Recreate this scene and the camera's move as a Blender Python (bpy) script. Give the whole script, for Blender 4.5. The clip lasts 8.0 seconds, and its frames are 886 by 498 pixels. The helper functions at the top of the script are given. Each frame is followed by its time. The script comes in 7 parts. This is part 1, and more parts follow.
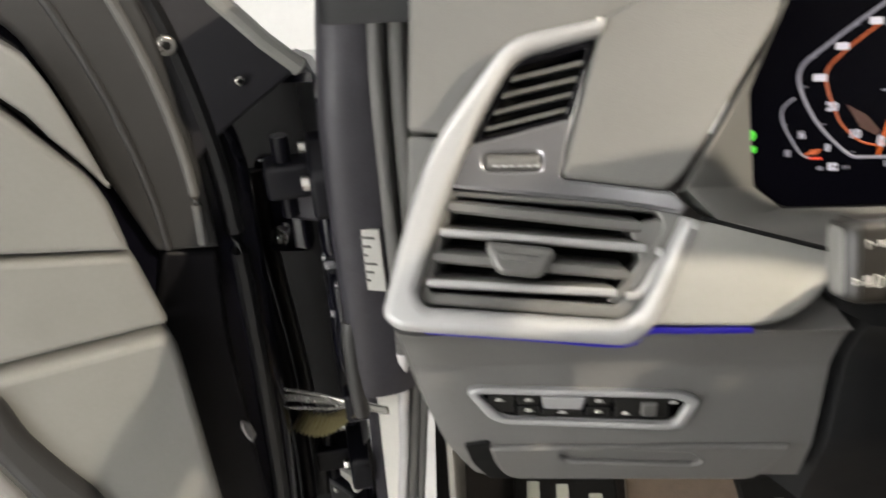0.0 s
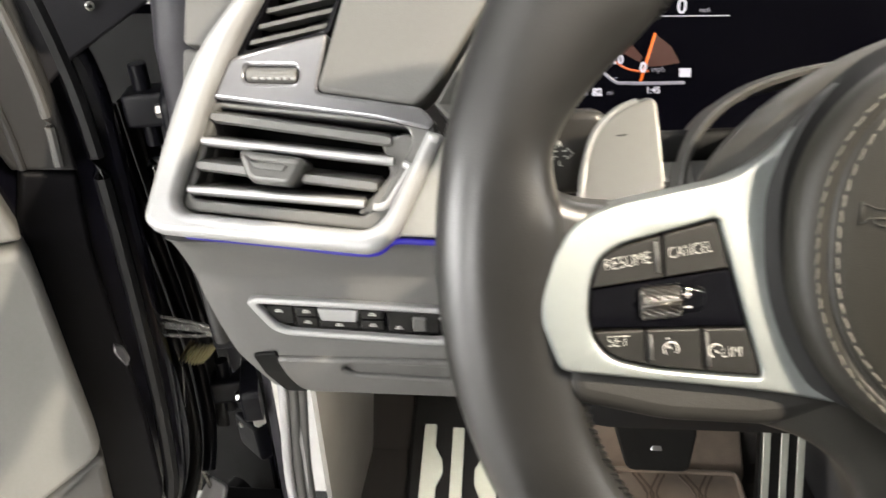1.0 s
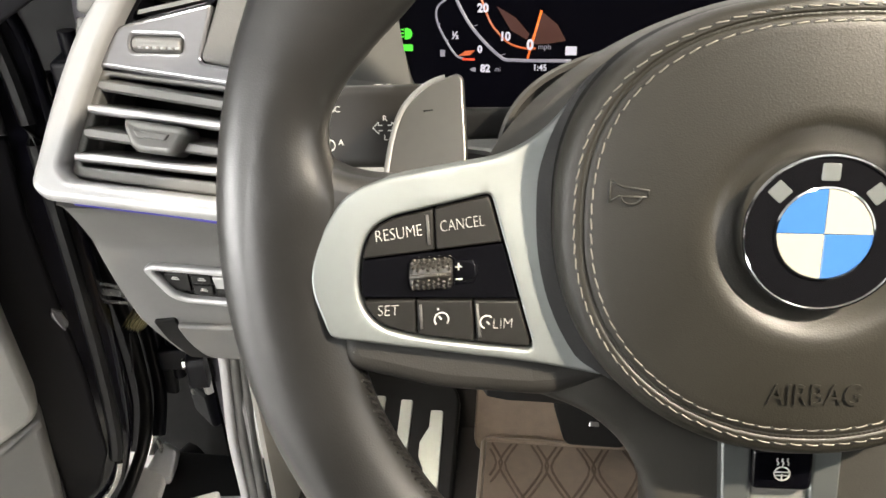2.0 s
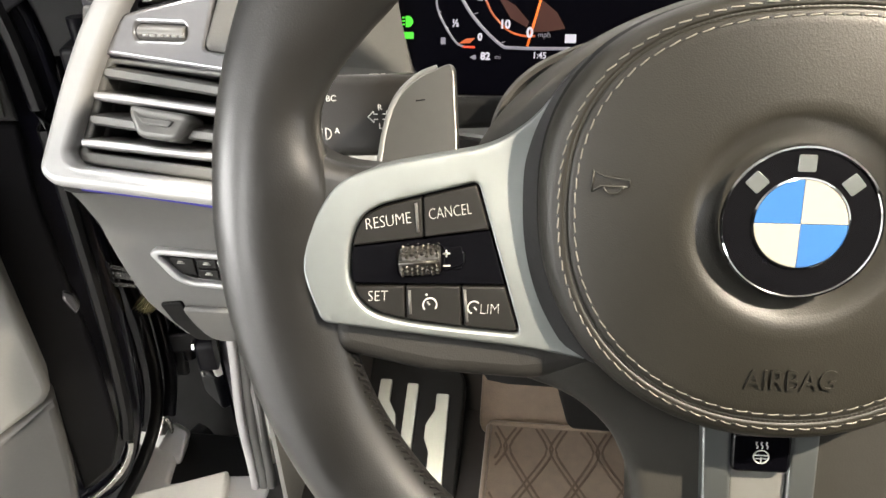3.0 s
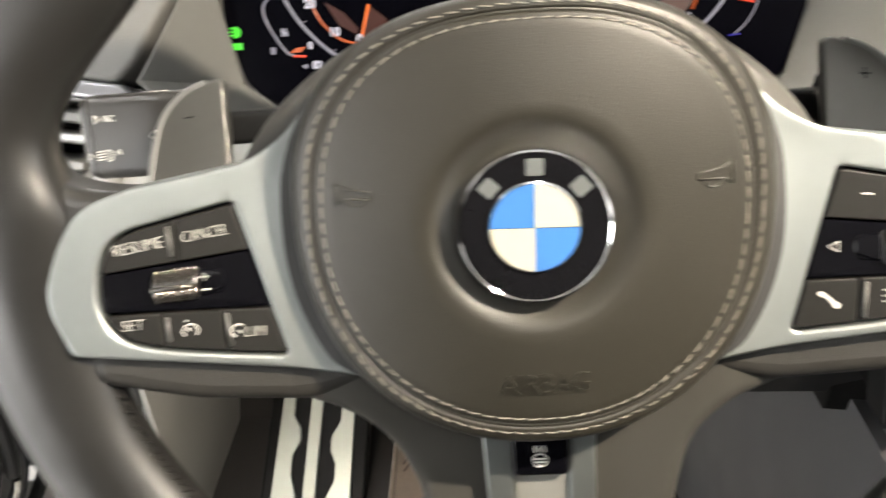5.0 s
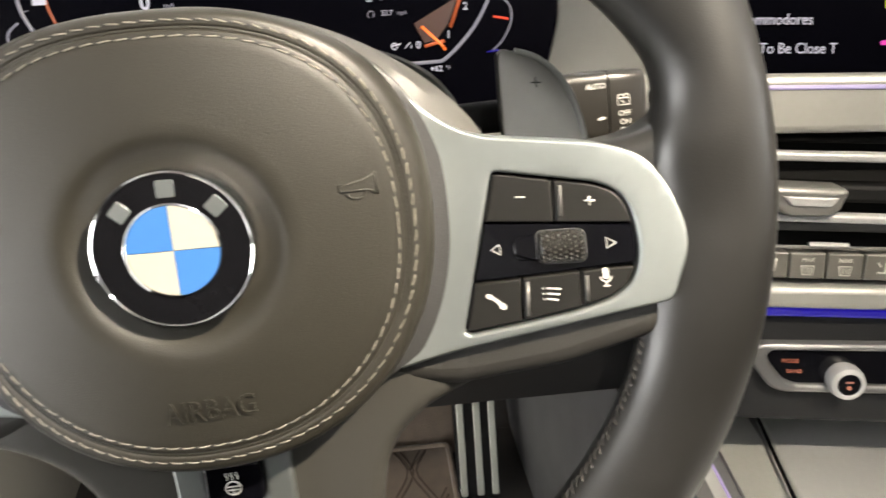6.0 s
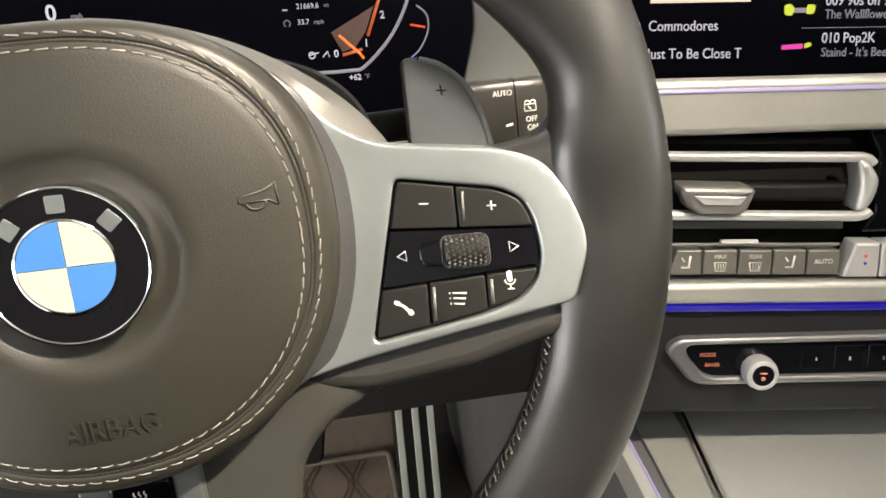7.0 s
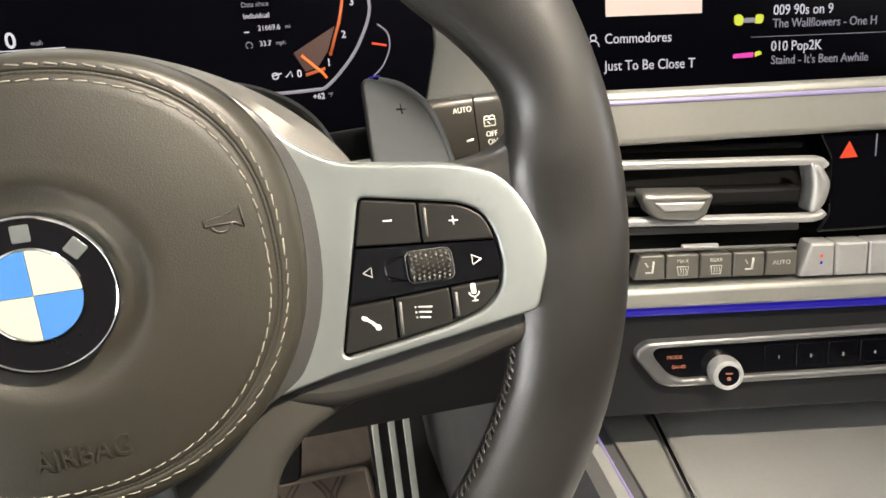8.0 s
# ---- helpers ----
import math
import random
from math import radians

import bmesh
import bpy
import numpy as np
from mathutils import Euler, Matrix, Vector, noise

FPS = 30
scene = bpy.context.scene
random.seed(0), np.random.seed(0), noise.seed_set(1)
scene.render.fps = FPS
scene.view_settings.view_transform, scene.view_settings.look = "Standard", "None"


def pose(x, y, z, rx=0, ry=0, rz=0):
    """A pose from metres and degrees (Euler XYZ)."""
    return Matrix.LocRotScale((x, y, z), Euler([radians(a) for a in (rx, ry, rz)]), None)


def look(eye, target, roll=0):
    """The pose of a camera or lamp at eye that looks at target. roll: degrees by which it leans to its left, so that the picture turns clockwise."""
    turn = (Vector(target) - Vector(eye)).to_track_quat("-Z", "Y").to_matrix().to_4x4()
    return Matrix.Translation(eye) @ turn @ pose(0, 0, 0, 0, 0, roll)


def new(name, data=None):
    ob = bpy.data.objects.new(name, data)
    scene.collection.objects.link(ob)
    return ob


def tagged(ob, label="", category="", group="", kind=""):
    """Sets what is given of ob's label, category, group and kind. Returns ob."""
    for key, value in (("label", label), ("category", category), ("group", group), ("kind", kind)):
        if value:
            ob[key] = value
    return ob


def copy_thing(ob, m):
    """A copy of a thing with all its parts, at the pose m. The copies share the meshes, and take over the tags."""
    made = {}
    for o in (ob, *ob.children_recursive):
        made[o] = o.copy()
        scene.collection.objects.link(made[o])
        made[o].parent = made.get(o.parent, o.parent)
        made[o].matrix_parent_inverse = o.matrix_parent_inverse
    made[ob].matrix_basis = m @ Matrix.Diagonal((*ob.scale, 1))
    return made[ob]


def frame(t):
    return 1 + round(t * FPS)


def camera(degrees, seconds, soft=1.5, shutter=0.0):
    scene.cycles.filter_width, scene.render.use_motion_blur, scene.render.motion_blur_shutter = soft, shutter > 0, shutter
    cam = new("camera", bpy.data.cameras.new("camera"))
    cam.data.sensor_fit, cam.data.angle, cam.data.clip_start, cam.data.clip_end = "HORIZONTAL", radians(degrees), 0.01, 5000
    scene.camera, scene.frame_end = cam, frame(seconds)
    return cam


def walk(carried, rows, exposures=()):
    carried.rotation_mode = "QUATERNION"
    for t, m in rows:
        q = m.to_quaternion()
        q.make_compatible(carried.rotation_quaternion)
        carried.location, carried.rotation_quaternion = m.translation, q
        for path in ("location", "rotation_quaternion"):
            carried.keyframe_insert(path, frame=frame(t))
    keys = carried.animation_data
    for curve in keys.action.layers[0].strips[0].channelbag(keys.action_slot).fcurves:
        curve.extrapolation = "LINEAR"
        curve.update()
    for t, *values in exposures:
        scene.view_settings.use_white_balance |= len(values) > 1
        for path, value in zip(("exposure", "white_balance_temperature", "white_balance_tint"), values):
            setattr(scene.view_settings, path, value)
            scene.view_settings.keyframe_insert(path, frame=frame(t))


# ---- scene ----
# ---------------------------------------------------------------- camera
cam = camera(61.2, 8.0, 1.5, 0.5)
PATH = [
    (0.0, -0.3446, -0.1923, 0.9149, 62.49, 3.35, 3.32),
    (0.5, -0.2421, -0.2124, 0.8869, 62.20, 3.17, 4.54),
    (1.0, -0.1748, -0.2141, 0.8802, 60.50, 2.23, 5.45),
    (1.5, -0.1289, -0.2188, 0.8835, 59.49, 1.60, 6.07),
    (2.0, -0.0928, -0.2131, 0.8798, 58.69, 1.29, 6.40),
    (3.5, -0.0825, -0.2194, 0.8872, 57.16, 1.69, 7.56),
    (4.0, -0.0787, -0.2174, 0.8883, 56.97, 1.93, 7.03),
    (4.5, -0.0607, -0.2137, 0.8876, 57.18, 2.11, 5.21),
    (5.0, -0.0194, -0.2044, 0.8828, 57.53, 1.95, 1.56),
    (5.2, 0.0007, -0.2032, 0.8812, 57.89, 1.68, -0.20),
    (6.3, 0.0694, -0.2084, 0.8759, 59.29, 0.98, -8.97),
    (6.5, 0.0704, -0.2073, 0.8745, 59.37, 0.83, -9.96),
    (7.0, 0.0740, -0.2117, 0.8792, 59.51, 0.39, -11.56),
    (7.5, 0.0745, -0.2163, 0.8833, 59.76, 0.44, -12.84),
    (8.0, 0.0760, -0.2176, 0.8833, 60.41, 1.07, -14.35),
]
EXPOSURES = [(0.0, -0.3), (0.5, 0.0), (1.0, 0.16), (1.5, 0.12), (2.0, 0.04), (3.5, 0.0), (5.0, 0.0), (6.5, -0.12), (8.0, -0.09)]
walk(cam, [(r[0], pose(*r[1:])) for r in PATH], EXPOSURES)

# ---------------------------------------------------------------- light
SKY_POWER = 16.0        # daylight behind the unseen windows added to light the cabin
LAMP_POWER = 42.0      # unseen showroom ceiling lights, added to light the cabin
MAP_LAMP = 8.6         # warm reading lamp in the roof console
FOOT_FILL = 1.1          # unseen lamp added under the dash to brighten the footwell
ROOM_GLOW = 0.002      # even light that the white hall gives back
world = bpy.data.worlds.new("showroom")
world.use_nodes = True
scene.world = world
world.node_tree.nodes["Background"].inputs[0].default_value = (1.0, 0.97, 0.92, 1)
world.node_tree.nodes["Background"].inputs[1].default_value = ROOM_GLOW
bulb = bpy.data.lights.new("reading_light", "AREA")
bulb.shape, bulb.size, bulb.energy, bulb.color = "DISK", 0.022, MAP_LAMP, (1.0, 0.875, 0.70)
bulb_ob = new("reading_light", bulb)
bulb.spread = radians(95)
bulb_ob.matrix_world = look((0.440, -0.235, 1.330), (0.06, 0.02, 0.72))


# Added fill lamp for the footwell; its source is out of sight.
foot = bpy.data.lights.new("footwell_fill", "AREA")
foot.shape, foot.size, foot.energy, foot.color = "DISK", 0.03, FOOT_FILL, (1.0, 0.87, 0.70)
foot_ob = new("footwell_fill", foot)
foot_ob.matrix_world = look((-0.230, 0.330, 0.432), (-0.230, 0.54, 0.02))


# ---------------------------------------------------------------- materials
def material(name, colour, rough=0.5, metal=0.0, grain=0.0, grain_size=900.0, vary=0.08, vary_size=18.0, coat=0.0,
             glow=None, power=0.0, wear=0.0, spec=0.5, sheen=0.0):
    """A surface with colour that varies at two scales, gloss that varies, and a fine relief."""
    m = bpy.data.materials.new(name)
    m.use_nodes = True
    nt = m.node_tree
    b = nt.nodes["Principled BSDF"]
    b.inputs["Metallic"].default_value = metal
    b.inputs["Coat Weight"].default_value = coat
    b.inputs["Coat Roughness"].default_value = 0.08
    b.inputs["Specular IOR Level"].default_value = spec
    b.inputs["Sheen Weight"].default_value = sheen
    if glow:
        b.inputs["Emission Color"].default_value = (*glow, 1)
        b.inputs["Emission Strength"].default_value = power
    co = nt.nodes.new("ShaderNodeTexCoord")
    big = nt.nodes.new("ShaderNodeTexNoise")
    big.inputs["Scale"].default_value = vary_size
    big.inputs["Detail"].default_value = 5
    nt.links.new(co.outputs["Object"], big.inputs["Vector"])
    small = nt.nodes.new("ShaderNodeTexNoise")
    small.inputs["Scale"].default_value = vary_size * 14
    small.inputs["Detail"].default_value = 3
    nt.links.new(co.outputs["Object"], small.inputs["Vector"])
    mix = nt.nodes.new("ShaderNodeMix")
    mix.inputs[0].default_value = 0.4
    nt.links.new(big.outputs["Fac"], mix.inputs[2])
    nt.links.new(small.outputs["Fac"], mix.inputs[3])
    ramp = nt.nodes.new("ShaderNodeMapRange")
    ramp.inputs["From Min"].default_value, ramp.inputs["From Max"].default_value = 0.3, 0.7
    ramp.inputs["To Min"].default_value, ramp.inputs["To Max"].default_value = 1 - vary, 1 + vary
    nt.links.new(mix.outputs[0], ramp.inputs["Value"])
    tint = nt.nodes.new("ShaderNodeVectorMath")
    tint.operation = "SCALE"
    tint.inputs[0].default_value = colour
    nt.links.new(ramp.outputs["Result"], tint.inputs["Scale"])
    nt.links.new(tint.outputs[0], b.inputs["Base Color"])
    gloss = nt.nodes.new("ShaderNodeMapRange")
    gloss.inputs["From Min"].default_value, gloss.inputs["From Max"].default_value = 0.3, 0.7
    gloss.inputs["To Min"].default_value = max(0.02, rough * (0.9 - wear))
    gloss.inputs["To Max"].default_value = min(1, rough * (1.1 + wear))
    nt.links.new(big.outputs["Fac"], gloss.inputs["Value"])
    nt.links.new(gloss.outputs["Result"], b.inputs["Roughness"])
    if grain:
        cell = nt.nodes.new("ShaderNodeTexVoronoi")
        cell.inputs["Scale"].default_value = grain_size
        nt.links.new(co.outputs["Object"], cell.inputs["Vector"])
        bump = nt.nodes.new("ShaderNodeBump")
        bump.inputs["Strength"].default_value = grain
        bump.inputs["Distance"].default_value = 0.0004
        nt.links.new(cell.outputs["Distance"], bump.inputs["Height"])
        nt.links.new(bump.outputs["Normal"], b.inputs["Normal"])
    return m


RIM_LEATHER = material("rim_leather", (0.0130, 0.0126, 0.0118), 0.35, spec=0.72, grain=0.10, grain_size=1500, vary=0.14, wear=0.12)
HUB_LEATHER = material("airbag_leather", (0.0180, 0.0165, 0.0124), 0.46, grain=0.15, grain_size=1700, vary=0.10, spec=0.45)
# One plastic in two tones: shade under the trim, light on the lower spoke.
SPOKE_SHADED = material("spoke_plastic_shaded", (0.020, 0.019, 0.017), 0.5, grain=0.10, grain_size=1500, vary=0.06)
SPOKE_LIT = material("spoke_plastic_lit", (0.036, 0.0345, 0.030), 0.46, grain=0.10, grain_size=1500, vary=0.06)
SIDE_LEATHER = material("dark_leather", (0.026, 0.026, 0.026), 0.42, grain=0.2, grain_size=1200)
HUB_BACK = material("hub_back_leather", (0.052, 0.050, 0.046), 0.50, grain=0.12, grain_size=1500, vary=0.08)
SATIN = material("satin_silver", (0.300, 0.321, 0.315), 0.45, metal=0.92, vary=0.03, grain=0.03, grain_size=3000)
BRIGHT = material("bright_silver_frame", (0.37, 0.37, 0.367), 0.38, metal=0.40, vary=0.03)
CHROME = material("chrome", (0.85, 0.85, 0.85), 0.08, metal=1.0, vary=0.02)
PADDLE = material("paddle_grey", (0.130, 0.127, 0.118), 0.40, metal=0.85, vary=0.04, grain=0.05, grain_size=2500)
# Lighter than the paddle: the edge highlight is put into the colour.
PADDLE_EDGE = material("paddle_edge_satin", (0.20, 0.20, 0.195), 0.40, metal=0.5, vary=0.04)
BUTTON = material("button_rubber", (0.0092, 0.0088, 0.0080), 0.5, vary=0.1, spec=0.24)
ROLLER = material("roller_grey", (0.075, 0.070, 0.062), 0.28, metal=0.7, vary=0.08)
PIANO = material("piano_black", (0.002, 0.002, 0.003), 0.07, vary=0.05, spec=0.28)
BADGE_BLACK = material("badge_black_enamel", (0.005, 0.005, 0.006), 0.18, vary=0.05, spec=0.2)
BLACK = material("matt_black", (0.005, 0.005, 0.005), 0.6, vary=0.15, spec=0.15)
STALK = material("stalk_plastic", (0.0145, 0.0132, 0.0112), 0.34, vary=0.06, grain=0.08, grain_size=2500)
FAINT = material("faint_grey_print", (0.36, 0.35, 0.32), 0.5, vary=0.05)
WHITE = material("white_marking", (0.56, 0.55, 0.51), 0.5, vary=0.02)
BLUE = material("enamel_blue", (0.045, 0.145, 0.38), 0.22, vary=0.03, coat=0.5)
CREAM = material("enamel_white", (0.37, 0.355, 0.30), 0.25, vary=0.03, coat=0.5)
THREAD = material("cream_thread", (0.20, 0.185, 0.155), 0.7, vary=0.15, vary_size=200)
DARK_THREAD = material("dark_thread", (0.014, 0.0135, 0.013), 0.32, vary=0.2, vary_size=200)
DASH = material("dash_grey", (0.115, 0.113, 0.106), 0.52, vary=0.05, grain=0.25, grain_size=1000)
CHEEK = material("display_cheek_grey", (0.110, 0.110, 0.103), 0.5, vary=0.05, grain=0.2, grain_size=1000)
DASH_LOW = material("dash_grey_lower", (0.11, 0.108, 0.103), 0.46, vary=0.06, grain=0.25, grain_size=1000)
# Colour lowered to hold the shade under column and stack bar; also on other dark panels.
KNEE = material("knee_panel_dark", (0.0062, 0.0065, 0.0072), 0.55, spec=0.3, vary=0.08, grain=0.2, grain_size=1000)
CLIMATE = material("climate_key_grey", (0.078, 0.075, 0.067), 0.42, vary=0.05)
SLAT = material("vent_slat_grey", (0.135, 0.133, 0.126), 0.34, metal=0.3, vary=0.05)
DECOR = material("satin_aluminium_trim", (0.265, 0.262, 0.247), 0.48, metal=0.5, vary=0.05, grain=0.06, grain_size=2000)
PAINT = material("car_paint_dark", (0.005, 0.005, 0.009), 0.12, vary=0.1, coat=0.3, spec=0.35)
DULL = material("dull_dark_paint", (0.0045, 0.0045, 0.0065), 0.36, vary=0.2, vary_size=40, spec=0.16)
PILLAR_PAINT = material("pillar_paint_plum", (0.036, 0.0345, 0.0400), 0.45, vary=0.22, vary_size=40, coat=0.05, spec=0.3)
OLIVE = material("olive_rubber", (0.17, 0.145, 0.070), 0.5, vary=0.15)
PLUM = material("plum_black_plastic", (0.0060, 0.0058, 0.0072), 0.45, vary=0.1, grain=0.12, grain_size=900, spec=0.18)
SMOKED = material("smoked_chrome", (0.24, 0.24, 0.25), 0.16, metal=0.7, vary=0.05)
GALVANISED = material("galvanised_steel", (0.50, 0.49, 0.46), 0.26, metal=0.9, vary=0.15, vary_size=90)
SEAL = material("rubber_seal", (0.0075, 0.0075, 0.0080), 0.42, vary=0.15, spec=0.3)
DOOR = material("door_leatherette_grey", (0.235, 0.232, 0.218), 0.48, vary=0.05, grain=0.25, grain_size=900)
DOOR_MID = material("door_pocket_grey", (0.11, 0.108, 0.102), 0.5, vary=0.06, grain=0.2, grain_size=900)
DOOR_DARK = material("door_frame_grey", (0.034, 0.0335, 0.033), 0.45, vary=0.06, grain=0.15, grain_size=900)
STEEL = material("bare_steel", (0.45, 0.44, 0.42), 0.28, metal=1.0, vary=0.1, wear=0.2)
PEDAL = material("brushed_aluminium", (0.50, 0.52, 0.46), 0.42, metal=0.55, vary=0.04)
MAT = material("brown_carpet_mat", (0.145, 0.111, 0.084), 0.9, vary=0.2, vary_size=60, grain=0.8, grain_size=500, sheen=0.3)
CARPET = material("dark_carpet", (0.020, 0.018, 0.017), 0.95, vary=0.3, vary_size=90, grain=0.8, grain_size=700)
TUNNEL = material("tunnel_leatherette", (0.070, 0.070, 0.072), 0.5, vary=0.08, grain=0.25, grain_size=900)
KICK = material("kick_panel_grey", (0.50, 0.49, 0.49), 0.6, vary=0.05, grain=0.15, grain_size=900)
PILLAR = material("pillar_trim_light", (0.74, 0.72, 0.67), 0.5, vary=0.05, grain=0.15, grain_size=900)
SCREEN = material("display_glass", (0.001, 0.001, 0.002), 0.2, vary=0.02, spec=0.03)
ORANGE = material("glow_orange", (0.4, 0.08, 0.01), 0.4, glow=(1.0, 0.17, 0.02), power=0.55, vary=0.0)
DIM_ORANGE = material("glow_dim_orange", (0.2, 0.04, 0.01), 0.4, glow=(1.0, 0.19, 0.04), power=0.24, vary=0.0)
EMBER = material("glow_ember", (0.006, 0.0012, 0.0006), 0.4, glow=(1.0, 0.11, 0.03), power=0.045, vary=0.5, vary_size=60)
WHITE_GLOW = material("glow_white", (0.100, 0.100, 0.110), 0.4, glow=(0.90, 0.86, 1.0), power=0.62, vary=0.0)
GREY_GLOW = material("glow_grey", (0.040, 0.040, 0.044), 0.4, glow=(0.70, 0.66, 0.82), power=0.32, vary=0.0)
GREEN_GLOW = material("glow_green", (0.010, 0.080, 0.006), 0.4, glow=(0.10, 1.0, 0.05), power=0.9, vary=0.0)
RED_GLOW = material("glow_red", (0.100, 0.006, 0.002), 0.4, glow=(1.0, 0.08, 0.03), power=0.9, vary=0.0)
BLUE_GLOW = material("glow_blue_strip", (0.001, 0.0006, 0.020), 0.4, glow=(0.035, 0.012, 1.0), power=0.30, vary=0.0)
LILAC_GLOW = material("glow_lilac_strip", (0.080, 0.070, 0.120), 0.4, glow=(0.70, 0.55, 1.0), power=0.5, vary=0.0)
YELLOW_GLOW = material("glow_yellow", (0.080, 0.080, 0.006), 0.4, glow=(0.75, 0.85, 0.05), power=0.8, vary=0.0)
PINK_GLOW = material("glow_pink", (0.080, 0.004, 0.050), 0.4, glow=(1.0, 0.06, 0.55), power=0.8, vary=0.0)
PEACH_GLOW = material("glow_peach", (0.100, 0.080, 0.070), 0.4, glow=(1.0, 0.78, 0.66), power=0.8, vary=0.1, vary_size=60)
AMBER_PRINT = material("amber_backlit_print", (0.26, 0.085, 0.05), 0.4, glow=(1.0, 0.35, 0.25), power=0.09, vary=0.0)
LAMP = material("lamp_diffuser", (0.9, 0.9, 0.9), 0.5, glow=(1.0, 0.985, 0.95), power=LAMP_POWER, vary=0.0)
DAYLIGHT = material("window_daylight", (0.9, 0.9, 0.9), 0.5, glow=(1.0, 0.985, 0.962), power=SKY_POWER, vary=0.0)
WHITE_WALL = material("white_wall_paint", (0.80, 0.79, 0.77), 0.7, vary=0.03)
WALL = material("grey_wall_paint", (0.38, 0.38, 0.375), 0.7, vary=0.03)
TILE = material("showroom_floor_tile", (0.55, 0.54, 0.52), 0.25, vary=0.05, vary_size=2)
HEADLINER = material("headliner_cloth", (0.58, 0.56, 0.52), 0.9, vary=0.05, grain=0.3, grain_size=600)
# Satin trim darkened, so the audio rim looks shaded by the bar above.
RIM_SHADED = material("shaded_satin_rim", (0.15, 0.15, 0.15), 0.36, metal=0.7, vary=0.05)
LID = material("satin_lid", (0.55, 0.55, 0.54), 0.40, metal=0.75, vary=0.04, grain=0.05, grain_size=2500)
LABEL = material("sticker_paper", (0.36, 0.355, 0.33), 0.6, vary=0.05)


# ---------------------------------------------------------------- mesh helpers
def finish(bm, material_, smooth=35):
    bmesh.ops.recalc_face_normals(bm, faces=bm.faces)
    me = bpy.data.meshes.new("mesh")
    soft_faces = [f.smooth for f in bm.faces]
    bm.to_mesh(me)
    bm.free()
    me.materials.append(material_)
    if smooth:
        me.set_sharp_from_angle(angle=radians(smooth))
        me.polygons.foreach_set("use_smooth", soft_faces)
    return me


def thing(name, label, category, m=None, group="", kind=""):
    ob = new(name)
    ob.empty_display_size = 0.02
    if m is not None:
        ob.matrix_world = m
    return tagged(ob, label, category, group, kind)


def part(name, bm, material_, parent, label="", smooth=35):
    ob = new(name, finish(bm, material_, smooth))
    ob.parent = parent
    if label:
        tagged(ob, label)
    return ob


def alone(name, bm, material_, label, category, kind="", group="", smooth=35):
    ob = new(name, finish(bm, material_, smooth))
    return tagged(ob, label, category, group, kind)


def flat(a, b, h):
    return Vector((a, b, h))


def rounded(pts, r, n=5):
    """A polygon with rounded corners. r: one radius, or one for each corner."""
    out = []
    k = len(pts)
    rr = r if isinstance(r, (list, tuple)) else [r] * k
    for i in range(k):
        p, a, c = Vector(pts[i]), Vector(pts[i - 1]), Vector(pts[(i + 1) % k])
        da, dc = (a - p), (c - p)
        d = min(rr[i], 0.48 * da.length, 0.48 * dc.length)
        if d < 1e-6:
            out.append((p.x, p.y))
            continue
        s, e = p + da.normalized() * d, p + dc.normalized() * d
        for j in range(n + 1):
            t = j / n
            q = s * (1 - t) ** 2 + p * 2 * t * (1 - t) + e * t * t
            out.append((q.x, q.y))
    return out


def smooth_loop(pts, n=6, closed=True):
    """A Catmull-Rom curve through points of two or three dimensions."""
    k, out = len(pts), []
    v = [Vector(p) for p in pts]
    for i in range(k if closed else k - 1):
        if closed:
            p0, p1, p2, p3 = v[i - 1], v[i], v[(i + 1) % k], v[(i + 2) % k]
        else:
            p0, p1, p2, p3 = v[max(i - 1, 0)], v[i], v[i + 1], v[min(i + 2, k - 1)]
        for j in range(n):
            t = j / n
            out.append(tuple(0.5 * ((2 * p1) + (p2 - p0) * t + (2 * p0 - 5 * p1 + 4 * p2 - p3) * t * t + (3 * p1 - p0 - 3 * p2 + p3) * t ** 3)))
    if not closed:
        out.append(tuple(v[-1]))
    return out


def area2(pts):
    return sum(pts[i - 1][0] * pts[i][1] - pts[i][0] * pts[i - 1][1] for i in range(len(pts))) / 2


def inset(pts, d):
    """Moves a counter-clockwise outline inwards by d."""
    k, out = len(pts), []
    for i in range(k):
        a, p, c = Vector(pts[i - 1]), Vector(pts[i]), Vector(pts[(i + 1) % k])
        e1, e2 = (p - a), (c - p)
        if e1.length < 1e-9:
            e1 = e2
        if e2.length < 1e-9:
            e2 = e1
        n1, n2 = Vector((-e1.y, e1.x)).normalized(), Vector((-e2.y, e2.x)).normalized()
        n = n1 + n2
        n = n1 if n.length < 1e-6 else n.normalized()
        s = d / max(0.5, n.dot(n1))
        out.append((p.x + n.x * s, p.y + n.y * s))
    return out


def ccw(pts):
    return list(pts) if area2(pts) > 0 else list(pts)[::-1]


def is_convex(pts):
    k = len(pts)
    for i in range(k):
        a, p, c = pts[i - 1], pts[i], pts[(i + 1) % k]
        if (p[0] - a[0]) * (c[1] - p[1]) - (p[1] - a[1]) * (c[0] - p[0]) < -1e-9:
            return False
    return True


def spaced(pts, least):
    """Drops points that crowd their neighbours."""
    out = []
    for p in pts:
        if not out or (Vector(p) - Vector(out[-1])).length > least:
            out.append(tuple(p))
    while len(out) > 3 and (Vector(out[0]) - Vector(out[-1])).length <= least:
        out.pop()
    return out


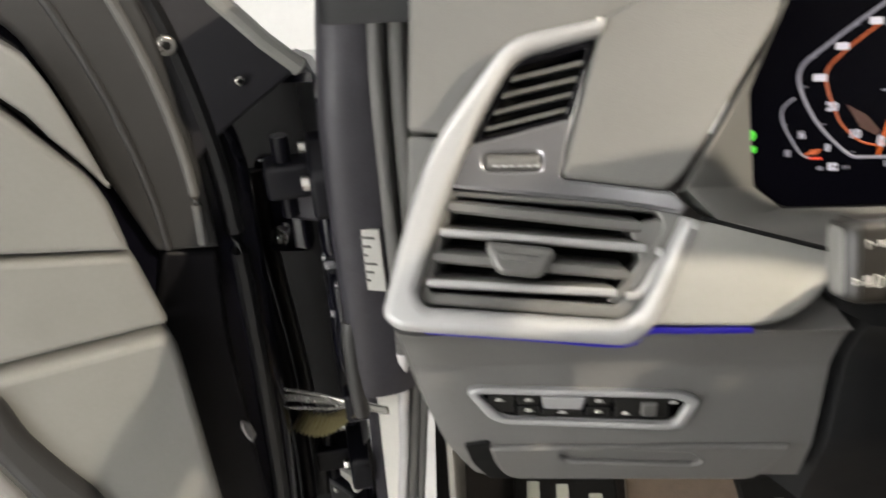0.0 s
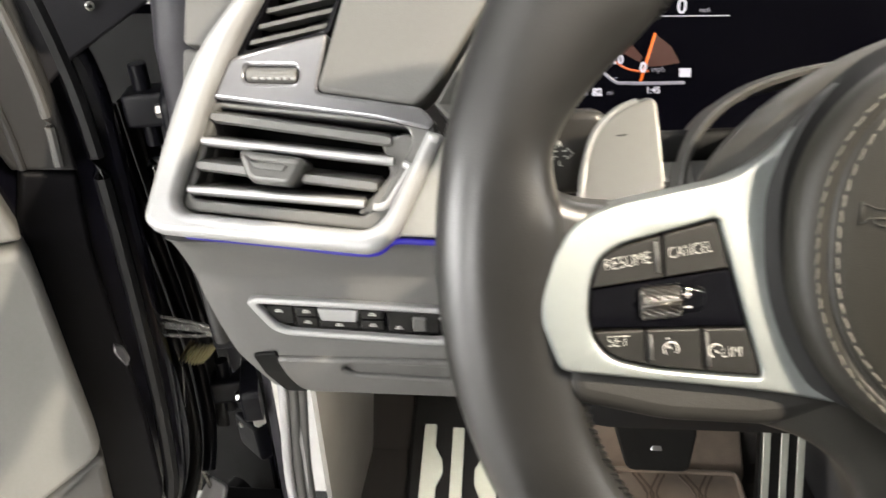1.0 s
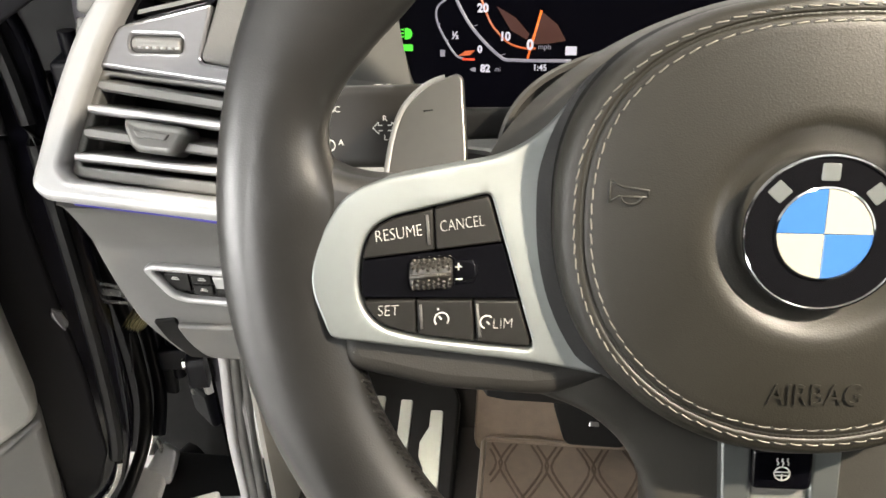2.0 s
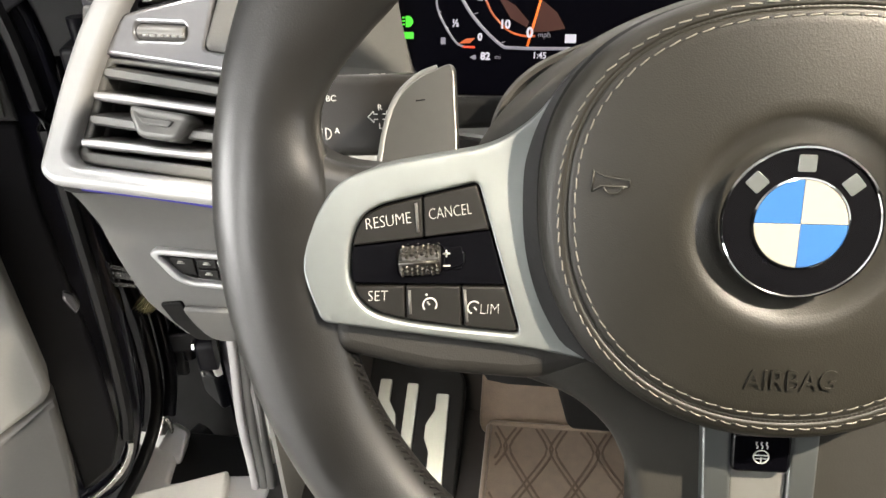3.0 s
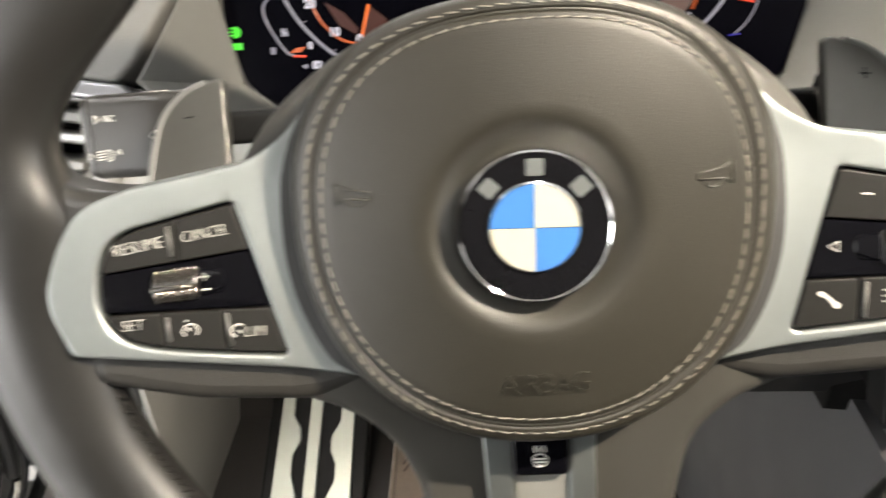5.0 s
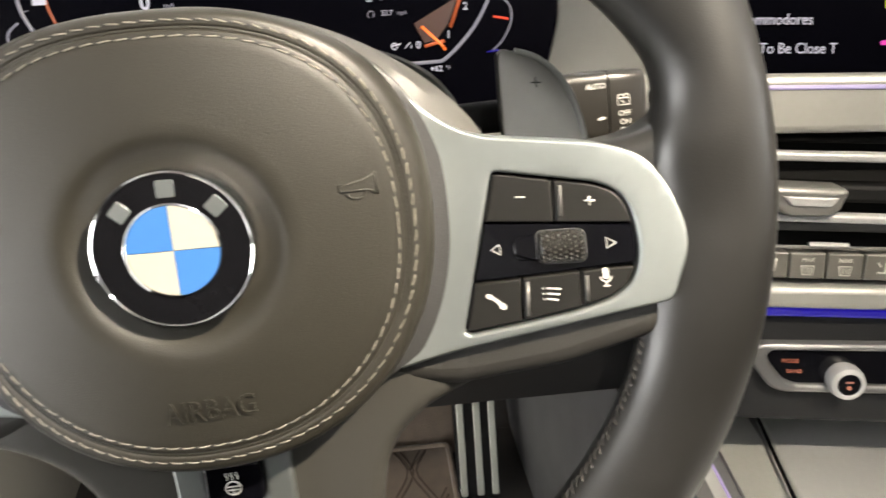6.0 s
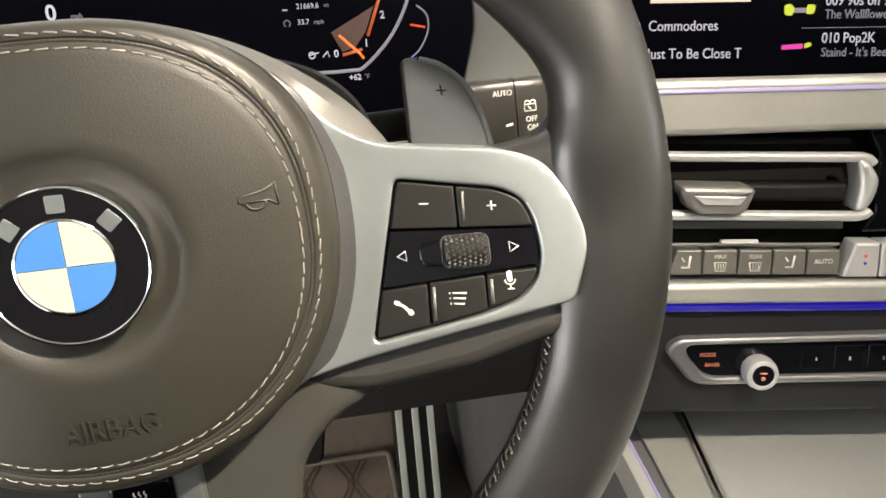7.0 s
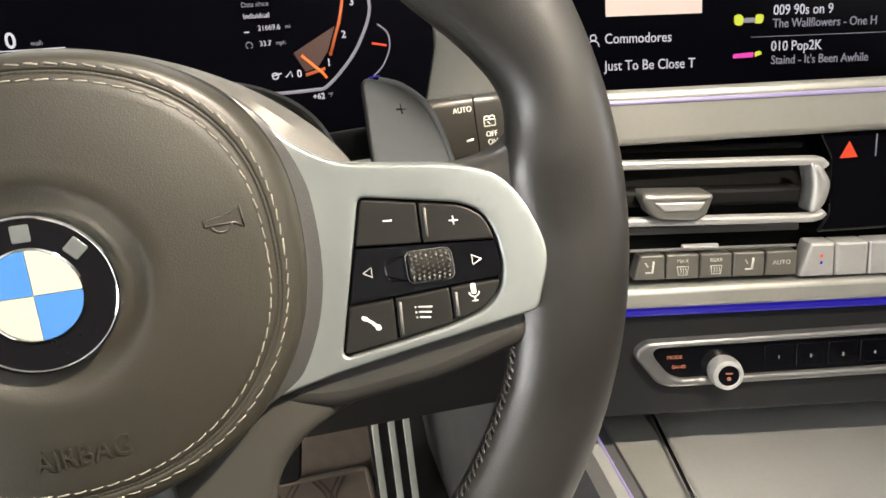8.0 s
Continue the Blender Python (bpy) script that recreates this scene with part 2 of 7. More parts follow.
def slab(pts, h0, h1, f=flat, bev=0.001, holes=(), steps=3, bm=None, back=True):
    """A plate with a rounded upper edge, and holes if given; f lays (a, b, h) into the world."""
    bm = bm or bmesh.new()
    tops, bottoms = [], []
    for j, loop in enumerate([ccw(pts)] + [ccw(h) for h in holes]):
        sign = 1 if j == 0 else -1
        rings = [[bm.verts.new(f(a, b, h0)) for a, b in loop]]
        for s in range(steps + 1):
            ang = math.pi / 2 * s / steps
            off, hh = bev * (1 - math.cos(ang)), h1 - bev * (1 - math.sin(ang))
            rings.append([bm.verts.new(f(a, b, hh)) for a, b in inset(loop, sign * off)])
            if bev <= 0:
                break
        for r0, r1 in zip(rings, rings[1:]):
            for i in range(len(loop)):
                bm.faces.new((r0[i - 1], r0[i], r1[i], r1[i - 1])).smooth = True
        tops.append(rings[-1])
        bottoms.append(rings[0])
    for group in (tops, bottoms) if back else (tops,):
        if len(group) == 1 and is_convex(ccw(pts)):
            mid = bm.verts.new(sum((v.co for v in group[0]), Vector()) / len(group[0]))
            for i in range(len(group[0])):
                bm.faces.new((group[0][i - 1], group[0][i], mid))
        else:
            edges = [bm.edges.get((r[i - 1], r[i])) for r in group for i in range(len(r))]
            bmesh.ops.triangle_fill(bm, edges=edges, use_beauty=True)
    return bm


def bent(bm, f, step):
    """Cuts a flat mesh into strips both ways, then lays it by f, so that it follows a curved surface."""
    for axis in (0, 1):
        lo_, hi_ = min(v.co[axis] for v in bm.verts), max(v.co[axis] for v in bm.verts)
        for i in range(1, int((hi_ - lo_) / step) + 1):
            p, n = [0, 0, 0], [0, 0, 0]
            p[axis], n[axis] = lo_ + i * step, 1
            bmesh.ops.bisect_plane(bm, geom=bm.verts[:] + bm.edges[:] + bm.faces[:], plane_co=p, plane_no=n)
    for v in bm.verts:
        v.co = f(*v.co)
    for fc in bm.faces:
        fc.smooth = True
    return bm


def lofted(rings, closed=True, cap=True, bm=None):
    bm = bm or bmesh.new()
    vs = [[bm.verts.new(p) for p in r] for r in rings]
    n = len(rings[0])
    for r0, r1 in zip(vs, vs[1:]):
        for i in range(0 if closed else 1, n):
            bm.faces.new((r0[i - 1], r0[i], r1[i], r1[i - 1])).smooth = True
    if cap and closed:
        bm.faces.new(vs[0])
        bm.faces.new(vs[-1])
    return bm


def swept(path, profile, closed=False, up=(0, 0, 1), bm=None, cap=True):
    """Draws a closed profile of (side, up) points along a path."""
    v = [Vector(p) for p in path]
    rings, k = [], len(v)
    for i in range(k):
        a = v[i - 1] if (closed or i) else v[i]
        c = v[(i + 1) % k] if (closed or i < k - 1) else v[i]
        t = (c - a).normalized()
        side = t.cross(Vector(up)).normalized()
        u2 = side.cross(t)
        pr = profile(i / max(1, k - 1)) if callable(profile) else profile
        rings.append([v[i] + side * x + u2 * y for x, y in pr])
    if closed:
        rings.append(rings[0])
    return lofted(rings, True, cap and not closed, bm)


def circle(r, n=10, ry=None, cx=0.0, cy=0.0, turn=0.0):
    ry = r if ry is None else ry
    return [(cx + r * math.cos(turn + 2 * math.pi * i / n), cy + ry * math.sin(turn + 2 * math.pi * i / n)) for i in range(n)]


def box_pts(a0, b0, a1, b1):
    return [(a0, b0), (a1, b0), (a1, b1), (a0, b1)]


def lettering(text, size, f=flat, at=(0, 0), turn=0.0, align="CENTER", deep=0.0002, bm=None, squeeze=1.0, bold=0.0, wide=0.0):
    """Letters of the built-in font, laid by f."""
    cu = bpy.data.curves.new("letters", "FONT")
    cu.body, cu.size, cu.extrude, cu.align_x, cu.align_y = text, size, deep, align, "CENTER"
    cu.resolution_u, cu.offset = 3, bold
    ob = bpy.data.objects.new("letters", cu)
    scene.collection.objects.link(ob)
    me = bpy.data.meshes.new_from_object(ob.evaluated_get(bpy.context.evaluated_depsgraph_get()))
    bpy.data.objects.remove(ob)
    bpy.data.curves.remove(cu)
    bm = bm or bmesh.new()
    old = set(bm.verts)
    bm.from_mesh(me)
    bpy.data.meshes.remove(me)
    c, s = math.cos(turn), math.sin(turn)
    if wide:
        xs = [v.co.x for v in bm.verts if v not in old]
        squeeze = wide / (max(xs) - min(xs))
    for v in bm.verts:
        if v not in old:
            x, y = v.co.x * squeeze, v.co.y
            v.co = f(at[0] + c * x - s * y, at[1] + s * x + c * y, v.co.z + deep)
    return bm


def strokes(lines, width, f=flat, high=0.0003, bm=None, closed=False):
    """Raised lines of even width for symbols. lines: lists of (a, b)."""
    bm = bm or bmesh.new()
    for line in lines:
        n = len(line)
        left, right = [], []
        for i in range(n):
            a, c = Vector(line[max(i - 1, 0)]), Vector(line[min(i + 1, n - 1)])
            t = (c - a).normalized()
            o = Vector((-t.y, t.x)) * width / 2
            p = Vector(line[i])
            left.append(p + o)
            right.append(p - o)
        rings = []
        for l, r in zip(left, right):
            rings.append([f(l.x, l.y, 0), f(r.x, r.y, 0), f(r.x, r.y, high), f(l.x, l.y, high)])
        lofted(rings, True, True, bm)
    return bm


def arc(cx, cy, r, a0, a1, n=12, ry=None):
    ry = r if ry is None else ry
    return [(cx + r * math.cos(radians(a0 + (a1 - a0) * i / n)), cy + ry * math.sin(radians(a0 + (a1 - a0) * i / n))) for i in range(n + 1)]


def frame_map(origin, right, up, out):
    """Lays (a, b, h) along three directions from an origin."""
    o, r, u, w = (Vector(x) for x in (origin, right, up, out))
    return lambda a, b, h: o + r * a + u * b + w * h


# ---------------------------------------------------------------- steering wheel
# Local directions: u to the right, v up the wheel, w out to the driver.
MW = pose(0, 0, 0.76) @ pose(0, 0, 0, -8) @ pose(0, 0, 0, 0, -2.5) @ pose(0, 0, 0, 80)
wheel = thing("steering_wheel", "black leather sports steering wheel with silver spokes and cream stitching", "steering wheel", MW)
RIM_R, RIM_W, RIM_V = 0.186, -0.0205, -0.0048


def bell(x, mid, wide):
    x = (x - mid + 180) % 360 - 180
    return math.exp(-(x / wide) ** 2)


INNER = np.interp(np.arange(-100, 101), *zip((-100, 0.0205), (-39, 0.0205), (-22, 0.0208), (-17, 0.0222), (-12, 0.0232), (-6, 0.0236), (1, 0.0240), (4, 0.0240), (6, 0.0234), (8, 0.0214), (10, 0.0186),
                  (12, 0.0164), (14, 0.0154), (16, 0.0158), (18, 0.0174), (20, 0.0192), (25, 0.0238), (30, 0.0285), (35, 0.0308), (42, 0.028), (52, 0.0225), (65, 0.0205), (100, 0.0205)))
SOFT = np.exp(-(np.arange(-6, 7) / 2.6) ** 2)
INNER = np.convolve(np.pad(INNER, 6, "edge"), SOFT / SOFT.sum(), "valid")


def rim_point(deg, phi, lift=0.0):
    side = math.degrees(math.asin(math.sin(radians(deg))))
    inner = float(np.interp(side, np.arange(-100, 101), INNER))
    a = 0.0195 if math.cos(phi) > 0 else inner * 1.09 + 0.0012
    b = 0.0165
    r = RIM_R + (a + lift) * math.cos(phi)
    t = radians(deg)
    full = math.sin(phi)
    if math.cos(phi) < 0:
        full = math.copysign(abs(full) ** (1 - 0.20 * bell(side, 6.5, 4.0)), full)
    v = r * math.sin(t) + RIM_V
    return Vector((r * math.cos(t), v, RIM_W - 0.030 * v + (b + lift) * full))


bm = lofted([[rim_point(360 * i / 300, 2 * math.pi * j / 28) for j in range(28)] for i in range(300)] +
            [[rim_point(360, 2 * math.pi * j / 28) for j in range(28)]], True, False)
bmesh.ops.remove_doubles(bm, verts=bm.verts, dist=1e-6)
part("rim", bm, RIM_LEATHER, wheel, "smooth worn black leather rim")

for start, end in ((197, 343), (33, 147)):
    bm = bmesh.new()
    n = int((end - start) * 0.46)
    step = (end - start) / n
    for i in range(n):
        d = start + step * i
        for s in (0, 1):
            p0 = rim_point(d + s * step * 0.5, radians(163 + 3 * s), 0.0003)
            p1 = rim_point(d + step * (0.55 + s * 0.5), radians(177 - 3 * s), 0.0003)
            mid_ = rim_point(d + step * (0.28 + s * 0.5), radians(170), 0.0010)
            swept([p0, mid_, p1], circle(0.00058, 6), up=(0.3, 0.2, 1), bm=bm)
    part("rim_stitching", bm, DARK_THREAD, wheel, "dark cross stitching along the rim's inside")


def soft_max(x, limit, width=0.005):
    return limit + width * math.log1p(math.exp(max(-40.0, min(40.0, (x - limit) / width))))


def spoke_w(a, b):
    return -0.0143 + 0.25 * (soft_max(a, 0.084) - 0.15) - 0.165 * (-soft_max(-b, -0.022) + 0.004)


def spoke_map(sign):
    return lambda a, b, h: Vector((sign * a, b, spoke_w(a, b) + h))


def clip(pts, p, q):
    """The part of a polygon to the left of the line from p to q."""
    out, k = [], len(pts)
    d = lambda s: (q[0] - p[0]) * (s[1] - p[1]) - (q[1] - p[1]) * (s[0] - p[0])
    for i in range(k):
        a, c = pts[i - 1], pts[i]
        da, dc = d(a), d(c)
        if (da >= 0) != (dc >= 0):
            t = da / (da - dc)
            out.append((a[0] + (c[0] - a[0]) * t, a[1] + (c[1] - a[1]) * t))
        if dc >= 0:
            out.append(c)
    return out


TRIM = [(0.028, 0.0680), (0.0712, 0.0485), (0.0848, 0.0318), (0.0995, 0.0226), (0.142, 0.0168), (0.1562, 0.0118), (0.1657, -0.0038),
        (0.1690, -0.0190), (0.1618, -0.0386), (0.0658, -0.0573), (0.052, -0.045), (0.056, 0.0), (0.030, 0.055)]
OPEN = [(0.1480, -0.0015), (0.1408, 0.0027), (0.1055, 0.0093), (0.0902, -0.0475), (0.1106, -0.0442), (0.1316, -0.0401), (0.1438, -0.0361),
        (0.1495, -0.0302), (0.1520, -0.0220), (0.1512, -0.0106)]
TOPS = rounded(TRIM, [0.001, 0.02, 0.012, 0.012, 0.018, 0.009, 0.012, 0.008, 0.003, 0.001, 0.001, 0.001, 0.001], 6)
HOLE = rounded(OPEN, [0.004, 0.004, 0.0022, 0.003, 0.005, 0.005, 0.005, 0.004, 0.004, 0.004], 4)
GAP = 0.00035
ROW1 = ((0.0900, -0.0076), (0.1600, -0.0124))
ROW2 = ((0.0900, -0.0298), (0.1600, -0.0247))


def shifted(line, d):
    p, q = Vector(line[0]), Vector(line[1])
    n = Vector((-(q - p).y, (q - p).x)).normalized() * d
    return tuple(p + n), tuple(q + n)


def between(pts, lower=None, upper=None):
    if lower:
        pts = clip(pts, *shifted(lower, GAP))
    if upper:
        a, b = shifted(upper, -GAP)
        pts = clip(pts, b, a)
    return pts


def keypads(sign):
    f = spoke_map(sign)
    side = part("spoke_trim", bent(slab(TOPS, -0.012, 0.0006, flat, 0.0012, [inset(ccw(HOLE), -0.0004)], 4), f, 0.0045), SATIN, wheel, "satin silver spoke trim")
    leg = [(0.155, -0.030), (0.1615, -0.0415), (0.1590, -0.0525), (0.125, -0.0630), (0.085, -0.0690), (0.045, -0.060), (0.045, 0.05), (0.08, 0.030), (0.10, 0.019), (0.152, 0.005)]
    part("spoke_base", slab(rounded(leg, 0.006), -0.030, -0.0045, f, 0.007, steps=5), SPOKE_SHADED, wheel, "underside of the spoke, darkened as if in shade")
    root = [(0.1690, 0.0300), (0.1650, 0.0238), (0.1590, 0.0196), (0.1510, 0.0172), (0.141, 0.0158), (0.134, 0.0150), (0.132, 0.0120), (0.138, 0.009), (0.149, 0.0), (0.154, -0.012), (0.174, -0.012), (0.178, 0.022)]
    part("spoke_root", slab(smooth_loop(root, 5), -0.020, -0.0012, f, 0.006, steps=6), RIM_LEATHER, wheel, "leather flare from rim to spoke")
    pad = part("keypad_base", slab(HOLE, -0.010, -0.0042, f, 0.0004), BLACK, wheel)
    inner = inset(ccw(HOLE), 0.0005)
    top, low = between(inner, lower=ROW1), between(inner, upper=ROW2)
    mid = between(inner, lower=ROW2, upper=ROW1)
    cut1 = ((0.1263, 0.03), (0.1245, -0.03))
    for poly in (between(top, upper=cut1), between(top, lower=cut1)):
        part("button", slab(spaced(rounded(spaced(ccw(poly), 0.0006), 0.0009, 3), 0.00025), -0.0045, -0.0002, f, 0.0007), BUTTON, wheel)
    part("gloss_band", slab(rounded(ccw(mid), 0.0006, 3), -0.0048, -0.0008, f, 0.0004), PIANO, wheel, "piano black band of the keypad")
    for c0, c1 in ((None, ((0.1324, -0.02), (0.1312, -0.06))), (((0.1324, -0.02), (0.1312, -0.06)), ((0.1122, -0.02), (0.1106, -0.06))), (((0.1122, -0.02), (0.1106, -0.06)), None)):
        poly = low
        if c0:
            poly = clip(poly, *shifted((c0[1], c0[0]), GAP))
        if c1:
            poly = clip(poly, *shifted(c1, GAP))
        part("button", slab(spaced(rounded(spaced(ccw(poly), 0.0006), 0.0009, 3), 0.00025), -0.0045, -0.0002, f, 0.0007), BUTTON, wheel)
    for p, q in (((0.1278, 0.0030), (0.1271, -0.0075)), ((0.1338 if sign > 0 else 0.1305, -0.0288), (0.1334 if sign > 0 else 0.1301, -0.0375)), ((0.1136 if sign > 0 else 0.1104, -0.0298), (0.1127 if sign > 0 else 0.1095, -0.0418))):
        part("tactile_ridge", strokes([[p, q]], 0.0009, lambda a, b, h: f(a, b, h - 0.0003), 0.0008), SLAT, wheel, smooth=0)
    # thumb roller with its cradle
    ca, cb = 0.1264, -0.0180
    part("roller_cradle", slab(rounded(box_pts(0.1108, -0.0225, 0.1340, -0.0136), 0.002), -0.004, -0.0003, f, 0.0005), PIANO, wheel)
    part("cradle_outline", swept([f(a, b, -0.0002) for a, b in rounded(box_pts(0.1180, -0.0238, 0.1346, -0.0122), 0.003)], circle(0.00028, 6), closed=True), PIANO if sign < 0 else SMOKED, wheel, "fine raised outline of the roller's recess")
    part("roller_tab", slab(rounded([(0.1100, -0.0205), (0.1182, -0.0232), (0.1182, -0.0130), (0.1100, -0.0152)], 0.0016), -0.003, 0.0001, f, 0.0008), PIANO, wheel, "glossy tab beside the roller")
    rings, n = [], 40
    for i in range(13):
        x = ca - 0.0074 + 0.0148 * i / 12
        edge = 0.0009 if i in (0, 12) else 0.0
        rings.append([f(x, cb + (0.0056 - edge) * math.cos(2 * math.pi * j / n), -0.0022 + (0.0050 - edge) * math.sin(2 * math.pi * j / n)) for j in range(n)])
    roll = part("thumb_roller", lofted(rings), STALK, wheel, "knurled black thumb roller")
    bm = bmesh.new()
    for i in range(8):
        for j in range(8):
            ang = math.pi * (0.08 + 0.80 * (j + 0.5 * (i % 2)) / 8)
            if sign < 0 and 0.42 < ang / math.pi < 0.54:
                continue
            x = ca - 0.0063 + 0.0126 * i / 7
            q = f(x, cb + 0.0057 * math.cos(ang), -0.0022 + 0.0051 * math.sin(ang))
            n0 = Vector((0, math.cos(ang), math.sin(ang)))
            t0 = Vector((0, -math.sin(ang), math.cos(ang)))
            base = [bm.verts.new(q + Vector((dx, 0, 0)) + t0 * dy) for dx, dy in ((-0.00088, 0), (0, -0.00090), (0.00088, 0), (0, 0.00090))]
            tip = bm.verts.new(q + n0 * 0.00085)
            for k in range(4):
                bm.faces.new((base[k - 1], base[k], tip))
    if sign < 0:
        part("roller_bar", strokes([[(ca - 0.0072, cb), (ca + 0.0072, cb)]], 0.0016, lambda a, b, h: f(a, b, h + 0.0026), 0.0008), ROLLER, roll)
    part("knurling", bm, ROLLER, roll, smooth=0)
    return f


MARK = 0.00022
fl = keypads(-1)
up_l = lambda a, b, h: fl(-a, b, h)      # reads left to right in wheel directions


def print_on(f, lift=-0.0002):
    return lambda a, b, h: f(a, b, h + lift)


part("keypad_marking", lettering("RESUME", 0.0061, print_on(up_l), (-0.1378, -0.0031), 0.10, wide=0.0160, bold=-0.00018), WHITE, wheel, smooth=0)
part("keypad_marking", lettering("CANCEL", 0.0059, print_on(up_l), (-0.1155, -0.0008), 0.09, wide=0.0154, bold=-0.00018), WHITE, wheel, smooth=0)
part("keypad_marking", lettering("SET", 0.0056, print_on(up_l), (-0.1418, -0.0303), -0.04, wide=0.0070, bold=-0.00018), WHITE, wheel, smooth=0)
part("keypad_marking", lettering("LIM", 0.0056, print_on(up_l), (-0.1012, -0.0377), -0.07, wide=0.0066, bold=-0.00018), WHITE, wheel, smooth=0)
g = print_on(up_l)
h = print_on(up_l, 0.0002)
for lines, width, lay in (([arc(-0.1231, -0.0346, 0.0025, -40, 220), [(-0.1231, -0.0346), (-0.1241, -0.0333)]], 0.0005, g), ([arc(-0.1243, -0.0308, 0.0002, 0, 360, 6)], 0.0005, g),
                          ([arc(-0.1070, -0.0366, 0.0023, 40, 250), [(-0.1070, -0.0364), (-0.1060, -0.0376)]], 0.0005, g),
                          ([[(-0.1182, -0.0159), (-0.1156, -0.0159)], [(-0.1169, -0.0146), (-0.1169, -0.0172)]], 0.0006, h), ([[(-0.1181, -0.0204), (-0.1155, -0.0204)]], 0.0006, h)):
    part("keypad_marking", strokes(lines, width, lay, MARK), WHITE, wheel, smooth=0)

fr = keypads(1)
g = print_on(fr)
for lines in ([[(0.1125, 0.0001), (0.1157, -0.0001)]], [[(0.1356, -0.0028), (0.1388, -0.0030)], [(0.1372, -0.0013), (0.1372, -0.0045)]]):
    part("keypad_marking", strokes(lines, 0.0005, g, MARK), WHITE, wheel, smooth=0)
for tip, back in ((0.1024, 0.1055), (0.1448, 0.1417)):
    part("keypad_marking", strokes([[(tip, -0.0180), (back, -0.0162), (back, -0.0198), (tip, -0.0180)]], 0.0004, print_on(fr, -0.0008), MARK), WHITE, wheel, smooth=0)
for k in range(3):
    b = -0.0324 - 0.0019 * k
    part("keypad_marking", strokes([[(0.1185, b), (0.1190, b)], [(0.1198, b), (0.1247 - 0.0006 * k, b - 0.0005)]], 0.0006, g, MARK), WHITE, wheel, smooth=0)
HANDSET = [(0.0988, -0.0342), (0.0994, -0.0333), (0.1010, -0.0338), (0.1014, -0.0346), (0.1030, -0.0357), (0.1040, -0.0369), (0.1050, -0.0370), (0.1056, -0.0384), (0.1047, -0.0392), (0.1036, -0.0389), (0.1031, -0.0377), (0.1020, -0.0362), (0.1006, -0.0353), (0.0996, -0.0352)]
part("keypad_marking", slab(HANDSET, 0, MARK, g, 0), WHITE, wheel, smooth=0)
part("keypad_marking", slab(rounded(box_pts(0.1393, -0.0302, 0.1411, -0.0262), 0.0009), 0, MARK, g, 0), WHITE, wheel, smooth=0)
part("keypad_marking", strokes([arc(0.1402, -0.0294, 0.0018, 180, 360, 8), [(0.1402, -0.0312), (0.1402, -0.0326)], [(0.1391, -0.0327), (0.1413, -0.0327)]], 0.0004, g, MARK), WHITE, wheel, smooth=0)


# ---- airbag cover
def super_loop(a, top, low, n=144, pt=2.45, pb=2.2):
    out = []
    for i in range(n):
        t = 2 * math.pi * i / n
        c, s = math.cos(t), math.sin(t)
        e = pt if s > 0 else pb
        r = (abs(c / a) ** e + abs(s / (top if s > 0 else low)) ** e) ** (-1 / e)
        out.append((r * c, r * s))
    return out


def dome(u, v):
    return -2.55 * u * u - (0.9 if v > 0 else 0.55) * v * v


def lerp_loop(l0, l1, t):
    return [(a[0] * (1 - t) + b[0] * t, a[1] * (1 - t) + b[1] * t) for a, b in zip(l0, l1)]


IN_LOOP = super_loop(0.0705, 0.0640, 0.0677)
OUT_LOOP = super_loop(0.0762, 0.0686, 0.0732)
EDGE_LOOP = super_loop(0.0840, 0.0730, 0.0800)
ring = lambda r: super_loop(r, r, r, pt=2, pb=2)
loops = [(ring(0.0245), -0.0078), (ring(0.0262), -0.0074), (ring(0.0285), -0.0056), (ring(0.0312), -0.0030), (ring(0.0336), -0.0010), (ring(0.0365), 0.0)]
for t in (0.12, 0.25, 0.4, 0.55, 0.7, 0.82, 0.9):
    loops.append((lerp_loop(ring(0.0365), IN_LOOP, t), 0.0))
loops.append((lerp_loop(IN_LOOP, OUT_LOOP, -0.12), 0.0))
for t, d in ((0.0, -0.0002), (0.2, 0.0001), (0.38, -0.0004), (0.46, -0.0016), (0.54, -0.0016), (0.62, -0.0004), (0.8, 0.0001), (1.0, -0.0002)):
    loops.append((lerp_loop(IN_LOOP, OUT_LOOP, t), d))
for t, d in ((0.2, -0.0001), (0.4, -0.0005), (0.6, -0.0015), (0.78, -0.0034), (0.86, -0.0052), (0.92, -0.0080)):
    loops.append((lerp_loop(OUT_LOOP, EDGE_LOOP, t), d))
skirt = [(lerp_loop(OUT_LOOP, EDGE_LOOP, t), d) for t, d in ((0.92, -0.0080), (0.96, -0.0112), (0.985, -0.0150), (1.0, -0.0200), (1.0, -0.05))]
part("cover_skirt", lofted([[Vector((u, v, dome(u, v) + d)) for u, v in loop] for loop, d in skirt], True, False), BLACK, wheel, "matt black side of the airbag cover", 60)
bm = lofted([[Vector((u, v, dome(u, v) + d)) for u, v in loop] for loop, d in loops], True, False)
part("airbag_cover", bm, HUB_LEATHER, wheel, "grained leather airbag cover", 60)


def along(loop, step):
    pts = [Vector(p) for p in loop] + [Vector(loop[0])]
    d, out, want = 0.0, [], 0.0
    for a, b in zip(pts, pts[1:]):
        l = (b - a).length
        while want <= d + l:
            t = (want - d) / l
            out.append((a.lerp(b, t), (b - a).normalized()))
            want += step
        d += l
    return out


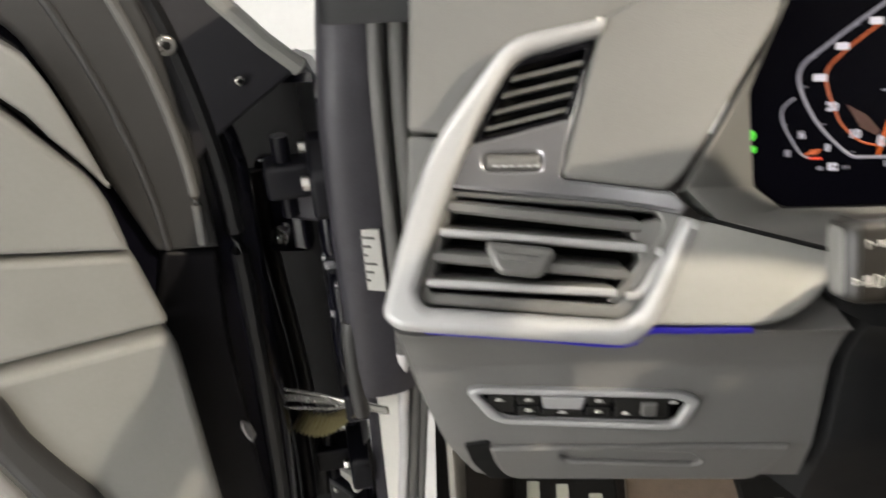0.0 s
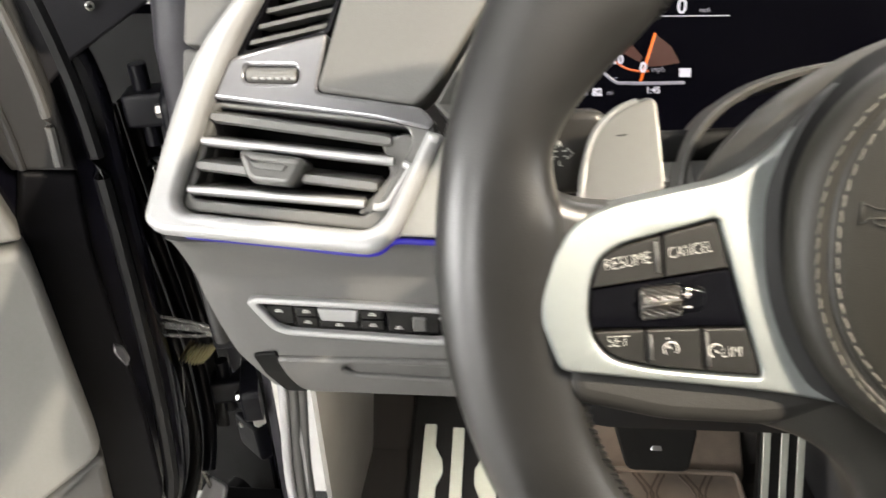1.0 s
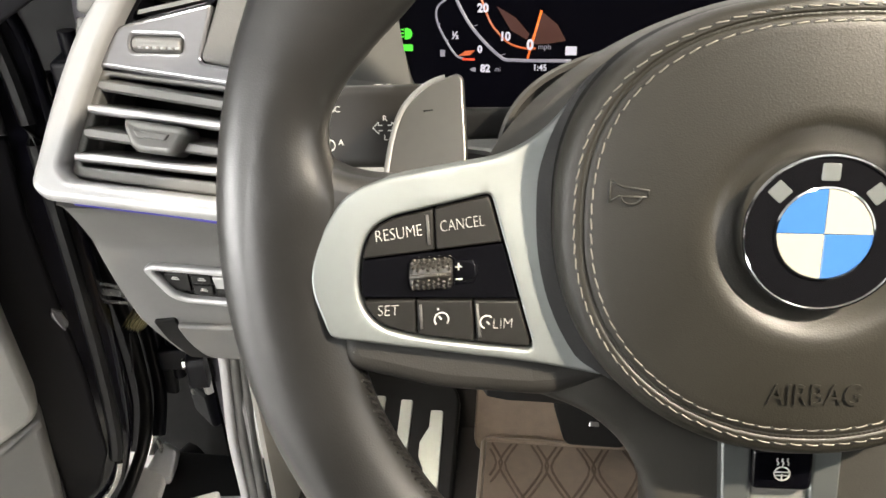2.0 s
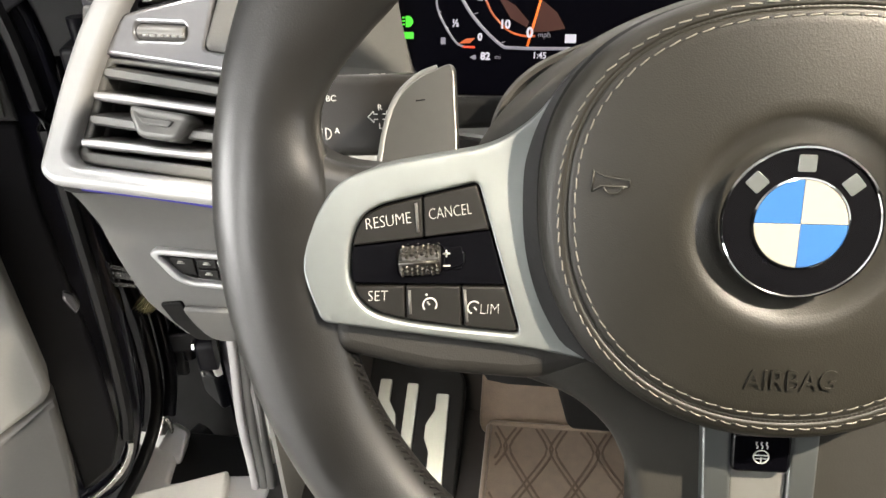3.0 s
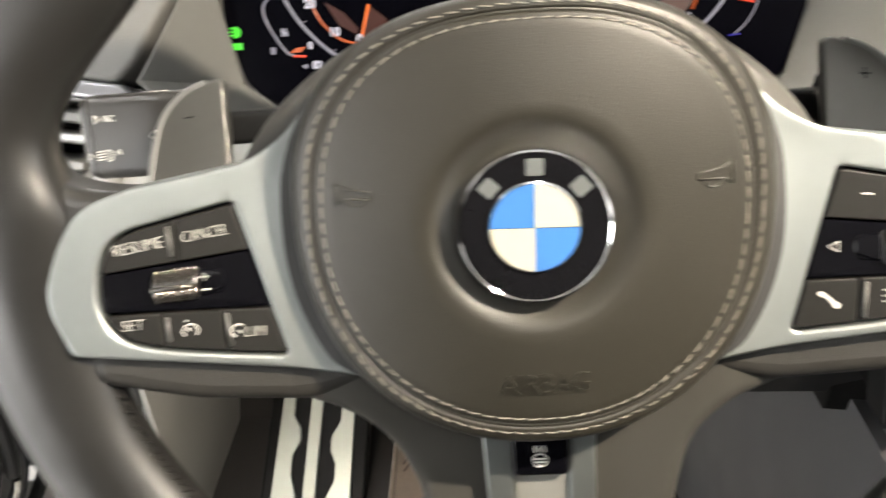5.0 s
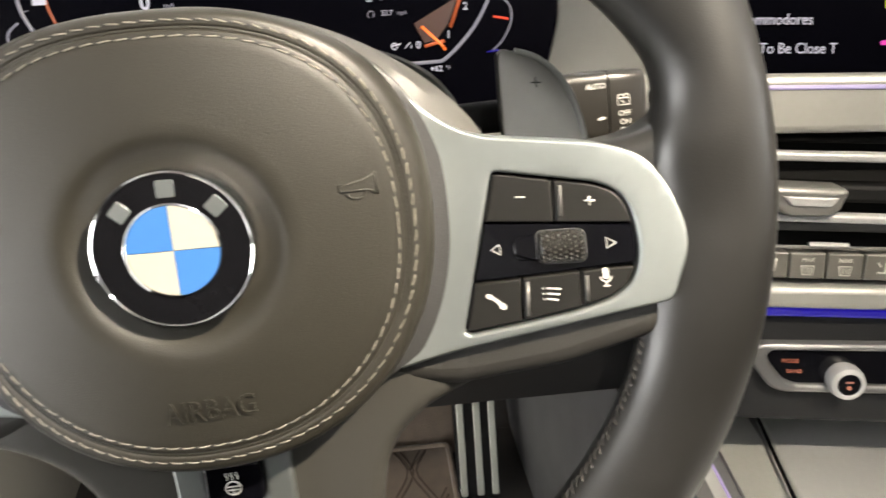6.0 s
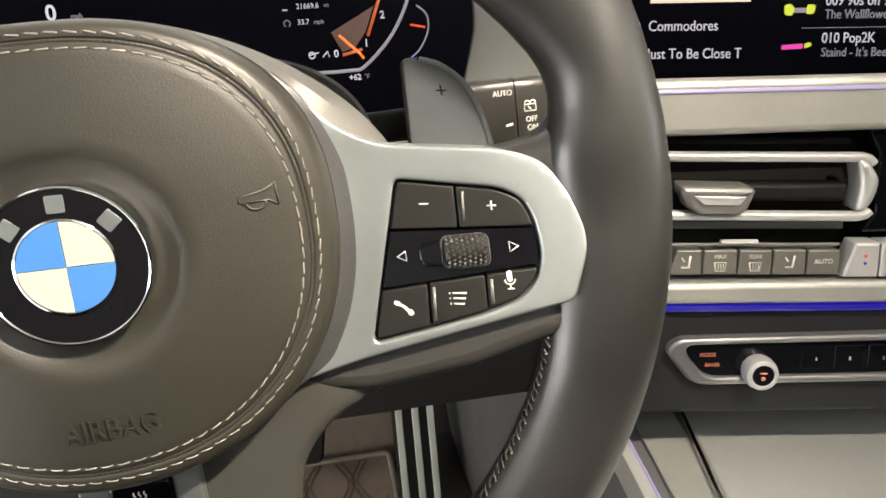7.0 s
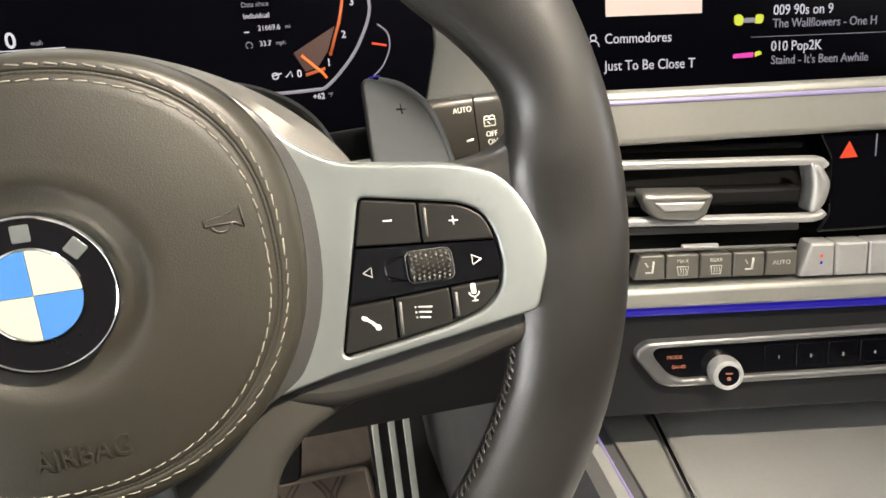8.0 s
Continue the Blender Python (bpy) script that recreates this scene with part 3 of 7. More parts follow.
for loop, tilt, lift in ((IN_LOOP, 0.04, 0.0004), (OUT_LOOP, -0.06, 0.0004)):
    bm = bmesh.new()
    for p, t in along(loop, 0.0052):
        n = Vector((-t.y, t.x))
        pts = []
        for s, z in ((-0.5, -0.0006), (-0.38, 0.0), (0.0, 0.00025), (0.38, 0.0), (0.5, -0.0006)):
            q = p + t * (s * 0.0038) + n * (s * tilt * 0.008)
            pts.append(Vector((q.x, q.y, dome(q.x, q.y) + z + lift * 0.3)))
        swept(pts, circle(0.00025, 6, 0.00024), bm=bm)
    part("cover_stitching", bm, THREAD, wheel, "cream thread stitching round the airbag cover")

seam = along(lerp_loop(IN_LOOP, OUT_LOOP, 0.5), 0.00042)
rings = []
for i, (p, t) in enumerate(seam + seam[:1]):
    n, r = Vector((-t.y, t.x)), 0.0011 + 0.00006 * math.cos(2 * math.pi * i / 4)
    rings.append([Vector((p.x + n.x * r * math.cos(a), p.y + n.y * r * math.cos(a), dome(p.x, p.y) - 0.0015 + r * math.sin(a))) for a in (2 * math.pi * j / 6 for j in range(6))])
part("welt", lofted(rings, True, False), HUB_LEATHER, wheel, "crimped leather welt between the stitch rows", 60)

for loop in (IN_LOOP, OUT_LOOP):
    bm = bmesh.new()
    for p, t in along(loop, 0.0052):
        q = p + t * 0.0026
        slab(circle(0.00050, 6, cx=q.x, cy=q.y), -0.0003, 0.00012, lambda a, b, h: Vector((a, b, dome(a, b) + h)), 0.0, bm=bm)
    part("stitching_seam", bm, DARK_THREAD, wheel, "dark needle holes between the stitches", 0)

on_dome = lambda a, b, h: Vector((a, b, dome(a, b) + h - 0.0001))
part("airbag_lettering", lettering("AIRBAG", 0.0108, on_dome, (0.0020, -0.0548), 0.012, deep=0.00036, squeeze=0.80), HUB_LEATHER, wheel, "embossed word on the cover", 0)
for s in (-1, 1):
    f = (lambda s: lambda a, b, h: Vector((s * (0.0588 + a), 0.0122 + b, dome(0.0588 + a, 0.0122 + b) + h - 0.0001)))(s)
    bm = strokes([[(-0.0060, -0.0012), (-0.0062, 0.0010), (0.0020, 0.0020), (0.0050, 0.0036)], [(0.0056, 0.0042), (0.0061, -0.0034)], [(0.0056, -0.0030), (0.0032, -0.0013), (-0.0056, -0.0012)],
                  arc(-0.0008, -0.0014, 0.0031, 180, 360, 10, 0.0024)], 0.00065, f, 0.0005)
    part("horn_symbol", bm, HUB_LEATHER, wheel, "embossed horn symbol", 0)

# dark recess between the cover and the spoke trims
for s in (-1, 1):
    rings = []
    for i in range(41):
        deg = -44 + 84 * i / 40
        wide = 0.0050 * min(1.0, (40 - deg) / 30, (deg + 44.5) / 10) + 0.0004
        t = radians(deg)
        e = 2.45 if t > 0 else 2.2
        r = (abs(math.cos(t) / 0.0836) ** e + abs(math.sin(t) / (0.0726 if t > 0 else 0.0796)) ** e) ** (-1 / e)
        ring_ = []
        for d, lift in ((-0.004, -0.004), (-0.003, 0.0022), (0.0, 0.0016), (wide * 0.6, 0.0012), (wide, 0.0009), (wide + 0.0004, -0.004)):
            a, b = (r + d) * math.cos(t), (r + d) * math.sin(t)
            ring_.append(Vector((s * a, b, spoke_w(a, b) + lift)))
        rings.append(ring_)
    part("cover_gap", lofted(rings), SIDE_LEATHER, wheel, "dark recess between cover and spoke trim", 60)

# ---- round badge, as plain shapes
badge = part("badge", slab(circle(0.0243, 64), -0.009, -0.0004, flat, 0.0004), BADGE_BLACK, wheel, "round black badge with blue and white quarters")
part("badge_rim", lofted([[Vector((r * math.cos(2 * math.pi * j / 64), r * math.sin(2 * math.pi * j / 64), z)) for j in range(64)]
                          for r, z in ((0.0252, -0.009), (0.0252, -0.0005), (0.0249, 0.0001), (0.0243, 0.0002), (0.0239, -0.0001), (0.0238, -0.0009))], True, False), CHROME, badge, "thin chrome rim")
part("badge_rim", lofted([[Vector((r * math.cos(2 * math.pi * j / 64), r * math.sin(2 * math.pi * j / 64), z)) for j in range(64)]
                          for r, z in ((0.0150, -0.0009), (0.0150, 0.0000), (0.0144, 0.0002), (0.0141, -0.0006))], True, False), CHROME, badge)
for k, mat in enumerate((CREAM, BLUE, CREAM, BLUE)):
    turn = -1.5
    pts = [(0.0, 0.0)] + arc(0, 0, 0.0143, 90 * k + turn, 90 * k + 90 + turn, 12)
    part("quarter", slab(inset(ccw(pts), 0.00008), -0.001, 0.00005, flat, 0.00015, steps=1), mat, badge, "blue enamel quarter" if mat is BLUE else "white enamel quarter")
for a in (136, 88, 40):
    t = radians(a)
    f = frame_map((0.0194 * math.cos(t), 0.0194 * math.sin(t), -0.0004), (math.sin(t), -math.cos(t), 0), (math.cos(t), math.sin(t), 0), (0, 0, 1))
    part("badge_mark", slab(rounded(box_pts(-0.0027, -0.0027, 0.0027, 0.0027), 0.0006, 2), -0.0002, 0.00025, f, 0.0001, steps=1), SATIN, badge)

# ---- lower spoke
LOWER = [(-0.150, -0.040), (-0.1600, -0.0480), (-0.1550, -0.0580), (-0.125, -0.0645), (-0.090, -0.0690), (-0.0680, -0.0760), (-0.0530, -0.0900), (-0.0440, -0.1120),
         (-0.0430, -0.160), (0.0530, -0.160), (0.0545, -0.1180), (0.0600, -0.0930), (0.0720, -0.0790), (0.095, -0.0700), (0.1365, -0.0600), (0.158, -0.0530),
         (0.1610, -0.0450), (0.150, -0.040), (0.06, -0.030), (-0.06, -0.030)]
LOW_W = lambda a, b: -0.0300 + 0.06 * min(abs(a), 0.06) - 0.10 * max(0.0, abs(a) - 0.07)
part("lower_spoke", bent(slab(rounded(LOWER, 0.010, 6), -0.03, 0.0, flat, 0.007, steps=5), lambda a, b, h: Vector((a - 0.002, b, LOW_W(a, b) + h)), 0.008), SPOKE_LIT, wheel, "lower spoke in the same plastic, lightened as if lit")
PLAQUE = [(-0.0192, -0.0760), (0.0236, -0.0770), (0.0232, -0.160), (-0.0160, -0.160)]
fp = lambda a, b, h: Vector((a - 0.0023, b, -0.0225 + h))
part("lower_plaque", slab(rounded(PLAQUE, 0.001), -0.008, 0.0, fp, 0.0012, [rounded([(-0.0082, -0.0838), (0.0134, -0.0842), (0.0132, -0.150), (-0.0062, -0.150)], 0.003)]), SATIN, wheel, "satin silver plaque of the lower spoke")
part("plaque_inlay", slab(rounded([(-0.0080, -0.0838), (0.0132, -0.0842), (0.0130, -0.150), (-0.0060, -0.150)], 0.003), -0.008, -0.0022, fp, 0.0008), DECOR, wheel)
part("heating_button", slab(rounded(box_pts(-0.0081, -0.1008, 0.0131, -0.0843), 0.0028), -0.005, 0.0022, fp, 0.0016, steps=4), PIANO, wheel, "glossy black steering wheel heating button")
fq = lambda a, b, h: Vector((a - 0.0023, b, -0.0202 + h))
bm = strokes([arc(0.0023, -0.0938, 0.0027, 0, 360, 16), [(-0.0002, -0.0932), (0.0048, -0.0932)], [(0.0023, -0.0938), (0.0023, -0.0964)], [(0.0003, -0.0945), (0.0043, -0.0945)]] +
             [[(x, -0.0905), (x + 0.0004, -0.0895), (x - 0.0003, -0.0887), (x, -0.0877)] for x in (0.0005, 0.0023, 0.0041)], 0.0005, fq, 0.0002)
part("heating_symbol", bm, WHITE, wheel, "white heated wheel symbol", 0)

# ---- back of the hub
back = []
for a, top, low, w, e in ((0.072, 0.0620, 0.060, -0.034, 2.3), (0.105, 0.0735, 0.068, -0.044, 1.85), (0.114, 0.0770, 0.072, -0.052, 1.75), (0.112, 0.0755, 0.072, -0.060, 1.8), (0.100, 0.070, 0.068, -0.070, 2.0), (0.080, 0.060, 0.060, -0.080, 2.2)):
    back.append([Vector((u, v, w)) for u, v in super_loop(a, top, low, 96, e, 2.4)])
part("hub_back", lofted(back), HUB_BACK, wheel, "dark leather back of the hub")

# ---- shift paddles
for s in (-1, 1):
    f = (lambda s: lambda a, b, h: Vector((s * a, b, -0.0705 - 0.31 * (b - 0.037) - 0.012 * (a - 0.133) + h)))(s)
    pts = [(0.1180, -0.012), (0.1172, 0.0200), (0.1190, 0.0500), (0.1215, 0.0522), (0.1352, 0.0472), (0.1436, 0.0385), (0.1482, 0.0255), (0.1535, -0.012)]
    pad = part("shift_paddle", slab(rounded(pts, [0.003, 0.003, 0.004, 0.004, 0.010, 0.012, 0.01, 0.003], 6), -0.006, 0.0, f, 0.0009, steps=3), PADDLE, wheel, "satin grey shift paddle")
    lines = [[(0.1312, 0.0378), (0.1352, 0.0374)]] + ([] if s < 0 else [[(0.1333, 0.0356), (0.1331, 0.0398)]])
    part("paddle_mark", strokes(lines, 0.0005, f, 0.0002), BLACK, pad, smooth=0)
    rim_line = smooth_loop([(0.1538, -0.012), (0.1512, 0.0070), (0.1484, 0.0255), (0.1438, 0.0385), (0.1350, 0.0472), (0.1265, 0.0506)], 6, False)
    # Strip along the paddle edge that carries its painted highlight.
    part("paddle_edge", swept([f(a, b, -0.0024) for a, b in rim_line], rounded(box_pts(-0.0013, -0.0026, 0.0013, 0.0026), 0.0010, 3), up=(0, 0, 1)), PADDLE_EDGE, pad, "satin edge of the paddle, lightened for its highlight")


# ---------------------------------------------------------------- steering column and stalks
def wheel_place(u, v, w):
    return MW @ Vector((u, v, w))


column = thing("steering_column", "black plastic steering column shroud behind the wheel", "steering column")
rings = []
for a, top, low, w in ((0.060, 0.045, 0.055, -0.080), (0.066, 0.050, 0.062, -0.090), (0.068, 0.050, 0.070, -0.15), (0.070, 0.045, 0.075, -0.24), (0.070, 0.03, 0.075, -0.32)):
    rings.append([wheel_place(u, v - 0.012, w) for u, v in super_loop(a, top, low, 64, 3.2, 3.2)])
part("shroud", lofted(rings), SIDE_LEATHER, column, "grained black shroud")
bm = lofted([[wheel_place(u, v, w) for u, v in super_loop(a, t, 0.03, 200, 3.0, 3.0)] for a, t, w in
             ((0.095, 0.054, -0.150), (0.1035, 0.0600, -0.100), (0.1045, 0.0610, -0.0890), (0.1060, 0.0630, -0.0880), (0.1075, 0.0640, -0.0892), (0.1070, 0.0640, -0.105), (0.098, 0.058, -0.160))], True, False)
part("shroud_collar", bm, HUB_BACK, column, "thin grey collar that opens round the shroud")

for s, label in ((-1, "black indicator stalk with printed symbols behind the wheel"), (1, "black wiper stalk with printed symbols behind the wheel")):
    st = thing("indicator_stalk" if s < 0 else "wiper_stalk", label, "control stalk")
    top, low, end = (0.0480, 0.0105, 0.1950) if s < 0 else (0.0390, 0.0075, 0.1905)
    mid = (top + low) / 2
    half = (top - low) / 2
    rings = []
    for a, hh, th in ((0.050, 0.007, 0.006), (0.100, 0.007, 0.006), (0.1335, 0.0075, 0.007), (0.1362, half * 0.80, 0.0100)):
        rings.append([wheel_place(s * a, mid + b, -0.112 + h) for b, h in rounded(box_pts(-hh, -th, hh, th), 0.004)])
    # Neck is blacker than the stalk, to look shaded despite the reading lamp.
    part("lever", lofted(rings), BLACK, st, "slim neck of the stalk, blackened as if in shade")
    rings = []
    for a, hh, th in ((0.1360, half * 0.80, 0.0100), (0.1385, half * 0.92, 0.0115), (0.142, half, 0.012), (0.160, half, 0.012)):
        rings.append([wheel_place(s * a, mid + b, -0.110 + h) for b, h in rounded(box_pts(-hh, -th, hh, th), 0.005)])
    part("lever_body", lofted(rings), STALK, st)
    rings = []
    seam = 0.1718 if s > 0 else 0.1895
    for a, hh, th in ((0.160, half, 0.012), (seam - 0.0004, half, 0.012), (seam, half * 0.96, 0.0114), (seam + 0.0004, half, 0.012), (end - 0.004, half * 0.97, 0.012), (end - 0.001, half * 0.93, 0.010), (end, half * 0.85, 0.008)):
        rings.append([wheel_place(s * a, mid + b, -0.110 + h) for b, h in rounded(box_pts(-hh, -th, hh, th), 0.005)])
    cap = part("end_cap", lofted(rings), STALK, st)
    tip = rounded(box_pts(-half * 0.84, -0.0078, half * 0.84, 0.0078), 0.004)
    part("cap_tip", lofted([[wheel_place(s * (end - 0.0004 + d), mid + b * k, -0.110 + h * k) for b, h in tip] for d, k in ((0.0, 1.0), (0.0010, 0.97), (0.0016, 0.86))]), DECOR, cap, "satin grey end of the stalk")
    f = lambda a, b, h: wheel_place(a - (0.0025 if s < 0 else 0.0), b + 0.0005, -0.0979 + h)
    if s < 0:
        cx, cy = -0.1545, 0.0285
        for d in (-1, 1):
            part("stalk_marking", strokes([[(cx + d * 0.0012, cy + 0.0012), (cx + d * 0.0030, cy + 0.0012), (cx + d * 0.0030, cy + 0.0026), (cx + d * 0.0058, cy), (cx + d * 0.0030, cy - 0.0026), (cx + d * 0.0030, cy - 0.0012), (cx + d * 0.0012, cy - 0.0012)]], 0.0005, f, 0.0002), WHITE, st, smooth=0)
        part("stalk_marking", lettering("R", 0.0036, f, (cx, cy + 0.0042)), WHITE, st, smooth=0)
        part("stalk_marking", lettering("L", 0.0036, f, (cx, cy - 0.0044)), WHITE, st, smooth=0)
        part("stalk_marking", lettering("BC", 0.0040, f, (-0.1775, 0.0372)), WHITE, st, smooth=0)
        part("stalk_marking", strokes([[(-0.1845, 0.0390), (-0.1818, 0.0372), (-0.1845, 0.0354), (-0.1845, 0.0390)]], 0.0005, f, 0.0002), WHITE, st, smooth=0)
        part("stalk_marking", strokes([[(-0.1900, 0.0225), (-0.1873, 0.0210), (-0.1900, 0.0195), (-0.1900, 0.0225)], arc(-0.1810, 0.0210, 0.0026, -90, 90), [(-0.1810, 0.0236), (-0.1810, 0.0184)]], 0.0005, f, 0.0002), WHITE, st, smooth=0)
        for k in range(4):
            part("stalk_marking", strokes([[(-0.1860, 0.0227 - 0.0012 * k), (-0.1825, 0.0231 - 0.0012 * k)]], 0.0005, f, 0.0002), WHITE, st, smooth=0)
        part("stalk_marking", lettering("A", 0.0036, f, (-0.1755, 0.0222)), WHITE, st, smooth=0)
        ft = lambda a, b, h: wheel_place(a, top + h, -0.110 + b)
        part("stalk_marking", strokes([[(-0.163, 0.004), (-0.159, 0.004)], [(-0.157, 0.004), (-0.1555, 0.004)]], 0.0012, ft, 0.0004), WHITE, st, smooth=0)
    else:
        part("stalk_marking", lettering("AUTO", 0.0036, f, (0.1660, 0.0318), squeeze=0.9), WHITE, st, smooth=0)
        part("stalk_marking", strokes([[(0.1664, 0.0172), (0.1698, 0.0178)]], 0.0011, f, 0.0002), WHITE, st, smooth=0)
        part("stalk_marking", lettering("OFF", 0.0036, f, (0.1788, 0.0190), squeeze=0.9), WHITE, st, smooth=0)
        part("stalk_marking", lettering("ON", 0.0036, f, (0.1790, 0.0152), squeeze=0.9), WHITE, st, smooth=0)
        part("stalk_marking", strokes([[(0.1758, 0.0228), (0.1758, 0.0258), (0.1812, 0.0258), (0.1812, 0.0228), (0.1758, 0.0228)], [(0.1774, 0.0250), (0.1788, 0.0235)], arc(0.1772, 0.0262, 0.0013, 0, 180, 6), arc(0.1798, 0.0262, 0.0013, 0, 180, 6), [(0.1765, 0.0120), (0.1778, 0.0128), (0.1792, 0.0120), (0.1806, 0.0128)]], 0.0005, f, 0.0002), WHITE, st, smooth=0)


# ---------------------------------------------------------------- dashboard, driver's side
# The face round the outer vent leans back and dips a little towards the column.
def face(a, b, h):
    x = -0.0335 + 0.9835 * a + 0.0280 * b
    z = 0.0109 + -0.0216 * a + 0.9865 * b
    return Vector((x, 0.53 * z - 0.1416 - h * 0.8836, z + h * 0.4683))


dash = thing("dashboard", "grey leatherette dashboard with satin silver trim", "dashboard", kind="structure")
# outer vent
vent = thing("outer_air_vent", "dark slatted air vent in a bright silver frame", "air vent")
OUTER = [(-0.2700, 0.8150), (-0.3320, 0.8045), (-0.3530, 0.7790), (-0.3800, 0.7471), (-0.3965, 0.7058), (-0.4130, 0.6480), (-0.4020, 0.6400), (-0.2545, 0.6325), (-0.2400, 0.6435),
         (-0.2130, 0.7020), (-0.2235, 0.7045), (-0.2500, 0.6530), (-0.2620, 0.6465), (-0.3830, 0.6530), (-0.3900, 0.6600), (-0.3690, 0.7200), (-0.3470, 0.7640), (-0.3270, 0.7935), (-0.2730, 0.8055)]
part("vent_frame", slab(rounded(OUTER, [0.003, 0.02, 0.012, 0.03, 0.03, 0.012, 0.006, 0.012, 0.012, 0.002, 0.002, 0.014, 0.010, 0.010, 0.010, 0.03, 0.02, 0.012, 0.002], 6), -0.030, 0.010, face, 0.0060, steps=5),
     BRIGHT, vent, "bright satin silver U-shaped frame")
WELL = [(-0.2750, 0.8060), (-0.3260, 0.7960), (-0.3460, 0.7650), (-0.3690, 0.7200), (-0.3890, 0.6560), (-0.2560, 0.6480), (-0.2200, 0.7060), (-0.2300, 0.7190), (-0.2980, 0.7240), (-0.2925, 0.7640)]
part("vent_well", slab(WELL, -0.090, -0.045, face, 0.0), BLACK, vent)
# inner rim of the lower opening
part("opening_rim", slab(rounded([(-0.3715, 0.7200), (-0.3915, 0.6550), (-0.2590, 0.6465), (-0.2470, 0.6570), (-0.2215, 0.7030), (-0.2240, 0.7120)], 0.004), -0.045, -0.002, face, 0.002,
                         [rounded([(-0.3660, 0.7165), (-0.3830, 0.6620), (-0.2640, 0.6550), (-0.2560, 0.6610), (-0.2335, 0.6985), (-0.2380, 0.7070)], 0.004)]), SLAT, vent, "dark grey rim of the lower opening")
SLATS = (((-0.3700, 0.7105), (-0.2480, 0.6985)), ((-0.3755, 0.6960), (-0.2455, 0.6868)), ((-0.3795, 0.6820), (-0.2560, 0.6722)), ((-0.3840, 0.6672), (-0.2640, 0.6620)))
for k, ((x0, z0), (x1, z1)) in enumerate(SLATS):
    bright = k % 2 == 1
    deep = 0.030
    rings = []
    for t in (0, 0.02, 0.5, 0.98, 1):
        x, z = x0 + (x1 - x0) * t, z0 + (z1 - z0) * t
        hh = (0.0034 if not bright else 0.0030) * (0.6 if t in (0, 1) else 1)
        rings.append([face(x, z + b, hgt) for b, hgt in ((-hh, -0.002), (-hh * 0.6, 0.0), (hh * 0.6, 0.0005), (hh, -0.001), (hh * 1.6, -0.012), (hh * 2.3, -deep), (hh * 0.8, -deep), (-hh * 0.2, -0.012))])
    part("slat", lofted(rings), SLAT, vent)
    if bright:
        part("slat_edge", swept([face(x0, z0, 0.001), face((x0 + x1) / 2, (z0 + z1) / 2, 0.0012), face(x1, z1, 0.001)], circle(0.0022, 8, 0.0028)), BRIGHT, vent, "bright silver slat edge")
# bright chevron that ties two slats
part("chevron", swept([face(*p, 0.001) for p in rounded([(-0.2500, 0.6872), (-0.2330, 0.6845), (-0.2500, 0.6590), (-0.2680, 0.6622)], [0, 0.006, 0.008, 0])[1:-1]], circle(0.0022, 8, 0.0028)), BRIGHT, vent)
part("side_wedge", slab(rounded([(-0.2560, 0.6995), (-0.2380, 0.7040), (-0.2250, 0.6980), (-0.2520, 0.6560), (-0.2700, 0.6560), (-0.2480, 0.6800)], 0.003), -0.03, -0.004, face, 0.002), SLAT, vent)
tab = [(-0.3455, 0.6905), (-0.3050, 0.6870), (-0.3020, 0.6835), (-0.3085, 0.6730), (-0.3130, 0.6700), (-0.3360, 0.6715), (-0.3405, 0.6745), (-0.3460, 0.6860)]
part("vent_tab", slab(rounded(tab, 0.003), -0.012, 0.011, face, 0.004, steps=4), SLAT, vent, "grey thumb tab on the slats")
part("vent_tab_ridge", slab(rounded([(-0.3385, 0.6845), (-0.3130, 0.6822), (-0.3160, 0.6785), (-0.3350, 0.6800)], 0.001), 0.0105, 0.0125, face, 0.0008), SLAT, vent)
# upper opening
for k in range(5):
    t = k / 4
    za, xb = 0.7530 + 0.0390 * t, -0.3550 + 0.0270 * t
    zb, xe = 0.7660 + 0.0350 * t, -0.2925 + 0.0120 * t
    rings = [[face(x, z + b, h) for b, h in ((-0.0012, -0.006), (0.0010, -0.005), (0.0030, -0.026), (0.0014, -0.026))] for x, z in ((xb, za), ((xb + xe) / 2, (za + zb) / 2), (xe, zb))]
    part("slat", lofted(rings), SLAT, vent)
part("opening_rim", slab(rounded([(-0.3560, 0.7455), (-0.3280, 0.7940), (-0.2760, 0.8060), (-0.2915, 0.7600)], 0.004), -0.04, -0.003, face, 0.0008,
                         [rounded([(-0.3500, 0.7490), (-0.3260, 0.7895), (-0.2810, 0.7995), (-0.2950, 0.7620)], 0.004)]), PIANO, vent, "gloss black rim of the upper opening")
bez = [(-0.3720, 0.7210), (-0.3570, 0.7450), (-0.2915, 0.7600), (-0.2980, 0.7260), (-0.2290, 0.7185), (-0.2190, 0.7100), (-0.2230, 0.7050), (-0.2600, 0.7110)]
part("roller_bezel", slab(rounded(bez, [0.003, 0.004, 0.004, 0.003, 0.003, 0.004, 0.003, 0.01]), -0.03, 0.002, face, 0.0025, [rounded(box_pts(-0.3470, 0.7305, -0.3110, 0.7400), 0.004)]), SMOKED, vent, "glossy smoked chrome bezel with a roller")
rings = [[face(x, 0.7352 + r * math.cos(2 * math.pi * j / 28), -0.006 + (r + 0.004) * math.sin(2 * math.pi * j / 28)) for j in range(28)] for x, r in ((-0.3460, 0.0048), (-0.3450, 0.0056), (-0.3130, 0.0056), (-0.3120, 0.0048))]
roll = part("vent_roller", lofted(rings), SLAT, vent, "grey ribbed temperature roller")
bm = bmesh.new()
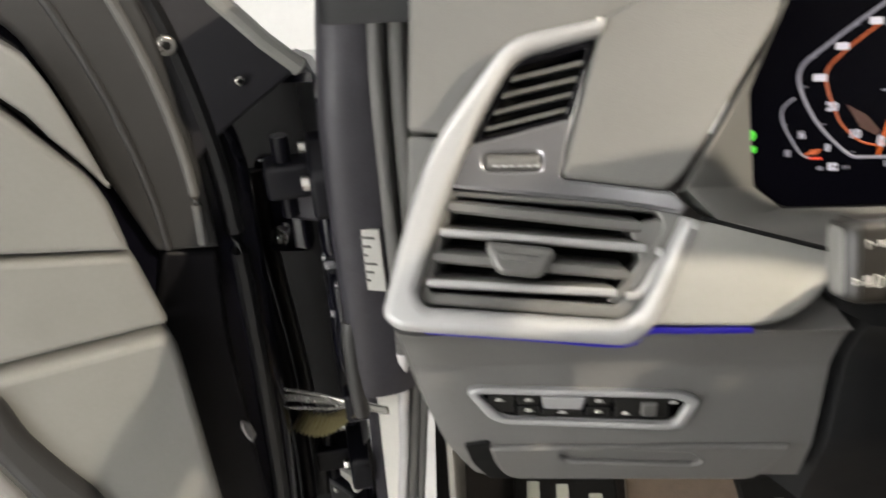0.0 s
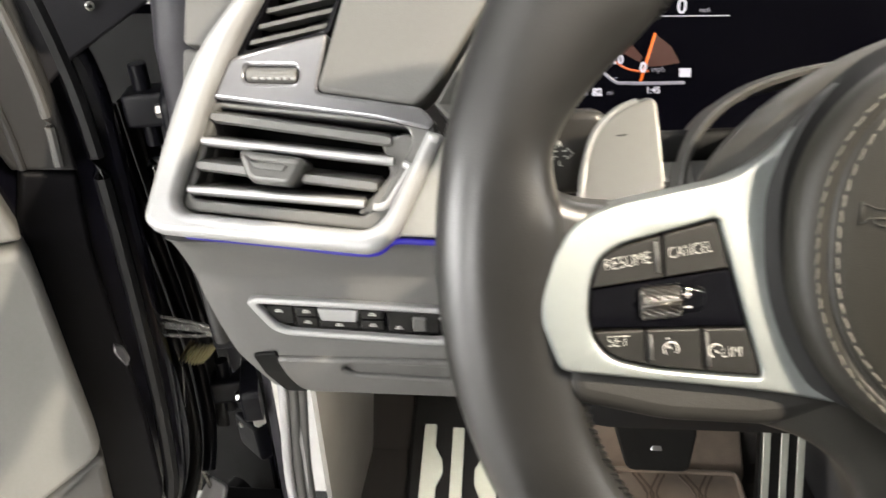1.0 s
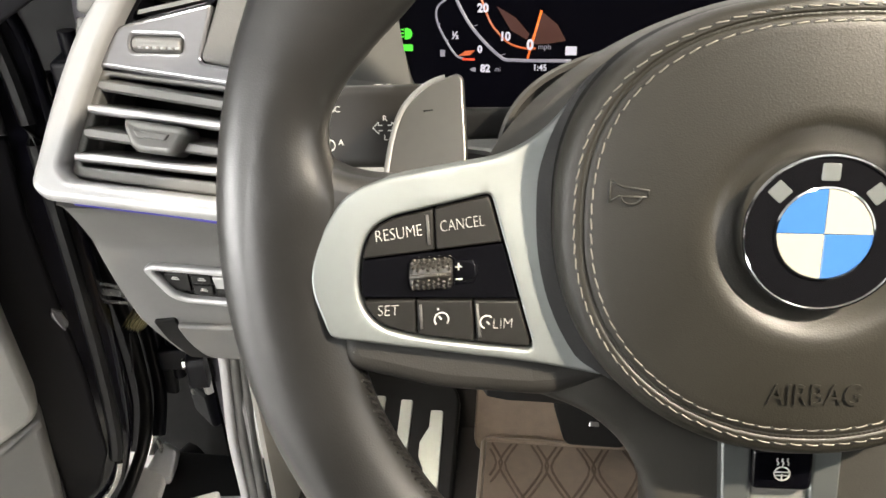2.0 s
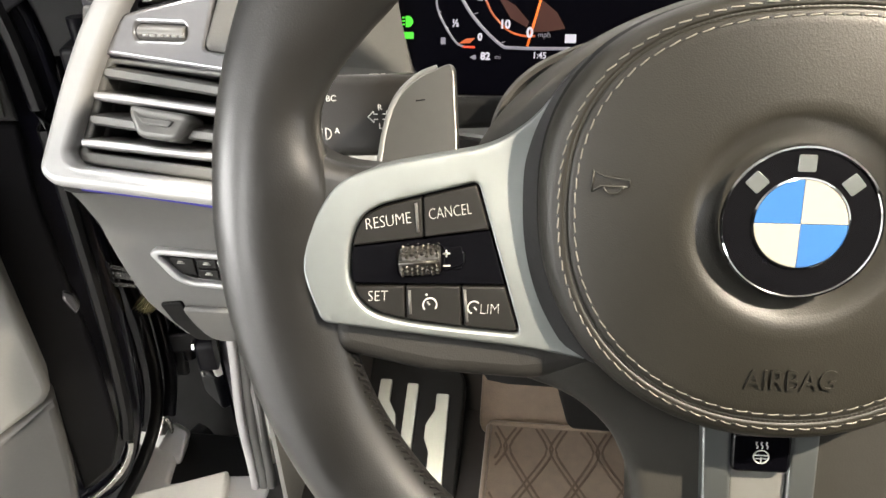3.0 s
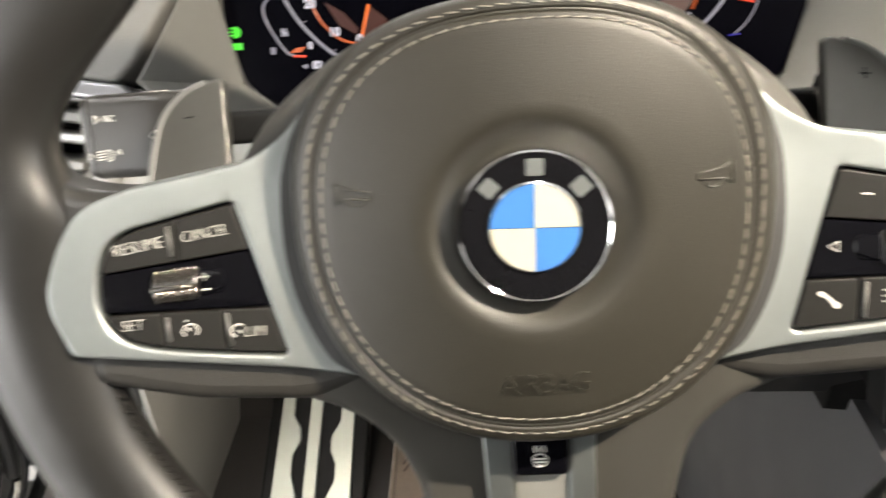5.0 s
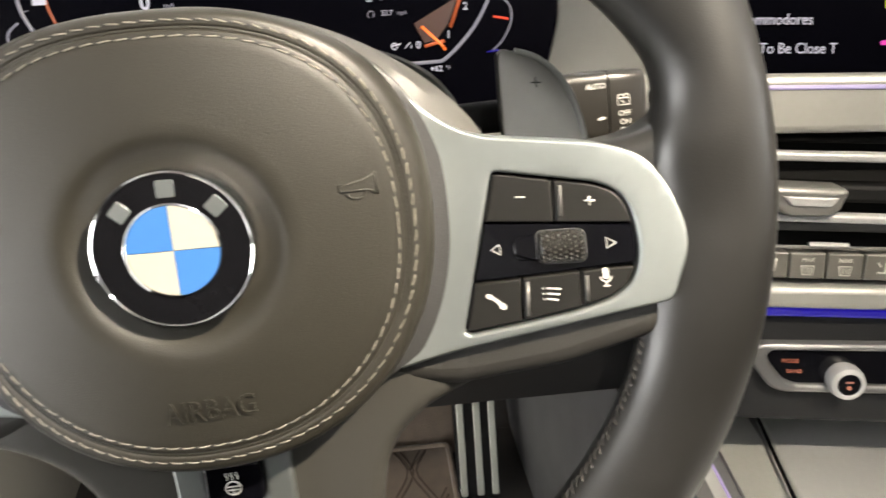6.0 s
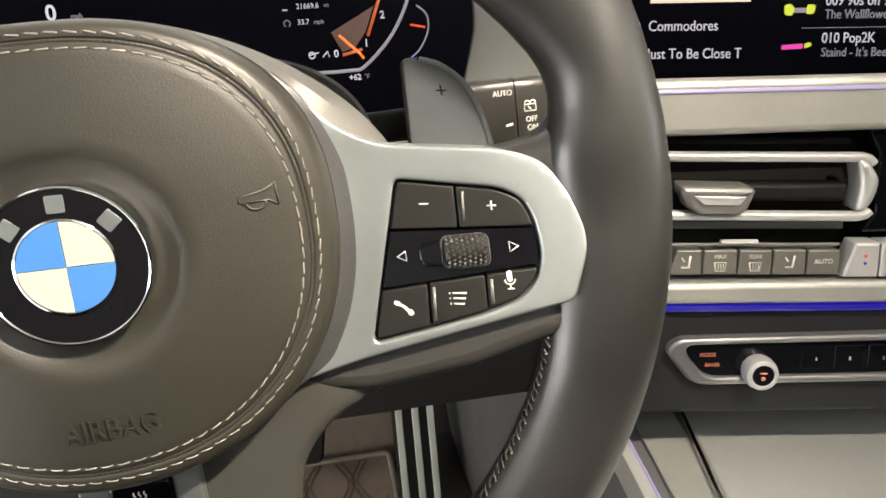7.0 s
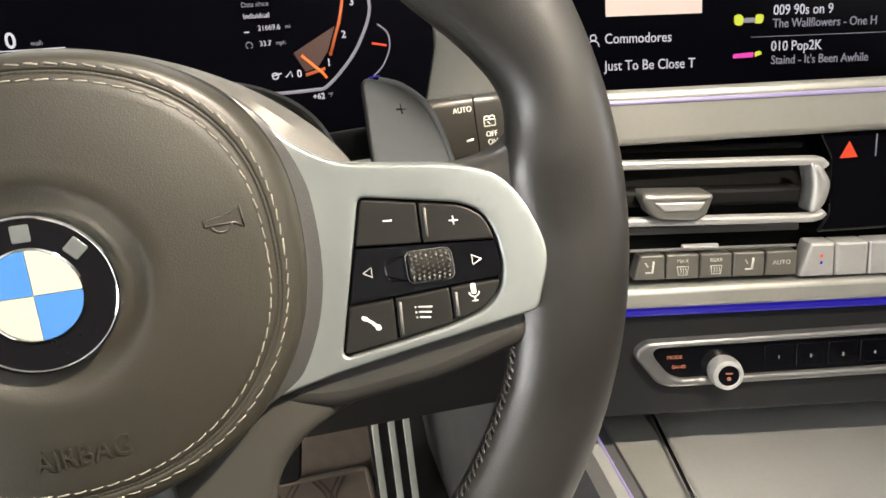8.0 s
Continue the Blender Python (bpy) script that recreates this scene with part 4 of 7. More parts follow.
for i in range(6):
    x = -0.3415 + 0.0052 * i
    strokes([[(x, 0.7335), (x + 0.0038, 0.7335)]], 0.0030, lambda a, b, h: face(a, b, h + 0.0022), 0.0008, bm)
part("roller_ribs", bm, BRIGHT, roll, smooth=0)

# grey panel between vent and display
part("upper_panel", slab(rounded([(-0.2725, 0.8150), (-0.2985, 0.7260), (-0.2320, 0.7190), (-0.2200, 0.7300), (-0.1560, 0.8260), (-0.20, 0.85)], [0.003, 0.006, 0.006, 0.006, 0.02, 0.02]), -0.035, 0.003, face, 0.003), DASH, dash, "grey leatherette panel beside the display")
for pts in ([(-0.3970, 0.92), (-0.3990, 0.7560), (-0.3620, 0.7530), (-0.3500, 0.7640), (-0.325, 0.792), (-0.262, 0.806), (-0.20, 0.87), (-0.20, 0.92)],
            [(-0.3990, 0.7535), (-0.3980, 0.6600), (-0.380, 0.655), (-0.370, 0.70), (-0.3560, 0.7510)]):
    part("side_panel", slab(rounded(pts, 0.004), -0.060, -0.016, face, 0.003), DASH, dash, "grey upper dash beside the pillar")

# satin trim between vent and column
part("decor_trim", slab(rounded([(-0.2140, 0.7020), (-0.2420, 0.6440), (-0.1760, 0.6440), (-0.1580, 0.6480), (-0.1400, 0.6600), (-0.1260, 0.6830), (-0.1900, 0.7010)], [0.003, 0.003, 0.01, 0.01, 0.01, 0.004, 0.01]), -0.03, 0.001, face, 0.002), DECOR, dash, "satin aluminium trim beside the column")
part("trim_edge", swept([face(x, z, 0.0005) for x, z in ((-0.2115, 0.7035), (-0.17, 0.694), (-0.125, 0.684))], circle(0.0016, 8)), BLACK, dash)
led = smooth_loop([(-0.3850, 0.6395), (-0.32, 0.6362), (-0.2600, 0.6330), (-0.2440, 0.6405), (-0.2200, 0.6410), (-0.1800, 0.6418)], 4, False)
part("light_strip", swept([face(x, z, -0.001) for x, z in led], circle(0.0020, 8)), BLUE_GLOW, dash, "glowing blue ambient light strip")

# lower dash: a body that falls back below the vent, with a cut-off lower left corner
def low(x, z, h):
    bulge = 0.2140 + 0.020 * min(1, max(0, (0.640 - z) / 0.04)) ** 0.6
    bulge += 0.014 * max(0.0, (0.53 - z) / 0.05) if z < 0.53 else 0.0
    return Vector((x - 0.012, bulge - 0.0075 - h, z + 0.004))


def low_sheet(outline_left, x1, zs, n=26):
    bm = bmesh.new()
    rows = []
    for z in zs:
        x0 = outline_left(z)
        rows.append([bm.verts.new(low(x0 + (x1 - x0) * (i / n), z, 0) + Vector((0, 0.03 * max(0, 1 - i / 1.5) ** 2, 0))) for i in range(n + 1)])
    for r0, r1 in zip(rows, rows[1:]):
        for i in range(n):
            bm.faces.new((r0[i], r0[i + 1], r1[i + 1], r1[i])).smooth = True
    geom = bmesh.ops.extrude_face_region(bm, geom=bm.faces[:])
    bmesh.ops.translate(bm, vec=(0, 0.05, 0), verts=[v for v in geom["geom"] if isinstance(v, bmesh.types.BMVert)])
    return bm


def left_edge(z):
    t = (0.640 - z) / 0.150
    return -0.4130 + 0.012 * t + 0.034 * t ** 2.2


zs = [0.640 - 0.150 * i / 30 for i in range(31)]
part("lower_panel", low_sheet(left_edge, -0.118, zs), DASH_LOW, dash, "grey lower dash panel")
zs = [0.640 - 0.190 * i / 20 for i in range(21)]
# The column's shade is put into this panel's dark colour.
part("knee_panel", low_sheet(lambda z: -0.122, 0.300, zs), KNEE, dash, "knee panel, darkened for the shade under the column")

lights = thing("light_switch_panel", "light switch panel with silver rim on the lower dash", "switch panel")
FL = lambda x, z, h: Vector((x - 0.012, 0.2255 - h, z + 0.004 - 0.02 * (x + 0.28)))
RIM = [(-0.3600, 0.5790), (-0.3540, 0.5840), (-0.2120, 0.5805), (-0.1985, 0.5740), (-0.2090, 0.5500), (-0.2200, 0.5475), (-0.3330, 0.5515), (-0.3440, 0.5560)]
INN = [(-0.3510, 0.5775), (-0.3500, 0.5785), (-0.2180, 0.5755), (-0.2075, 0.5720), (-0.2150, 0.5545), (-0.2240, 0.5530), (-0.3300, 0.5565), (-0.3370, 0.5590)]
part("silver_rim", slab(rounded(RIM, 0.005), -0.01, 0.004, FL, 0.002, [rounded(INN, 0.004)]), BRIGHT, lights, "satin silver rim")
part("switch_base", slab(rounded(INN, 0.004), -0.01, -0.001, FL, 0.0005), PIANO, lights)
for x0, x1, z0, z1 in ((-0.3455, -0.3265, 0.5605, 0.5755), (-0.3245, -0.3090, 0.5675, 0.5750), (-0.3245, -0.3090, 0.5580, 0.5660), (-0.3070, -0.2790, 0.5580, 0.5635),
                       (-0.2765, -0.2600, 0.5670, 0.5745), (-0.2765, -0.2600, 0.5575, 0.5655), (-0.2570, -0.2200, 0.5570, 0.5740)):
    part("switch_key", slab(rounded(box_pts(x0, z0, x1, z1), 0.0015), -0.002, 0.0005, FL, 0.0008), BUTTON, lights)
part("switch_key", slab(rounded([(-0.3080, 0.5755), (-0.3060, 0.5650), (-0.2795, 0.5645), (-0.2775, 0.5750)], 0.002), -0.002, 0.0022, FL, 0.0012), BRIGHT, lights, "bright silver light key")
part("dimmer_wheel", slab(rounded(box_pts(-0.2390, 0.5590, -0.2280, 0.5710), 0.002), -0.002, 0.003, FL, 0.002), SLAT, lights)
for x, z in ((-0.337, 0.571), (-0.3165, 0.5712), (-0.3165, 0.5620), (-0.293, 0.5606), (-0.268, 0.5708), (-0.268, 0.5614), (-0.249, 0.560), (-0.217, 0.5700)):
    part("switch_marking", strokes([[(x - 0.003, z), (x + 0.003, z)], [(x - 0.002, z + 0.0015), (x + 0.002, z + 0.0015)]], 0.0010, lambda a, b, h: FL(a, b, h + 0.0006), 0.0002), WHITE, lights, smooth=0)

drawer = thing("dash_drawer", "grey storage flap with a recessed grip in the lower dash", "storage flap")
FD = lambda x, z, h: Vector((x - 0.0135, 0.2265 + (0.014 * max(0.0, (0.53 - z) / 0.05)) - h, z + 0.002))
DRW = [(-0.3440, 0.5330), (-0.1300, 0.5340), (-0.1480, 0.4900), (-0.3300, 0.4910), (-0.3400, 0.5100)]
part("flap", slab(rounded(DRW, [0.006, 0.006, 0.01, 0.012, 0.01]), -0.006, 0.004, FD, 0.003, [rounded([(-0.2940, 0.5215), (-0.2860, 0.5300), (-0.2000, 0.5250), (-0.1900, 0.5150), (-0.1960, 0.5110), (-0.2850, 0.5155)], 0.004)]), DASH_LOW, drawer)
part("grip_well", slab(rounded([(-0.2960, 0.5215), (-0.2870, 0.5320), (-0.1990, 0.5270), (-0.1880, 0.5150), (-0.1960, 0.5095), (-0.2860, 0.5140)], 0.004), -0.016, -0.010, FD, 0.002), BLACK, drawer)
# Shade of the gap beside the flap, laid on as a black plate.
part("gap_shadow", slab(rounded([(-0.3620, 0.5345), (-0.3435, 0.5375), (-0.3390, 0.5130), (-0.3270, 0.4900), (-0.3450, 0.4900), (-0.3570, 0.5120)], 0.003), -0.006, 0.0022, FD, 0.001), BLACK, drawer, "black plate shaped as the shade in the gap beside the flap")


# ---------------------------------------------------------------- instrument display
def disp(x, z, h):
    return Vector((x, 0.2965 + 0.3 * (z - 0.74) - h * 0.958, z + h * 0.287))


cluster = thing("instrument_display", "wide digital instrument display with white and orange dials", "instrument display")
GLASS = [(-0.1850, 0.850), (-0.1850, 0.748), (-0.1735, 0.7070), (-0.1540, 0.6925), (0.1680, 0.6925), (0.1880, 0.7070), (0.1990, 0.748), (0.1990, 0.850)]
part("glass", slab(rounded(GLASS, 0.006), -0.012, 0.0, disp, 0.001), SCREEN, cluster, "black display glass")
ON = lambda a, b, h: disp(a, b, h + 0.0003)
ON2 = lambda a, b, h: disp(a, b, h + 0.0006)
left = smooth_loop([(-0.090, 0.822), (-0.1290, 0.7952), (-0.1480, 0.7770), (-0.1371, 0.7489), (-0.1150, 0.7265), (-0.1020, 0.7235), (-0.066, 0.7235)], 6, False)
right = [(0.008 - a, b + 0.002) for a, b in left]
part("dial_line", strokes([left], 0.0021, ON, 0.0002), GREY_GLOW, cluster, "pale speed dial outline", 0)
part("dial_line", strokes([right], 0.0022, ON, 0.0002), GREY_GLOW, cluster, "pale engine speed dial outline", 0)
lo = smooth_loop([(-0.098, 0.806), (-0.1205, 0.789), (-0.1310, 0.775), (-0.1225, 0.7500), (-0.1149, 0.7400), (-0.1074, 0.7339), (-0.0985, 0.7312), (-0.090, 0.7310)], 6, False)
part("dial_inner_line", strokes([lo], 0.0014, ON, 0.0002), DIM_ORANGE, cluster, "orange inner line of the speed dial", 0)
part("dial_inner_line", strokes([[(0.1075, 0.7355), (0.121, 0.7385)], [(0.1255, 0.7465), (0.1345, 0.768), (0.139, 0.785)]], 0.0020, ON, 0.0002), DIM_ORANGE, cluster, "orange inner line of the engine speed dial", 0)
part("dial_glow", slab([(-0.0870, 0.7540), (-0.0945, 0.7335), (-0.082, 0.7340), (-0.070, 0.7360), (-0.076, 0.746)], 0, 0.0001, ON, 0), EMBER, cluster, "dim orange field beside the needle", 0)
part("dial_glow", slab([(-0.117, 0.757), (-0.107, 0.742), (-0.096, 0.7365), (-0.0945, 0.74), (-0.104, 0.75)], 0, 0.0001, ON, 0), EMBER, cluster, smooth=0)
part("dial_glow", slab([(0.1010, 0.7500), (0.1075, 0.7375), (0.116, 0.7395), (0.124, 0.749), (0.131, 0.765)], 0, 0.0001, ON, 0), EMBER, cluster, smooth=0)
part("needle", strokes([[(-0.0952, 0.7245), (-0.0870, 0.7545)]], 0.0016, ON2, 0.0002), ORANGE, cluster, "orange speed needle", 0)
part("needle", strokes([[(0.1060, 0.7480), (0.1190, 0.7360), (0.1215, 0.7325)]], 0.0018, ON2, 0.0002), ORANGE, cluster, "orange engine speed needle", 0)
part("reading", lettering("0", 0.0088, ON2, (-0.0938, 0.7330), bold=0.0004), WHITE_GLOW, cluster, smooth=0)
part("reading", lettering("10", 0.0074, ON2, (-0.1108, 0.7381), bold=0.0003), WHITE_GLOW, cluster, smooth=0)
part("reading", lettering("20", 0.0074, ON2, (-0.1262, 0.7556), bold=0.0003), WHITE_GLOW, cluster, smooth=0)
for x, z in ((-0.1349, 0.7739), (-0.1218, 0.7925), (-0.1017, 0.8068)):
    part("reading", slab(box_pts(x - 0.0042, z - 0.0022, x + 0.0042, z + 0.0022), 0, 0.0002, ON2, 0), WHITE_GLOW, cluster, smooth=0)
part("reading", lettering("82", 0.0066, ON2, (-0.1237, 0.7178), bold=0.0003), WHITE_GLOW, cluster, smooth=0)
part("reading", lettering("1:45", 0.0056, ON2, (-0.0866, 0.7188), bold=0.0001), WHITE_GLOW, cluster, smooth=0)
part("reading", lettering("0", 0.0130, ON2, (-0.0708, 0.7700), bold=0.0002), WHITE_GLOW, cluster, smooth=0)
part("reading", lettering("0", 0.0066, ON2, (0.1032, 0.7365), bold=0.0001), WHITE_GLOW, cluster, smooth=0)
part("reading", lettering("1", 0.0066, ON2, (0.1240, 0.7420), bold=0.0001), WHITE_GLOW, cluster, smooth=0)
part("reading", lettering("2", 0.0066, ON2, (0.1362, 0.7590), bold=0.0001), WHITE_GLOW, cluster, smooth=0)
part("reading", lettering("3", 0.0066, ON2, (0.1441, 0.7790), bold=0.0001), WHITE_GLOW, cluster, smooth=0)
part("reading", lettering("+62", 0.0052, ON2, (0.1145, 0.7210), bold=0.0001), WHITE_GLOW, cluster, smooth=0)
part("reading", lettering("½", 0.0062, ON2, (-0.1445, 0.7386), bold=0.0002), WHITE_GLOW, cluster, smooth=0)
part("reading", lettering("0", 0.0062, ON2, (-0.1277, 0.7300), bold=0.0003), WHITE_GLOW, cluster, smooth=0)
part("reading", lettering("Individual", 0.0046, ON2, (0.0800, 0.7745)), WHITE_GLOW, cluster, smooth=0)
part("reading", lettering("21669.6", 0.0046, ON2, (0.0872, 0.7668)), WHITE_GLOW, cluster, smooth=0)
part("reading", lettering("33.7", 0.0046, ON2, (0.0835, 0.7572)), WHITE_GLOW, cluster, smooth=0)
part("reading", strokes([[(0.0705, 0.7650), (0.0740, 0.7650)]], 0.0007, ON2, 0.0002), WHITE_GLOW, cluster, smooth=0)
part("reading", strokes([[(0.0850, 0.7365), (0.0915, 0.7380)], arc(0.0870, 0.7365, 0.0020, 0, 360, 10), [(0.0940, 0.7350), (0.0975, 0.7385), (0.0985, 0.7350)]], 0.0008, ON2, 0.0002), WHITE_GLOW, cluster, smooth=0)
part("reading", strokes([[(-0.0955, 0.7648), (-0.0400, 0.7643)]], 0.0006, ON2, 0.0002), WHITE_GLOW, cluster, smooth=0)
part("reading", slab(box_pts(-0.0700, 0.7270, -0.0625, 0.7325), 0, 0.0002, ON2, 0), WHITE_GLOW, cluster, smooth=0)
part("small_reading", lettering("mph", 0.0040, ON2, (-0.0560, 0.7680)), GREY_GLOW, cluster, smooth=0)
part("small_reading", lettering("mph", 0.0050, ON2, (-0.0840, 0.7320)), GREY_GLOW, cluster, smooth=0)
part("small_reading", lettering("mi", 0.0042, ON2, (-0.1152, 0.7175)), GREY_GLOW, cluster, smooth=0)
part("small_reading", lettering("mi", 0.0036, ON2, (0.0995, 0.7668)), GREY_GLOW, cluster, smooth=0)
part("small_reading", lettering("mph", 0.0038, ON2, (0.0935, 0.7570)), GREY_GLOW, cluster, smooth=0)
part("small_reading", lettering("Data since", 0.0042, ON2, (0.0800, 0.7815)), GREY_GLOW, cluster, smooth=0)
part("small_reading", lettering("°F", 0.0040, ON2, (0.1225, 0.7212)), GREY_GLOW, cluster, smooth=0)
part("small_reading", strokes([arc(0.0728, 0.7568, 0.0021, -60, 240, 10)], 0.0005, ON2, 0.0002), GREY_GLOW, cluster, smooth=0)
part("small_reading", strokes([smooth_loop([(-0.1500, 0.7620), (-0.1572, 0.7560), (-0.1570, 0.7470), (-0.1507, 0.7351), (-0.1439, 0.7262), (-0.1386, 0.7240)], 5, False)], 0.0014, ON, 0.0002), GREY_GLOW, cluster, smooth=0)
part("small_reading", strokes([smooth_loop([(0.1600, 0.7640), (0.1665, 0.7580), (0.1670, 0.7480), (0.1610, 0.7370), (0.1540, 0.7310)], 5, False)], 0.0010, ON, 0.0002), GREY_GLOW, cluster, smooth=0)
for a, b in zip(left[4::5], left[5::5]):
    part("small_reading", strokes([[(a[0] + 0.0015, a[1]), (a[0] + 0.0045, a[1] + 0.0008)]], 0.0005, ON, 0.0002), GREY_GLOW, cluster, smooth=0)
for line_ in ([(-0.1395, 0.7238), (-0.1311, 0.7236)], [(0.1550, 0.7520), (0.1650, 0.7500)]):
    part("red_mark", strokes([line_], 0.0014, ON2, 0.0002), RED_GLOW, cluster, smooth=0)
part("dial_glow", slab([(-0.1425, 0.7258), (-0.1375, 0.7290), (-0.1310, 0.7296), (-0.1345, 0.7262)], 0, 0.0001, ON, 0), DIM_ORANGE, cluster, "small glowing field of the fuel gauge", 0)
part("fuel_symbol", slab(rounded(box_pts(-0.1548, 0.7252, -0.1515, 0.7296), 0.0004), 0, 0.0002, ON2, 0), GREY_GLOW, cluster, "small grey fuel symbol", 0)
part("range_symbol", slab(rounded([(-0.1345, 0.7172), (-0.1318, 0.7186), (-0.1302, 0.7186), (-0.1302, 0.7158), (-0.1318, 0.7158)], 0.0003), 0, 0.0002, ON2, 0), GREY_GLOW, cluster, "small grey arrow beside the range", 0)
for p, q in (((-0.1565, 0.7455), (-0.1548, 0.7460)), ((-0.1512, 0.7351), (-0.1494, 0.7358))):
    part("gauge_tick", strokes([[p, q]], 0.0008, ON2, 0.0002), GREY_GLOW, cluster, smooth=0)
part("blue_mark", strokes([[(0.1500, 0.7300), (0.1580, 0.7308)]], 0.0010, ON2, 0.0002), BLUE_GLOW, cluster, smooth=0)
bm = slab(arc(-0.1778, 0.7395, 0.0036, -90, 90, 10) + [(-0.1795, 0.7431), (-0.1795, 0.7359)], 0, 0.0002, ON2, 0)
for k in range(3):
    strokes([[(-0.1820, 0.7420 - 0.0022 * k), (-0.1800, 0.7420 - 0.0022 * k)]], 0.0010, ON2, 0.0002, bm)
slab(rounded(box_pts(-0.1815, 0.7285, -0.1738, 0.7328), 0.0006), 0, 0.0002, ON2, 0, bm=bm)
part("lamp_symbol", bm, GREEN_GLOW, cluster, "green headlamp symbols", 0)

# cheeks between the dash faces and the display
inner = [(-0.1850, 0.850), (-0.1850, 0.748), (-0.1735, 0.7070), (-0.1540, 0.6925), (-0.05, 0.6925), (0.07, 0.6925), (0.1680, 0.6925), (0.1880, 0.7070), (0.1990, 0.748), (0.1990, 0.850)]
outer = [face(-0.1480, 0.840, -0.001), face(-0.1760, 0.7900, -0.001), face(-0.2200, 0.7200, -0.001), face(-0.1980, 0.7000, -0.003), face(-0.125, 0.684, -0.003), Vector((0.06, 0.215, 0.668)), Vector((0.16, 0.215, 0.672)), Vector((0.225, 0.222, 0.690)), Vector((0.262, 0.240, 0.748)), Vector((0.262, 0.26, 0.850))]
rows = []
for t, lift in ((0.0, 0.0), (0.04, 0.002), (0.5, 0.0), (0.97, -0.001), (1.0, -0.006)):
    rows.append([Vector(o).lerp(disp(*i, 0.002), t) + Vector((0, -lift * 0.5, lift * 0.5)) for o, i in zip(outer, inner)])
bm = lofted(rows, False, False)
geom = bmesh.ops.extrude_face_region(bm, geom=bm.faces[:])
bmesh.ops.translate(bm, vec=(0, 0.02, -0.012), verts=[v for v in geom["geom"] if isinstance(v, bmesh.types.BMVert)])
part("display_surround", bm, CHEEK, dash, "grey surround that leads in to the display")

# ---------------------------------------------------------------- centre stack, turned to the driver
CN = Vector((0.19, 1, -0.25)).normalized()
CR = Vector((1, -0.19, 0)).normalized()
CU = CR.cross(-CN).normalized() * -1
if CU.z < 0:
    CU = -CU
CP = Vector((0.3366, 0.1888, 0.6096))


def stack(x, z, h):
    """A place on the stack's face by its x and z, h towards the driver."""
    y = CP.y - (CN.x * (x - CP.x) + CN.z * (z - CP.z)) / CN.y
    return Vector((x, y, z)) - CN * h


XR = 0.66
part("centre_trim", slab(rounded([(0.262, 0.7265), (0.262, 0.6900), (XR, 0.6990), (XR, 0.7320)], 0.0065), -0.004, 0.006, stack, 0.005, steps=4), DECOR, dash, "satin aluminium trim under the screen")
part("trim_light", swept([stack(x, 0.7190 + 0.013 * (x - 0.26), 0.0064) for x in (0.262, 0.36, 0.46, XR)], circle(0.0014, 6)), LILAC_GLOW, dash, "thin lilac light strip")
part("trim_shelf", slab([(0.262, 0.7140), (0.262, 0.7000), (XR, 0.7060), (XR, 0.7200)], -0.10, 0.001, stack, 0.001), BLACK, dash, "black shelf in front of the screen")
part("stack_backing", slab([(0.262, 0.6950), (0.262, 0.500), (XR, 0.500), (XR, 0.7020)], -0.09, -0.030, stack, 0.0), BLACK, dash, "black backing of the centre stack")

cvent = thing("centre_air_vent", "dark centre air vent with silver slat edges", "air vent")
for z0, z1, curl in ((0.6785, 0.6765, -1), (0.6395, 0.6370, 1)):
    part("slat_edge", swept([stack(x, z0 + (z1 - z0) * (x - 0.30) / 0.14 + dz * curl, 0.0) for x, dz in ((0.262, 0), (0.35, 0), (0.4350, 0), (0.4410, 0.0002), (0.4455, 0.0014), (0.4482, 0.0040))], rounded(box_pts(-0.0035, -0.0032, 0.0035, 0.0026), 0.002, 3)), BRIGHT, cvent, "bright silver slat edge")
part("slat", slab(rounded([(0.262, 0.6600), (0.262, 0.6480), (0.4360, 0.6450), (0.4360, 0.6570)], 0.002), -0.02, -0.006, stack, 0.003), BLACK, cvent)
part("slat", slab(rounded([(0.262, 0.6900), (0.262, 0.6850), (0.4380, 0.6830), (0.4380, 0.6880)], 0.002), -0.03, -0.010, stack, 0.002), BLACK, cvent)
part("slat", slab(rounded([(0.262, 0.6330), (0.262, 0.6270), (0.4380, 0.6250), (0.4380, 0.6310)], 0.002), -0.03, -0.010, stack, 0.002), SLAT, cvent)
part("vent_end", slab(smooth_loop([(0.4362, 0.6740), (0.4430, 0.6735), (0.4495, 0.6650), (0.4512, 0.6590), (0.4490, 0.6490), (0.4445, 0.6425), (0.4375, 0.6420), (0.4388, 0.6580)], 4), -0.012, 0.006, stack, 0.005, steps=4), LID, cvent, "bright satin end piece of the slats")
part("vent_tab", slab(rounded([(0.3200, 0.6600), (0.3660, 0.6585), (0.3680, 0.6560), (0.3630, 0.6430), (0.3560, 0.6400), (0.3320, 0.6405), (0.3250, 0.6440), (0.3185, 0.6560)], 0.003), -0.012, 0.010, stack, 0.004, steps=4), SLAT, cvent, "grey thumb tab")
part("vent_tab_ridge", slab(rounded([(0.3268, 0.6538), (0.3612, 0.6530), (0.3568, 0.6474), (0.3330, 0.6478)], 0.001), 0.0095, 0.0115, stack, 0.0008), BRIGHT, cvent)

gloss = thing("hazard_switch_panel", "piano black panel with a glowing red hazard triangle", "switch panel")
part("panel", slab(rounded([(0.4440, 0.6940), (0.4530, 0.6780), (0.4535, 0.6380), (0.4450, 0.6250), (XR, 0.6300), (XR, 0.7000)], 0.003), -0.03, -0.001, stack, 0.002), PIANO, gloss)
fz = lambda a, b, h: stack(a, b, h - 0.0008)
